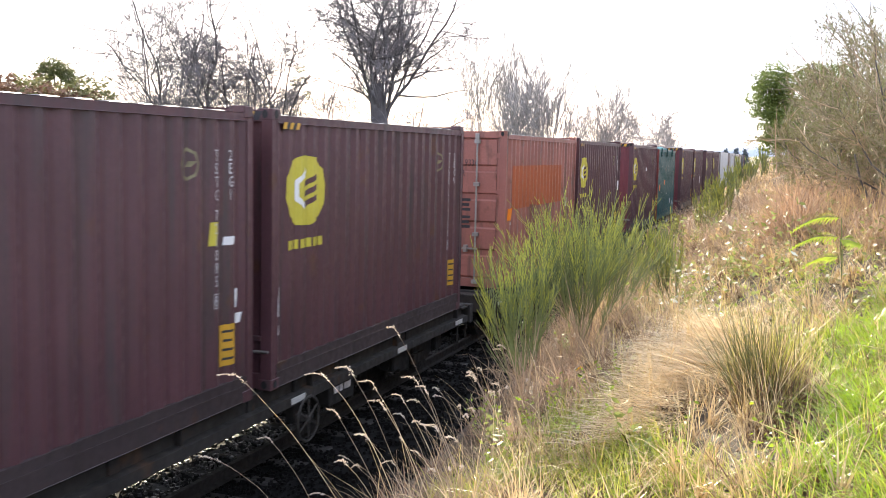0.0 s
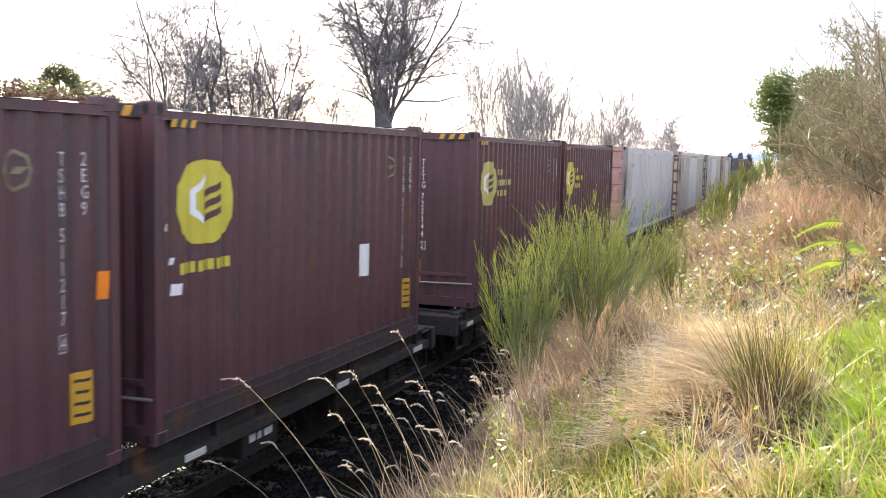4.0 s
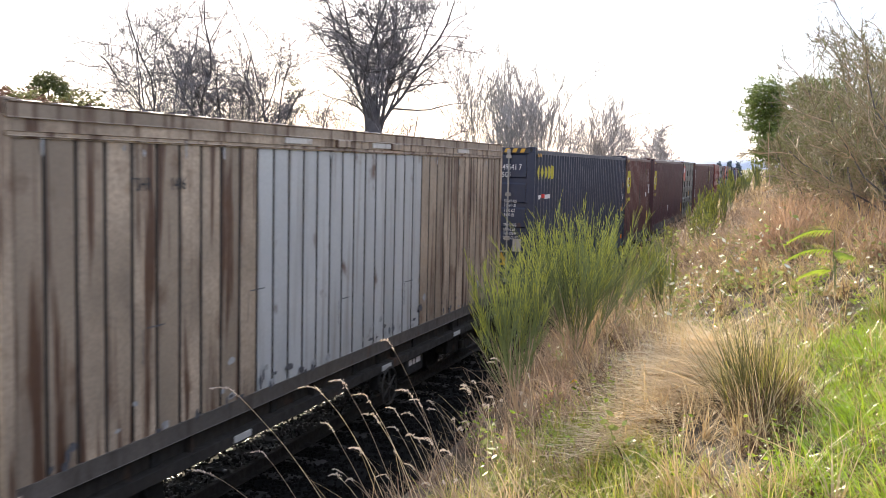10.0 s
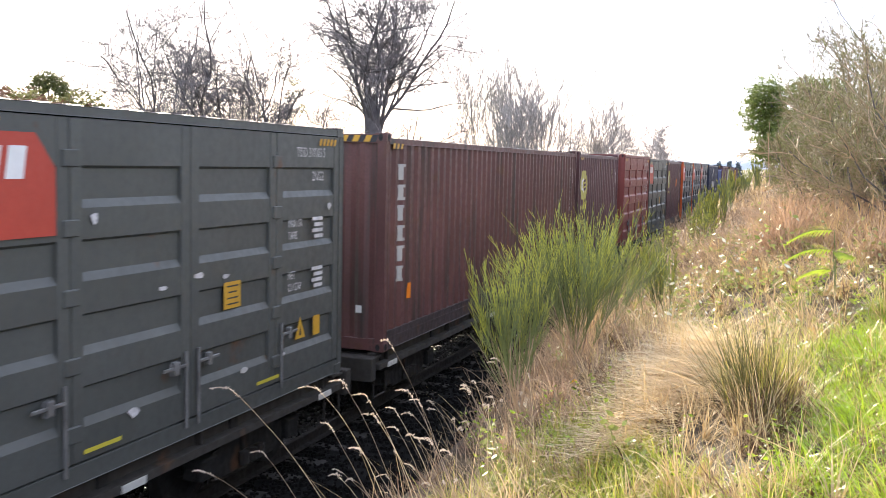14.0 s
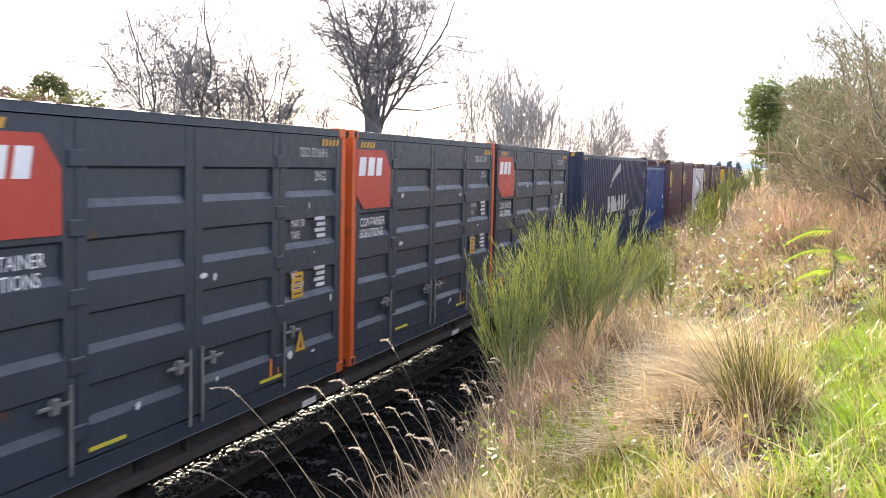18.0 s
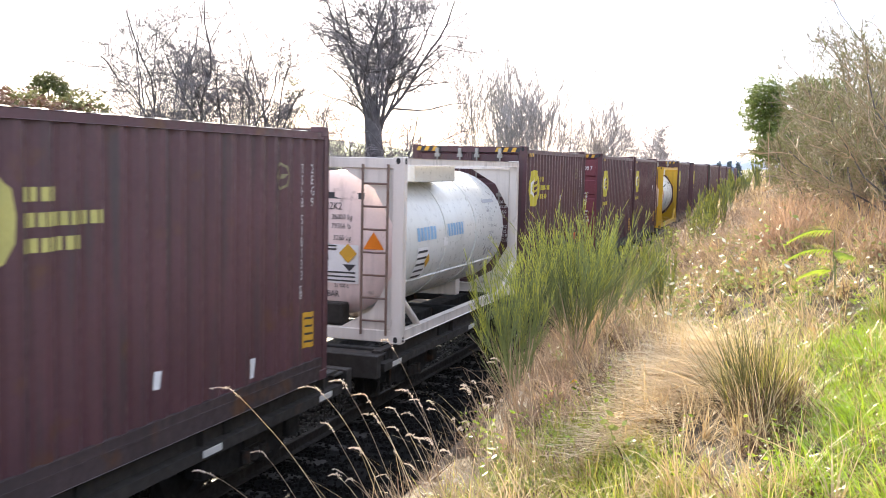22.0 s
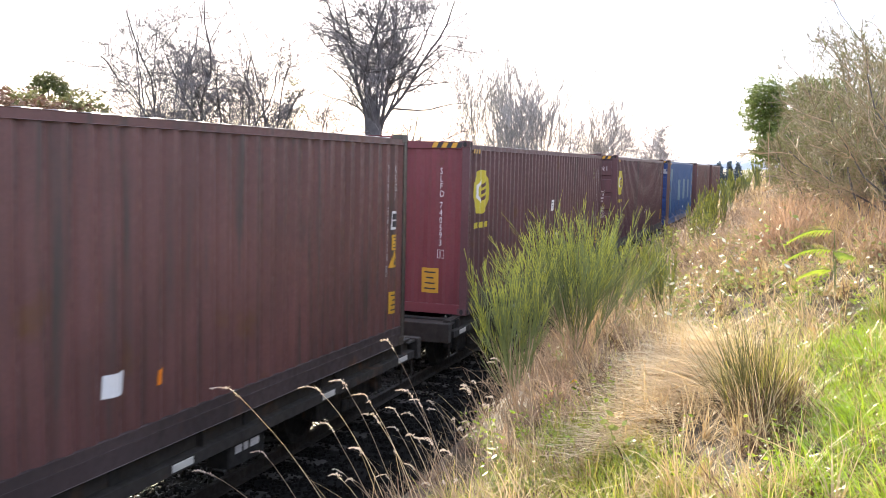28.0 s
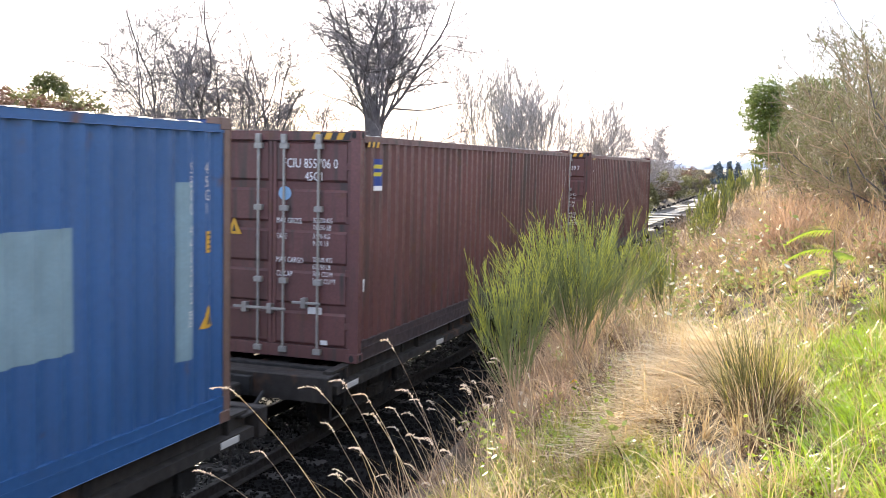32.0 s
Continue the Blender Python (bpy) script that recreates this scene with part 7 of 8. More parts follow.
    stuff("yellowing_grass", blades(rs, b, U(rs, 0.12, 0.36, n), U(rs, 0.004, 0.008, n), U(rs, 0.0, 0.9, n), U(rs, 0.2, 1.6, n), math.radians(190), 4, 2.0), YELLOWGREEN, "yellow-green grass mixed into the dry tufts", "grass")
    # reddish-brown dead bracken and stems higher up the bank
    b1, w1, g1 = clumped(rs, 3000, 4.8, 8.0, 12, 26, 1.0, 120, 0.18)
    b2, w2, g2 = clumped(rs, 3800, 5.2, 9, 24, 50, 1.0, 200, 0.4)
    b3, w3, g3 = clumped(rs, 1500, 4.25, 5.0, 6.9, 10.2, 1.0, 30, 0.06)
    b4 = patches(rs, [(6.1, 13.6), (6.25, 14.0), (6.2, 13.2), (6.4, 14.4)], 330, 0.13)
    b, way, big = np.concatenate([b1, b2, b3, b4]), np.concatenate([w1, w2, w3, rs.uniform(0, 6.28, len(b4))]), np.concatenate([g1, g2, g3 * 0.55, np.full(len(b4), 1.5)])
    n = len(b)
    stuff("dead_bracken", blades(rs, b, U(rs, 0.2, 0.65, n) * big, U(rs, 0.005, 0.018, n), U(rs, 0.0, 1.1, n), U(rs, 0.1, 1.4, n), way, 3, 1.0), BRACKEN, "reddish-brown dead bracken and stems on the upper bank", "bracken")
    # grey stem tangles along the foot of the bank and over its upper part
    b1, w1, g1 = clumped(rs, 2600, 3.5, 4.5, 8.5, 26, 1.0, 120, 0.15)
    b2, w2, g2 = clumped(rs, 800, 3.95, 4.7, 4.8, 9, 1.0, 40, 0.07)
    b3 = scatter(rs, 160, 5.0, 7.2, 4.8, 9)
    b4, w4, g4 = clumped(rs, 3800, 4.3, 7.2, 11.5, 24, 1.0, 80, 0.28)
    n1, n2, n3, n4 = len(b1), len(b2), len(b3), len(b4)
    stuff("dead_stalks", join(tangle(rs, b1, U(rs, 0.3, 0.8, n1), np.full(n1, 0.0035)), tangle(rs, b2, U(rs, 0.2, 0.6, n2), np.full(n2, 0.0018), 0.6, 0.2),
                              tangle(rs, b3, U(rs, 0.25, 0.6, n3), np.full(n3, 0.0018), 0.6, 0.12), tangle(rs, b4, U(rs, 0.3, 0.8, n4), np.full(n4, 0.0045), 1.2)), DEADSTEM, "grey-brown crooked dead stalks on the bank", "weeds")


bank_cover()


def weed(x, y, seed, mat, size, label):
    """A low leafy weed: a few thin stems with small leaves."""
    rs = np.random.RandomState(seed)
    t = thing("weed", label, "weed", "leafy weeds on the bank")
    n = rs.randint(4, 9)
    base = np.stack([x + rs.normal(0, 0.07, n), y + rs.normal(0, 0.09, n), np.zeros(n)], -1)
    base[:, 2] = ground_z(base[:, 0], base[:, 1]) - 0.02
    P, R = grow(rs, base, np.stack([rs.normal(-0.1, 0.5, n), rs.normal(0, 0.5, n), np.ones(n)], -1), U(rs, 0.15, 0.42, n), np.full(n, 0.0025), 6, 0.12, 0.0)
    for i in range(n):
        st = plant_part("stem", sweep(P[i:i + 1], R[i:i + 1], 4), DEADSTEM if i % 2 else BROOMGREEN, t)
        c = np.repeat(P[i, 1:], 3, 0)
        c = c + rs.normal(0, size * 0.9, c.shape)
        plant_part("leaf_spray", leaves(rs, c, np.full(len(c), size), 0.2), mat, st, kind="stuff")


for i, (x, y) in enumerate(((3.95, 7.6), (4.12, 7.02), (4.29, 7.25), (4.48, 7.49), (4.89, 8.18), (4.3, 9.2), (4.82, 7.59), (4.77, 14.2), (5.22, 11.92), (5.59, 12.03), (6.3, 10.59), (6.56, 10.94), (6.96, 9.93), (6.39, 8.29), (6.57, 6.19), (6.19, 5.45), (5.7, 5.87), (5.43, 6.14), (5.11, 6.53), (5.56, 10.11), (6.71, 8.08), (4.6, 6.2), (4.4, 6.6), (6.9, 7.2), (5.0, 12.8), (5.4, 12.6))):
    pale = i % 4 == 1
    weed(x, y, 300 + i, LEAFBRIAR if pale else GREEN, 0.032 if pale else 0.022, "pale-leaved weed in the dry grass" if pale else "low yellow-green leafy weed in the dry grass")



def seed_grass():
    """Tall grass stalks with nodding seed heads on the bank's edge, against the dark track."""
    rs = np.random.RandomState(21)
    pairs = [((3.97, 5.15), (3.16, 5.02, 2.11)), ((3.80, 4.85), (3.20, 4.69, 1.71)), ((3.85, 5.0), (3.43, 4.94, 1.77)), ((4.28, 5.11), (3.47, 5.53, 2.03)),
             ((4.12, 5.33), (3.62, 5.38, 1.85)), ((4.14, 5.54), (3.57, 5.69, 2.05)), ((4.39, 5.19), (3.72, 5.76, 1.97)), ((4.14, 6.29), (3.74, 6.09, 2.29)),
             ((4.37, 5.86), (3.93, 6.17, 1.86)), ((4.42, 5.49), (3.86, 5.93, 1.85)), ((4.56, 6.32), (4.1, 6.66, 1.86)), ((4.57, 5.46), (4.1, 5.92, 1.69)),
             ((4.46, 5.17), (3.84, 5.59, 1.87)), ((4.45, 5.71), (3.85, 6.14, 1.93)), ((4.35, 5.1), (3.79, 5.46, 1.71)), ((4.57, 6.51), (4.23, 6.9, 1.75)), ((4.65, 5.66), (4.24, 5.86, 1.63))]
    for k in range(30):
        y, x = rs.uniform(5.2, 8.2), rs.uniform(3.85, 4.55)
        pairs.append(((x, y), (x - rs.uniform(-0.05, 0.5), y + rs.uniform(-0.3, 0.4), float(ground_z(x, y)) + rs.uniform(0.25, 0.62))))
    for k, ((rx, ry), tip) in enumerate(pairs):
        t = thing("grass_stalk", "tall dry grass stalk with a pale nodding seed head", "grass stalk", "seed-head grasses on the bank's edge")
        root = np.array([rx, ry, float(ground_z(rx, ry)) - 0.03])
        t.location = root
        end = np.array(tip) - root
        droop = rs.uniform(0.15, 0.85)
        bow = np.array([end[0] * (0.5 - 0.16 * droop), end[1] * (0.5 - 0.16 * droop), end[2] * (0.55 + 0.35 * droop)])
        s = np.linspace(0, 1, 14)[:, None]
        line = 2 * s * (1 - s) * bow + s * s * end + np.cumsum(rs.normal(0, 0.0022, (14, 3)), 0) * s
        nod = line[-1] + np.array([end[0] * 0.14, rs.uniform(-0.04, 0.04), -0.02 * droop])
        line = np.concatenate([line, [(line[-1] + nod) / 2 + [0, 0, 0.010 * droop], nod]])
        plant_part("stem", sweep(line[None], np.linspace(0.0019, 0.0010, len(line))[None], 4), DEADSTEM if k % 3 else PALE, t)
        big = rs.uniform(0.7, 1.2) * (1.0 if k < 17 else 0.75)
        head, c = line[-4:], []
        m = int(78 * big)
        for j in range(m):
            f = 2.99 * j / m
            i = int(f)
            c.append(head[i] * (1 - f + i) + head[i + 1] * (f - i) + rs.normal(0, 0.0052 * big * (1.1 - 0.28 * f) * (0.5 + 0.8 * abs(math.sin(f * 4.2))), 3))
        plant_part("seed_head", leaves(rs, np.array(c), np.full(m, 0.0075), 0.4), SEED, t)
        if k % 3 == 0:
            plant_part("leaf", blades(rs, line[2:3].copy(), np.array([0.30]), np.array([0.006]), np.array([0.5]), np.array([1.6]), math.pi * 0.9, 5, 0.4), PALE, t)


seed_grass()


def broom(name, x, y, h, fan, stems, seed, label, lean=(0.0, 0.0), thick=1.0, skirt=0.3, foot=0.05):
    """A broom bush: whippy green stems that fan out of one woody foot, with fine upright twigs towards their tips."""
    rs = np.random.RandomState(seed)
    t = thing(name, label, "bush", "broom bushes on the bank")
    n0 = max(5, stems // 9)
    base = np.stack([x + rs.normal(0, foot, n0), y + rs.normal(0, foot, n0), np.zeros(n0)], -1)
    base[:, 2] = ground_z(base[:, 0], base[:, 1]) - 0.04
    a, q = rs.uniform(0, 2 * math.pi, n0), fan * rs.uniform(0.1, 1.0, n0) ** 0.7
    out = np.stack([lean[0] + q * np.cos(a), lean[1] + q * np.sin(a), np.ones(n0)], -1)
    P, R = grow(rs, base, out, U(rs, 0.42, 0.60, n0) * h, U(rs, 0.005, 0.009, n0), 6, 0.05, 0.03)
    plant_part("woody_base", sweep(P, R, 5), DEADSTEM, t)
    P1, R1 = sprout(rs, P, R, 9, 0.30, 1.0, 1.05, 0.22, 0.035, 0.42, 0.03, 7, 0.35)
    P2, R2 = sprout(rs, P1, R1, 6, 0.10, 0.65, 0.34, 0.30, 0.05, 0.75, 0.04, 4)
    P3, R3 = sprout(rs, P1, R1, 9, 0.45, 0.97, 0.20, 0.28, 0.06, 0.8, 0.03, 3)
    lo = lambda r, m: np.maximum(r, m * thick)
    plant_part("foliage", join(sweep(P1, lo(R1, 0.0024), 3), sweep(P2, lo(R2, 0.0019), 3)), BROOMGREEN, t, "whippy dark green stems", kind="stuff")
    plant_part("tip_mass", sweep(P3, lo(R3, 0.0019), 3), BROOMTIP, t, "fine yellow-green tips", kind="stuff")
    if skirt:
        k = int(stems * skirt * 5)
        b = np.stack([x + rs.normal(0, h * 0.13, k), y + rs.normal(0, h * 0.13, k), np.zeros(k)], -1)
        b[:, 2] = ground_z(b[:, 0], b[:, 1]) - 0.02
        plant_part("dead_stalk_tangle", tangle(rs, b, U(rs, 0.12, 0.36, k) * h, np.full(k, 0.0018 * thick), 0.5, 0.2, 0.0, 5), DEADSTEM, t, kind="stuff")
    return t


broom("broom_bush", 4.17, 7.95, 1.66, 0.21, 95, 31, "tall green broom bush at the bank's foot", (-0.04, 0.0), 1.0, 0.5)
broom("broom_bush", 4.34, 9.2, 1.66, 0.76, 180, 32, "broad green broom bush fanning from one foot", (-0.10, 0.1), 1.0, 0.5, 0.07)
broom("broom_bush", 4.40, 10.8, 1.35, 0.40, 110, 33, "green broom bush behind the broad one", (-0.02, 0.0), 1.1, 0.6, 0.2)
broom("broom_bush", 4.95, 11.2, 1.2, 0.25, 40, 39, "thin upright broom with few stems", (-0.2, 0.0), 1.2, 0.4)
broom("broom_bush", 4.7, 20.4, 1.0, 0.35, 120, 34, "yellow-green broom bush farther down the line", thick=1.8, foot=0.25)
broom("broom_bush", 4.5, 17.6, 0.8, 0.3, 70, 44, "small yellow-green broom bush on the bank's edge", thick=1.6, foot=0.2)
broom("broom_bush", 4.6, 23.6, 0.9, 0.35, 100, 35, "small broom bush by the line", thick=2.0, foot=0.25)
broom("broom_bush", 4.9, 29.0, 1.0, 0.4, 100, 36, "broom bush far down the bank", thick=2.5, foot=0.4)
broom("broom_bush", 4.8, 38.0, 0.8, 0.4, 90, 37, "broom bush far down the line", thick=3.2, foot=0.5)
broom("broom_bush", 5.8, 30.0, 0.8, 0.4, 100, 38, "broom bush high on the bank", thick=2.5, foot=0.4)


def tussock_blades():
    """A big tussock: dark dead blades painted as the shadow in its heart, gold blades, thin green stems leaning out of
    it.
    """
    rs = np.random.RandomState(41)
    t = thing("grass_tussock", "large tussock of long gold and green grass", "tussock")
    spots = [(6.12, 6.62), (6.22, 6.78), (6.06, 6.85), (6.16, 6.5)]
    for mat, n, name, way, sp, l0, l1, w, lean, droop in ((LITTER, 1100, "dead_heart", 0, 2.5, 0.14, 0.42, 0.010, 0.7, 0.7), (STRAW, 170, "dry_blade_mass", 80, 1.5, 0.35, 0.85, 0.0050, 0.45, 0.6),
                                                         (DARKGREEN, 560, "green_stem_mass", 185, 0.9, 0.3, 0.85, 0.0065, 0.75, 0.35), (YELLOWGREEN, 150, "yellow_blade_mass", 60, 1.3, 0.35, 0.8, 0.0045, 0.45, 0.6), (PALE, 110, "bent_straw_mass", 250, 1.3, 0.3, 0.7, 0.004, 0.7, 1.9)):
        b = patches(rs, spots, n // 4, 0.075)
        k = len(b)
        plant_part(name, blades(rs, b, U(rs, l0, l1, k), U(rs, w * 0.6, w * 1.2, k), U(rs, 0.0, lean, k), U(rs, 0.0, droop, k), math.radians(way), 5, sp), mat, t, kind="stuff")


tussock_blades()


def fern(x, y):
    rs = np.random.RandomState(51)
    t = thing("fern", "bright green fern with arching fronds", "fern")
    z = float(ground_z(x, y))
    for a, l, e, up in ((186, 0.46, 0.26, 0.72), (180, 0.46, 0.30, 0.52), (190, 0.32, 0.30, 0.32), (350, 0.18, 0.4, 0.5)):
        s = np.linspace(0, 1, 16)
        an = radians(a)
        px = x + np.cos(an) * l * s
        py = y + np.sin(an) * l * s
        pz = z + up + l * (e * s - 0.6 * s * s)
        line = np.stack([px, py, pz], -1)
        c, q = [], []
        side = np.array([-math.sin(an) * 0.75, math.cos(an) * 0.75, 0.66])
        fwd = np.array([math.cos(an), math.sin(an), 0])
        for i in range(1, 16):
            w = 0.12 * (1 - s[i]) ** 0.8 * min(1, i / 3) + 0.01
            for sg in (-1, 1):
                o = len(c)
                p = line[i]
                c += [p - fwd * 0.018, p + sg * side * w * 0.6 + fwd * (0.0 + w * 0.2) + [0, 0, -0.012], p + sg * side * w + fwd * w * 0.5 + [0, 0, -0.03], p + fwd * 0.022 + sg * side * w * 0.3]
                q.append((o, o + 1, o + 2, o + 3))
        fr = plant_part("frond", (np.array(c), np.array(q)), FERNGREEN, t)
        stalk = np.concatenate([np.array([[x + 0.04, y, z - 0.02], [x + 0.03, y, z + up * 0.5]]), line[::3]])
        plant_part("rachis", sweep(stalk[None], np.linspace(0.005, 0.0015, 8)[None], 4), BROOMGREEN, fr)


fern(6.66, 10.6)


def briars():
    """Low bramble canes with small leaves, some painted whitish as sun glints, and two tall bare canes."""
    rs = np.random.RandomState(61)
    spots = [(4.85, 13.2), (5.1, 12.2), (5.45, 13.2), (5.75, 12.4), (5.2, 11.4), (6.2, 11.6), (6.5, 10.6), (4.7, 11.5), (6.9, 11.4), (5.95, 13.5), (4.5, 14.6), (4.9, 15.5), (5.4, 10.6), (5.7, 14.6), (6.3, 15.2), (5.2, 16.5), (5.9, 17.5), (6.6, 13.2), (5.0, 18.0), (6.1, 10.2), (6.9, 9.6)]
    for i, (x, y) in enumerate(spots):
        t = thing("bramble", "low bramble with small leaves, some painted as glints", "bramble", "brambles on the bank")
        n = 9
        base = np.stack([x + rs.normal(0, 0.12, n), y + rs.normal(0, 0.12, n), np.zeros(n)], -1)
        base[:, 2] = ground_z(base[:, 0], base[:, 1])
        P, R = grow(rs, base, np.stack([rs.normal(-0.3, 0.8, n), rs.normal(0, 0.8, n), U(rs, 0.5, 1.2, n)], -1), U(rs, 0.35, 0.8, n), np.full(n, 0.004), 6, 0.15, -0.12)
        plant_part("cane_mass", sweep(P, R, 4), DEADSTEM, t, kind="stuff")
        c = P[:, 1:].reshape(-1, 3)
        c = np.repeat(c, 3, 0) + rs.normal(0, 0.05, (len(c) * 3, 3))
        pale = rs.rand(len(c)) < (0.22 if x < 5.5 and y < 14 else 0.05)
        plant_part("foliage", leaves(rs, c[~pale], U(rs, 0.022, 0.046, int((~pale).sum()))), LEAFBRIAR, t, kind="stuff")
        plant_part("pale_foliage", leaves(rs, c[pale], U(rs, 0.022, 0.048, int(pale.sum()))), LEAFGLINT, t, "leaves painted whitish as sun glints", kind="stuff")
    for x, y, h, lx in ((5.98, 12.9, 1.85, 0.06), (6.35, 14.0, 1.1, -0.3)):
        t = thing("bramble_cane", "tall bare reddish bramble cane", "cane")
        base = np.array([[x, y, float(ground_z(x, y)) - 0.03]])
        P, R = grow(rs, base, np.array([[lx, 0.0, 1.0]]), np.array([h]), np.array([0.008]), 9, 0.06, 0.02)
        plant_part("cane", sweep(P, R, 5), BRACKEN, t)
        P2, R2 = sprout(rs, P, R, 9, 0.2, 0.9, 0.12, 1.0, 0.0)
        plant_part("side_shoot_mass", sweep(P2, R2, 3), BRACKEN, t, kind="stuff")
    # a few fallen yellow leaves
    for x, y in ((4.55, 8.25), (6.55, 8.9), (6.5, 9.4), (6.45, 9.1)):
        z = float(ground_z(x, y)) + 0.16
        t = thing("autumn_leaf", "single yellow-orange autumn leaf on the weeds", "leaf", "fallen autumn leaves")
        plant_part("blade", leaves(rs, np.array([[x, y, z], [x + 0.03, y, z + 0.01]]), np.array([0.03, 0.02])), PETAL, t)


briars()


def scrub(x, y, h, r, seed, stems, label, density=1.0, lean=(0, 0), green=0.35):
    """Old leggy broom: crooked woody stems, masses of fine upright twigs, grey-brown within and olive outside."""
    rs = np.random.RandomState(seed)
    t = thing("scrub_bush", label, "bush", "old scrub on the bank")
    n0 = stems
    base = np.stack([x + rs.normal(0, r * 0.4, n0), y + rs.normal(0, r * 0.4, n0), np.zeros(n0)], -1)
    base[:, 2] = ground_z(base[:, 0], base[:, 1]) - 0.05
    P, R = grow(rs, base, np.stack([rs.normal(lean[0], 0.38, n0), rs.normal(lean[1], 0.38, n0), np.ones(n0)], -1), U(rs, 0.55, 1.0, n0) * h, U(rs, 0.010, 0.022, n0), 8, 0.17, 0.03)
    plant_part("woody_stem_mass", sweep(P, R, 5), BARK, t, kind="stuff")
    P1, R1 = sprout(rs, P, R, int(10 * density), 0.15, 1.0, 0.40, 0.75, 0.07, 0.5, 0.2, 6)
    P2, R2 = sprout(rs, P1, R1, 8, 0.15, 1.0, 0.46, 0.8, 0.08, 0.6, 0.26, 5)
    P3, R3 = sprout(rs, P2, R2, 5, 0.15, 1.0, 0.5, 0.8, 0.10, 0.8, 0.22, 4)
    R1, R2, R3 = np.maximum(R1, 0.006), np.maximum(R2, 0.0042), np.maximum(R3, 0.0030)
    plant_part("branch_mass", sweep(P1, R1, 4), DEADSTEM, t, kind="stuff")
    k = rs.rand(len(P3)) < green
    plant_part("twig_mass", join(sweep(P2, R2, 3), sweep(P3[~k], R3[~k], 3)), SCRUBTWIG, t, kind="stuff")
    plant_part("green_twig_mass", sweep(P3[k], R3[k], 3), SCRUBGREEN, t, kind="stuff")
    c = P3.reshape(-1, 3)
    c = c[rs.rand(len(c)) < 0.3]
    c = c + rs.normal(0, 0.02, c.shape)
    plant_part("foliage", leaves(rs, c, np.full(len(c), 0.014), 0.8), LEAFOLIVE, t, kind="stuff")
    return t


SCRUBTWIG = material("scrub_twig", (0.085, 0.070, 0.038), 0.7, 0, 0.3, 3, 20, 0, tint=(0.38, 0.315, 0.20), per_island=1.0)
SCRUBGREEN = material("scrub_green_twig", (0.075, 0.085, 0.028), 0.6, 0, 0.3, 3, 20, 0, tint=(0.27, 0.29, 0.10), per_island=1.0, trans=0.15)
scrub(7.5, 13.6, 2.5, 0.6, 71, 15, "tall leggy scrub bush with bare grey-brown twigs", lean=(-0.08, 0))
scrub(7.0, 15.6, 2.1, 0.5, 72, 14, "leggy scrub bush with olive twigs on the upper bank", lean=(-0.12, 0), green=0.6)
scrub(8.2, 16.5, 3.5, 0.8, 73, 14, "high bare scrub bush against the sky", green=0.2)
scrub(6.85, 18.5, 2.0, 0.5, 74, 11, "low scrub bush with olive twigs", green=0.7)
scrub(7.9, 12.4, 2.4, 0.4, 75, 8, "bare scrub bush leaning over the bank", lean=(-0.1, 0), green=0.3)
scrub(6.7, 22.0, 1.5, 0.6, 76, 9, "far scrub bush on the bank", 0.8, green=0.6)


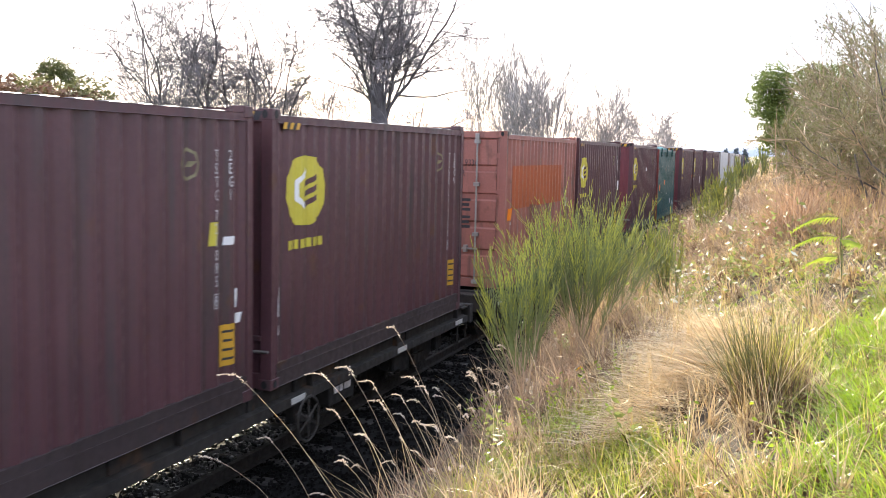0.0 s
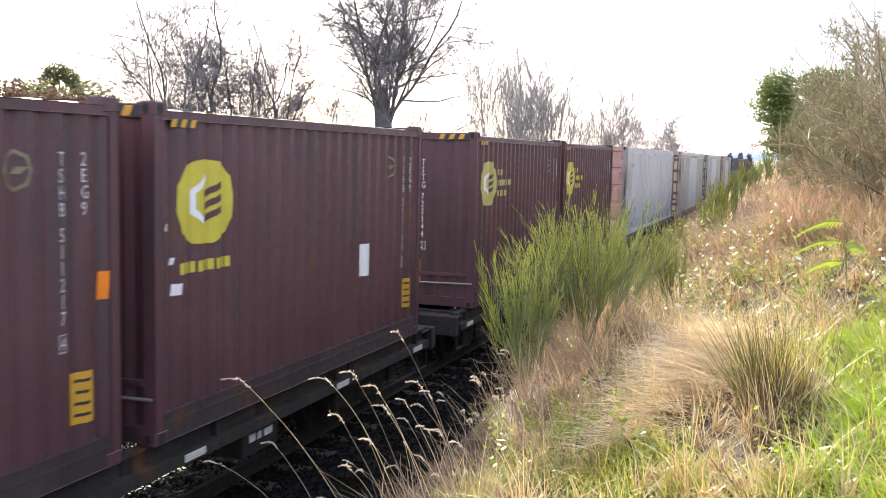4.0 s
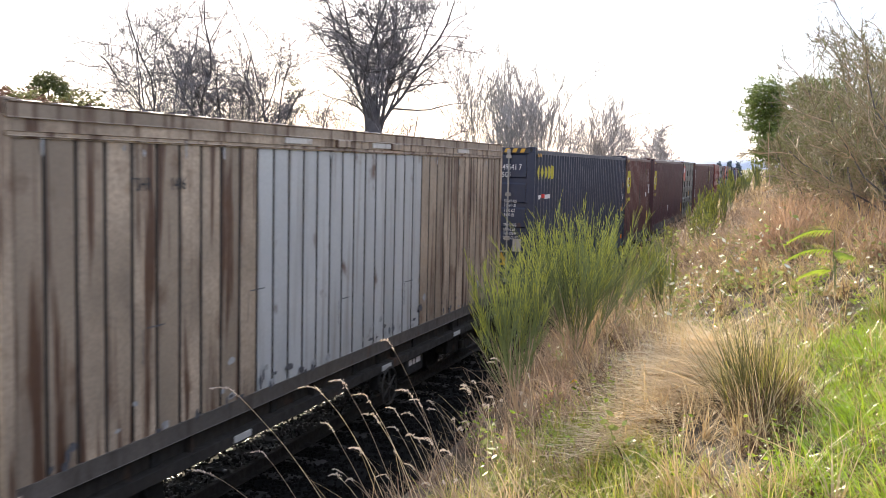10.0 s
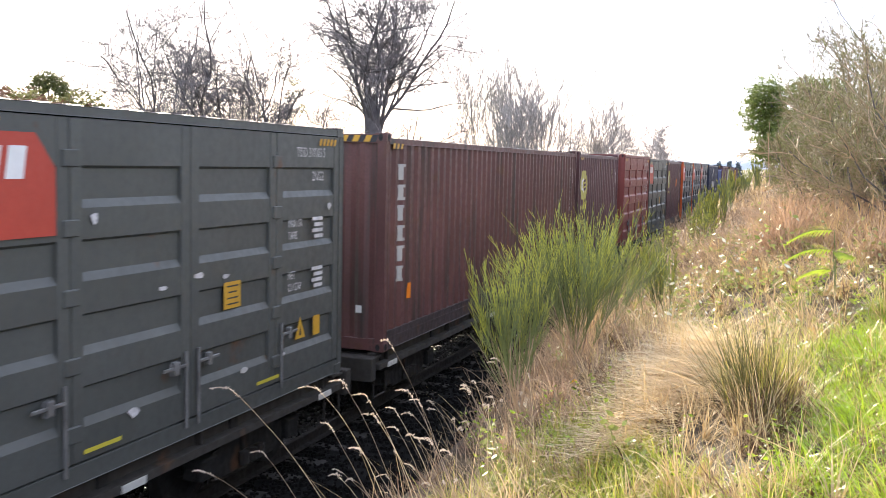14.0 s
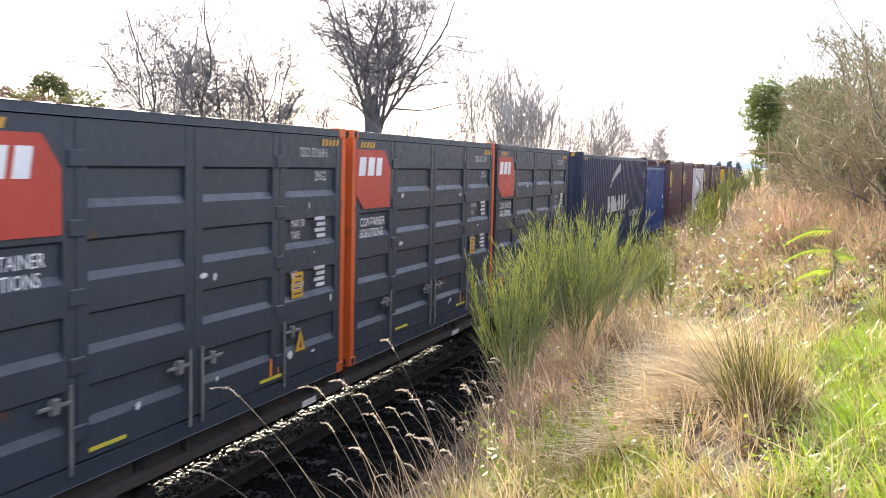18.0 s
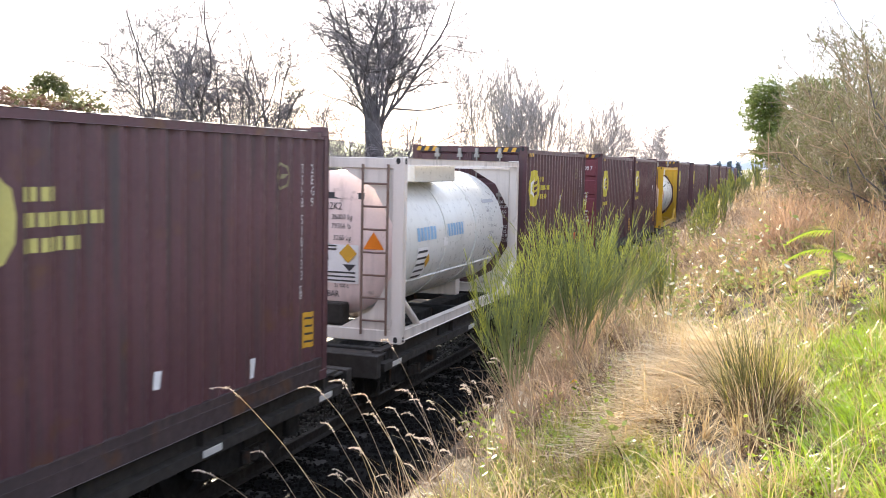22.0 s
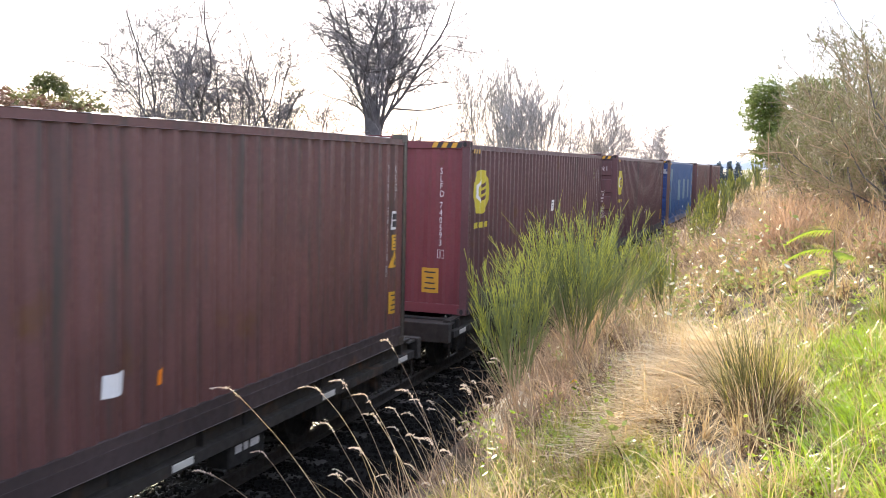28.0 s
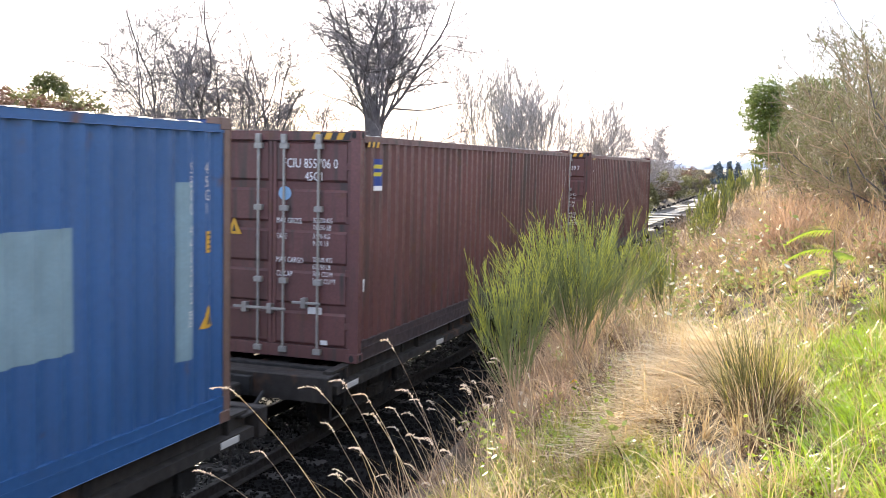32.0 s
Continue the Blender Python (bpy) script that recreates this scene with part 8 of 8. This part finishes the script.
# ---- trees ----
def bare_tree(name, x, y, H, stems, fan, seed, label, per=(8, 7, 5, 3), ratios=(0.5, 0.5, 0.5, 0.5), spread=0.9, up=0.05, crook=0.13, r0=0.14, droop=0.0, twig_min=0.010, foot=0.25, lean=(0, 0), pale=False, start=0.15, rise=0.02, bole=None):
    """A leafless tree: stems, limbs, branches and a mass of fine twigs."""
    rs = np.random.RandomState(seed)
    t = thing(name, label, "tree", "bare trees beyond the line")
    # pale trees take the tones lightened for glare
    bark, twig = (GLAREBARK, GLARETWIG) if pale else (BARK, TWIG)
    z = float(ground_z(x, y))
    base = np.stack([x + rs.normal(0, foot, stems) * (stems > 1), y + rs.normal(0, foot, stems) * (stems > 1), np.full(stems, z - 0.2)], -1)
    a, q = 2 * math.pi * (np.arange(stems) + rs.rand(stems)) / stems, fan * rs.uniform(0.2, 1.1, stems)
    out = np.stack([lean[0] + q * np.cos(a), lean[1] + q * np.sin(a), np.ones(stems)], -1)
    if bole:
        tall, thick = bole
        lift = rs.uniform(0.62, 1.0, stems)
        base = np.stack([x + 0.5 * thick * np.cos(a), y + 0.5 * thick * np.sin(a), z + tall * lift], -1)
        out[:, :2] *= (1.75 - lift)[:, None] * 1.5
        B, Q = grow(rs, np.array([[x, y, z - 0.2]]), np.array([[0.02, 0, 1.0]]), np.array([tall + 0.5]), np.array([thick]), 8, 0.02)
        plant_part("bole", sweep(B, Q * (1 + 0.9 * np.linspace(0, 1, 8)), 12), bark, t, "thick ribbed bole", smooth=True)
    P, R = grow(rs, base, out, U(rs, 0.75, 1.0, stems) * H, np.full(stems, r0) * U(rs, 0.6, 1.15, stems), 10, crook, rise)
    plant_part("trunk", sweep(P, R, 8), bark, t, smooth=True)
    P1, R1 = sprout(rs, P, R, per[0], start, 0.98, ratios[0], spread, up, 0.62, crook * 1.3, 7)
    plant_part("limb_mass", sweep(P1, np.maximum(R1, twig_min * 2.0), 5), bark, t, smooth=True, kind="stuff")
    P2, R2 = sprout(rs, P1, R1, per[1], 0.15, 1.0, ratios[1], spread, up - droop, 0.55, crook * 1.6, 6)
    plant_part("branch_mass", sweep(P2, np.maximum(R2, twig_min * 1.35), 4), twig, t, kind="stuff")
    P3, R3 = sprout(rs, P2, R2, per[2], 0.15, 1.0, ratios[2], spread, up - droop, 0.6, crook * 1.8, 4)
    pieces = [sweep(P3, np.maximum(R3, twig_min), 3)]
    if per[3]:
        P4, R4 = sprout(rs, P3, R3, per[3], 0.1, 1.0, ratios[3], spread, up, 0.7, crook * 1.8, 3)
        pieces.append(sweep(P4, np.maximum(R4, twig_min * 0.75), 3))
    plant_part("twig_mass", join(*pieces), twig, t, kind="stuff")
    return t


bare_tree("bare_tree", -10.75, 39.0, 7.2, 13, 0.52, 185, "large bare tree with upright limbs and fine twigs", (12, 7, 5, 2), (0.36, 0.44, 0.5, 0.5), 1.3, 0.0, 0.12, 0.085, 0.012, 0.0080, 0.26, start=0.10, rise=0.04, bole=(float(6.0 - ground_z(-10.75, 39.0)), 0.42))
bare_tree("bare_tree", -10.8, 38.8, 5.8, 8, 1.0, 82, "low drooping growth round the large tree's foot", (9, 7, 6, 2), (0.45, 0.5, 0.55, 0.5), 0.9, 0.0, 0.14, 0.045, 0.05, 0.0085)
for x, y, H, k, fan, sd, lab in ((-22.3, 39.5, 9.4, 6, 0.5, 83, "bare spreading tree with crooked branches"), (-20.4, 39.6, 9.8, 5, 0.35, 84, "bare tree with upright crooked limbs"), (-18.7, 39.8, 8.6, 5, 0.4, 85, "bare tree with tangled twigs"), (-17.2, 40.2, 8.9, 5, 0.4, 187, "bare tree with a twisted crown"), (-15.9, 40.2, 7.6, 5, 0.5, 86, "smaller dense bare tree")):
    bare_tree("bare_tree", x, y, H * 1.04, k, fan, sd, lab, (11, 7, 5, 2), (0.34, 0.46, 0.5, 0.5), 1.2, 0.0, 0.14, 0.075, 0, 0.0080, 0.4, rise=0.06)
bare_tree("bare_tree", 9.3, 19.0, 4.6, 4, 0.3, 188, "bare twiggy tree above the bank", (9, 7, 5, 2), (0.36, 0.45, 0.5, 0.5), 1.0, 0.02, 0.16, 0.04, 0, 0.004, 0.2)
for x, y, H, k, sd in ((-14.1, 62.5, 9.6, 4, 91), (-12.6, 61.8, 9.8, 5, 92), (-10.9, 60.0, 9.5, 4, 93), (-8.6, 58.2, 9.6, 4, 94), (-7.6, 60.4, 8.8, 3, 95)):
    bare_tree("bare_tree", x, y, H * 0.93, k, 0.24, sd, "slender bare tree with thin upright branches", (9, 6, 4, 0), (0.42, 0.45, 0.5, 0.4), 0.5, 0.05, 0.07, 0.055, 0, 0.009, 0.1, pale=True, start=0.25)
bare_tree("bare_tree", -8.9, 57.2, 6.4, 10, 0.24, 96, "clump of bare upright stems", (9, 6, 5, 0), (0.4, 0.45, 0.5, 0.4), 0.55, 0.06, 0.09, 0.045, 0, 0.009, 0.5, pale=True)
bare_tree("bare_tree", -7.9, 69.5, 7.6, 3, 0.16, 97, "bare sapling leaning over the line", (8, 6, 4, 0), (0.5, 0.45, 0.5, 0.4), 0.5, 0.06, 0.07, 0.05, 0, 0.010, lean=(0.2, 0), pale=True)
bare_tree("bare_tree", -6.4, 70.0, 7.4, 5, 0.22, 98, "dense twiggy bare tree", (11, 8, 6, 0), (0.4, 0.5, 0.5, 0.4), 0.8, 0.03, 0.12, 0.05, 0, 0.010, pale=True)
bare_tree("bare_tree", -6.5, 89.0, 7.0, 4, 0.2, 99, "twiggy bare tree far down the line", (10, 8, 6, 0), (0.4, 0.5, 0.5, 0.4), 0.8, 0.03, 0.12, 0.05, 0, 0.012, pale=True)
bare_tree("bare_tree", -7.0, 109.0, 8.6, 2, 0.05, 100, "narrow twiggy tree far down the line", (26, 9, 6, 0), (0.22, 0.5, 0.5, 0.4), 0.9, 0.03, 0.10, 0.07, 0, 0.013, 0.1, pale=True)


def leafy(name, x, y, z0, blobs, n, size, mat, seed, label, category="tree", trunk=0.12, group=""):
    """A leafy crown: clumps of leaves round limbs. blobs: (dx, dy, dz, radius)."""
    rs = np.random.RandomState(seed)
    t = thing(name, label, category, group)
    z = float(ground_z(x, y))
    ends = np.array([(x + a, y + b, z + z0 + c) for a, b, c, r in blobs])
    k = len(ends)
    base = np.repeat([[x, y, z - 0.1]], k, 0)
    mid = (base + ends) / 2 + rs.normal(0, 0.15, (k, 3))
    P = np.stack([base, base * 0.6 + mid * 0.4 + rs.normal(0, 0.05, (k, 3)), mid, ends], 1)
    plant_part("trunk" if category == "tree" else "stem_mass", sweep(P, np.stack([np.full(k, trunk), np.full(k, trunk * 0.8), np.full(k, trunk * 0.5), np.full(k, trunk * 0.2)], 1), 6), BARK, t)
    c = []
    for (a, b, d, r), e in zip(blobs, ends):
        m = max(8, int(n * r ** 2 / sum(q[3] ** 2 for q in blobs)))
        v = rs.normal(0, 1, (m, 3))
        v /= np.linalg.norm(v, axis=1, keepdims=True)
        rad = r * (0.45 + 0.6 * rs.rand(m) ** 0.5)
        bump = 1 + 0.25 * np.sin(v[:, 0] * 7 + seed) * np.sin(v[:, 1] * 6) + 0.2 * np.sin(v[:, 2] * 9)
        c.append(e + v * (rad * bump)[:, None] * [1, 1, 0.8])
    c = np.concatenate(c)
    plant_part("crown", leaves(rs, c, np.full(len(c), size)), mat, t)
    return t


rb = random.Random(7)
leafy("evergreen_tree", 6.35, 42.0, 0.6, [(-0.9 + 0.5 * rb.uniform(-1, 1), rb.uniform(-0.8, 0.8), h, r) for h, r in ((0.2, 0.7), (0.6, 0.9), (1.2, 0.9), (1.7, 1.0), (2.2, 0.8), (2.6, 0.7))] + [(0.5, 0, 1.2, 1.2), (0.7, 0.3, 2.2, 1.1), (1.1, 0.2, 2.5, 0.8), (0.0, 0, 2.6, 0.7)], 40000, 0.055, LEAFLIT, 111, "bushy bright evergreen tree on the bank")
leafy("gum_tree", -79.5, 97.7, 3.0, [(-1.8, 0, 1.2, 1.2), (-0.6, 0, 2.0, 1.3), (0.6, 0.5, 1.5, 1.2), (1.8, 0, 0.7, 1.0), (2.5, 0, -0.2, 0.8), (-2.4, 0, 0.2, 0.8)], 5200, 0.16, LEAFGUM, 112, "distant gum tree with a rounded dark crown", trunk=0.25)
leafy("gum_sapling", -18.75, 45.6, 3.0, [(0, 0, 0.4, 0.35), (0.3, 0, 1.2, 0.4), (-0.1, 0, 2.0, 0.4), (0.55, 0, 3.6, 0.32), (0.75, 0, 3.1, 0.25), (0.9, 0, 2.2, 0.3), (0.2, 0, 2.9, 0.3)], 1500, 0.06, LEAFGUM, 114, "thin gum sapling with sparse leaf clumps", trunk=0.05)


def shrub(x, y, h, r, seed, mat, label, n=2600, size=0.05):
    rs = random.Random(seed)
    b = [(rs.uniform(-r, r), rs.uniform(-r, r) * 0.7, rs.uniform(0.2, h), rs.uniform(0.35, 0.6) * h * 0.5) for _ in range(9)]
    return leafy("shrub", x, y, 0.1, b, n, size, mat, seed, label, "shrub", 0.03, "shrubs beyond the line")


shrub(-12.6, 57.5, 3.0, 1.1, 121, LEAFGUM, "round leafy shrub above the hedge", 2600)
rb = random.Random(17)
SCRUBLEAF = material("grey_brown_scrub_leaf", (0.13, 0.11, 0.085), 0.7, 0, 0.3, 3, 20, 0, tint=(0.22, 0.19, 0.13), per_island=0.8, trans=0.1)
for i in range(44):
    y = 40 + i * 3.6
    shrub(float(bend(y)) - rb.uniform(4.6, 7.5), y, rb.uniform(2.0, 2.9), rb.uniform(1.2, 2.0), 130 + i, (LEAFHEDGE, LEAFOLIVE, SCRUBLEAF)[i % 3], "dark tangled shrub beside the track", 3200, 0.11)
for i, (x, y, top) in enumerate(((-29.5, 29.0, 5.4), (-27.5, 30.5, 5.45), (-25.46, 31.91, 5.45), (-25.55, 33.22, 5.49), (-25.59, 34.56, 5.62), (-23.58, 33.67, 5.47), (-23.56, 35.02, 5.51), (-23.67, 36.23, 5.38), (-21.91, 35.09, 4.5))):
    shrub(x, y, top - float(ground_z(x, y)) - 0.1, 1.5, 180 + i, LEAFHEDGE if i % 3 else LEAFOLIVE, "red-brown hedge bush with dead leaves along the field", 9000, 0.11)

# brown dead brush that fills the foot of the scrub on the upper bank
def dead_brush():
    rs = np.random.RandomState(401)
    b, way, big = clumped(rs, 5200, 6.6, 9.2, 11.5, 19, 1.0, 150, 0.16)
    n = len(b)
    stuff("dead_brush", blades(rs, b, U(rs, 0.2, 0.75, n) * big, U(rs, 0.006, 0.012, n), U(rs, 0.0, 0.9, n), U(rs, 0.0, 1.2, n), way, 3, 1.5), BRACKEN, "reddish-brown dead brush under the scrub", "brush")


dead_brush()


# ---- distance ----
def far_hills():
    """A low blue ridge on the horizon."""
    rs = np.random.RandomState(501)
    x = np.linspace(-3200, 2600, 160)
    h = 25 + 7 * np.sin(x * 0.0021 + 1) + 5 * np.sin(x * 0.0083) + 2 * np.sin(x * 0.031) + rs.normal(0, 0.6, len(x))
    v = np.concatenate([np.stack([x, 2200 - np.abs(x) * 0.25, np.full_like(x, -8)], -1), np.stack([x, 2260 - np.abs(x) * 0.25, np.clip(h, 5, 60)], -1), np.stack([x, 2500 - np.abs(x) * 0.25, np.full_like(x, -8)], -1)])
    n = len(x)
    i = np.arange(n - 1)
    f = np.concatenate([np.stack([i, i + 1, i + 1 + n, i + n], -1), np.stack([i + n, i + 1 + n, i + 1 + 2 * n, i + 2 * n], -1)])
    tagged(new("far_hills", big_mesh("far_hills", v, f, HILLS, True)), "low blue-grey hills on the horizon", "hills", kind="structure")


# the ridge's haze is painted as its blue-grey base colour
HILLS = material("hazy_hills", (0.44, 0.48, 0.54), 0.9, 0, 0.2, 0.01, 0.2, 0)
far_hills()
# distance haze is mixed into the conifers' blue-grey base colour
CONIFER = material("hazed_conifer", (0.15, 0.19, 0.21), 0.8, 0, 0.3, 0.5, 5, 0, per_island=0.6)


def conifer(x, y, top, r, seed):
    """A far rounded conifer: a trunk and drooping clumps of foliage."""
    rs = random.Random(seed)
    h = top - float(ground_z(x, y))
    leafy("conifer", x, y, 0.3, [(rs.uniform(-0.3, 0.3), rs.uniform(-0.3, 0.3), h * k / 7, r * (1.1 - 0.12 * k)) for k in range(1, 7)], 900, 0.35, CONIFER, seed, "rounded conifer far down the line, haze in its blue-grey colour", "tree", 0.2, "far conifers")


for i, (x, y, top, r) in enumerate(((-11.9, 259, 5.6, 1.3), (-9.8, 262, 5.9, 1.4), (-7.6, 258, 5.7, 1.4), (-13.6, 266, 5.0, 1.2))):
    conifer(x, y, top, r, 600 + i)


# ---- movement ----
RUN = ((0, 0.0), (1, 11.88), (2, 23.75), (3, 35.6), (4, 47.2), (5, 58.85), (6, 70.55), (7, 82.36), (8, 94.1), (9, 105.7), (10, 117.47), (11, 129.71),
       (12, 141.26), (13, 152.81), (14, 164.52), (15, 175.96), (16, 187.61), (17, 199.41), (18, 211.36), (19, 223.16), (20, 234.96), (21, 246.86), (22, 258.76),
       (23, 270.71), (24, 282.68), (25, 294.68), (26, 306.66), (27, 318.66), (28, 330.78), (29, 343.01), (30, 355.31), (31, 367.61), (32, 380.05))


def motions():
    """The whole train runs down the line towards the camera and past it."""
    for ob, at, z in TRAIN:
        walk(ob, [(t, track_pose(at - s, z)) for t, s in RUN])
    times = [t for t, s in RUN]
    way = [s for t, s in RUN]
    steps = [i / 20 for i in range(32 * 20 + 1)]
    turn = [float(np.interp(t, times, way)) / WHEEL_R for t in steps]
    for ax in AXLES:
        place = ax.location.copy()
        rows = []
        for t, a in zip(steps, turn):
            rows.append((t, Matrix.Translation(place) @ Matrix.Rotation(a % (2 * math.pi), 4, "X")))
        walk(ax, rows)


motions()
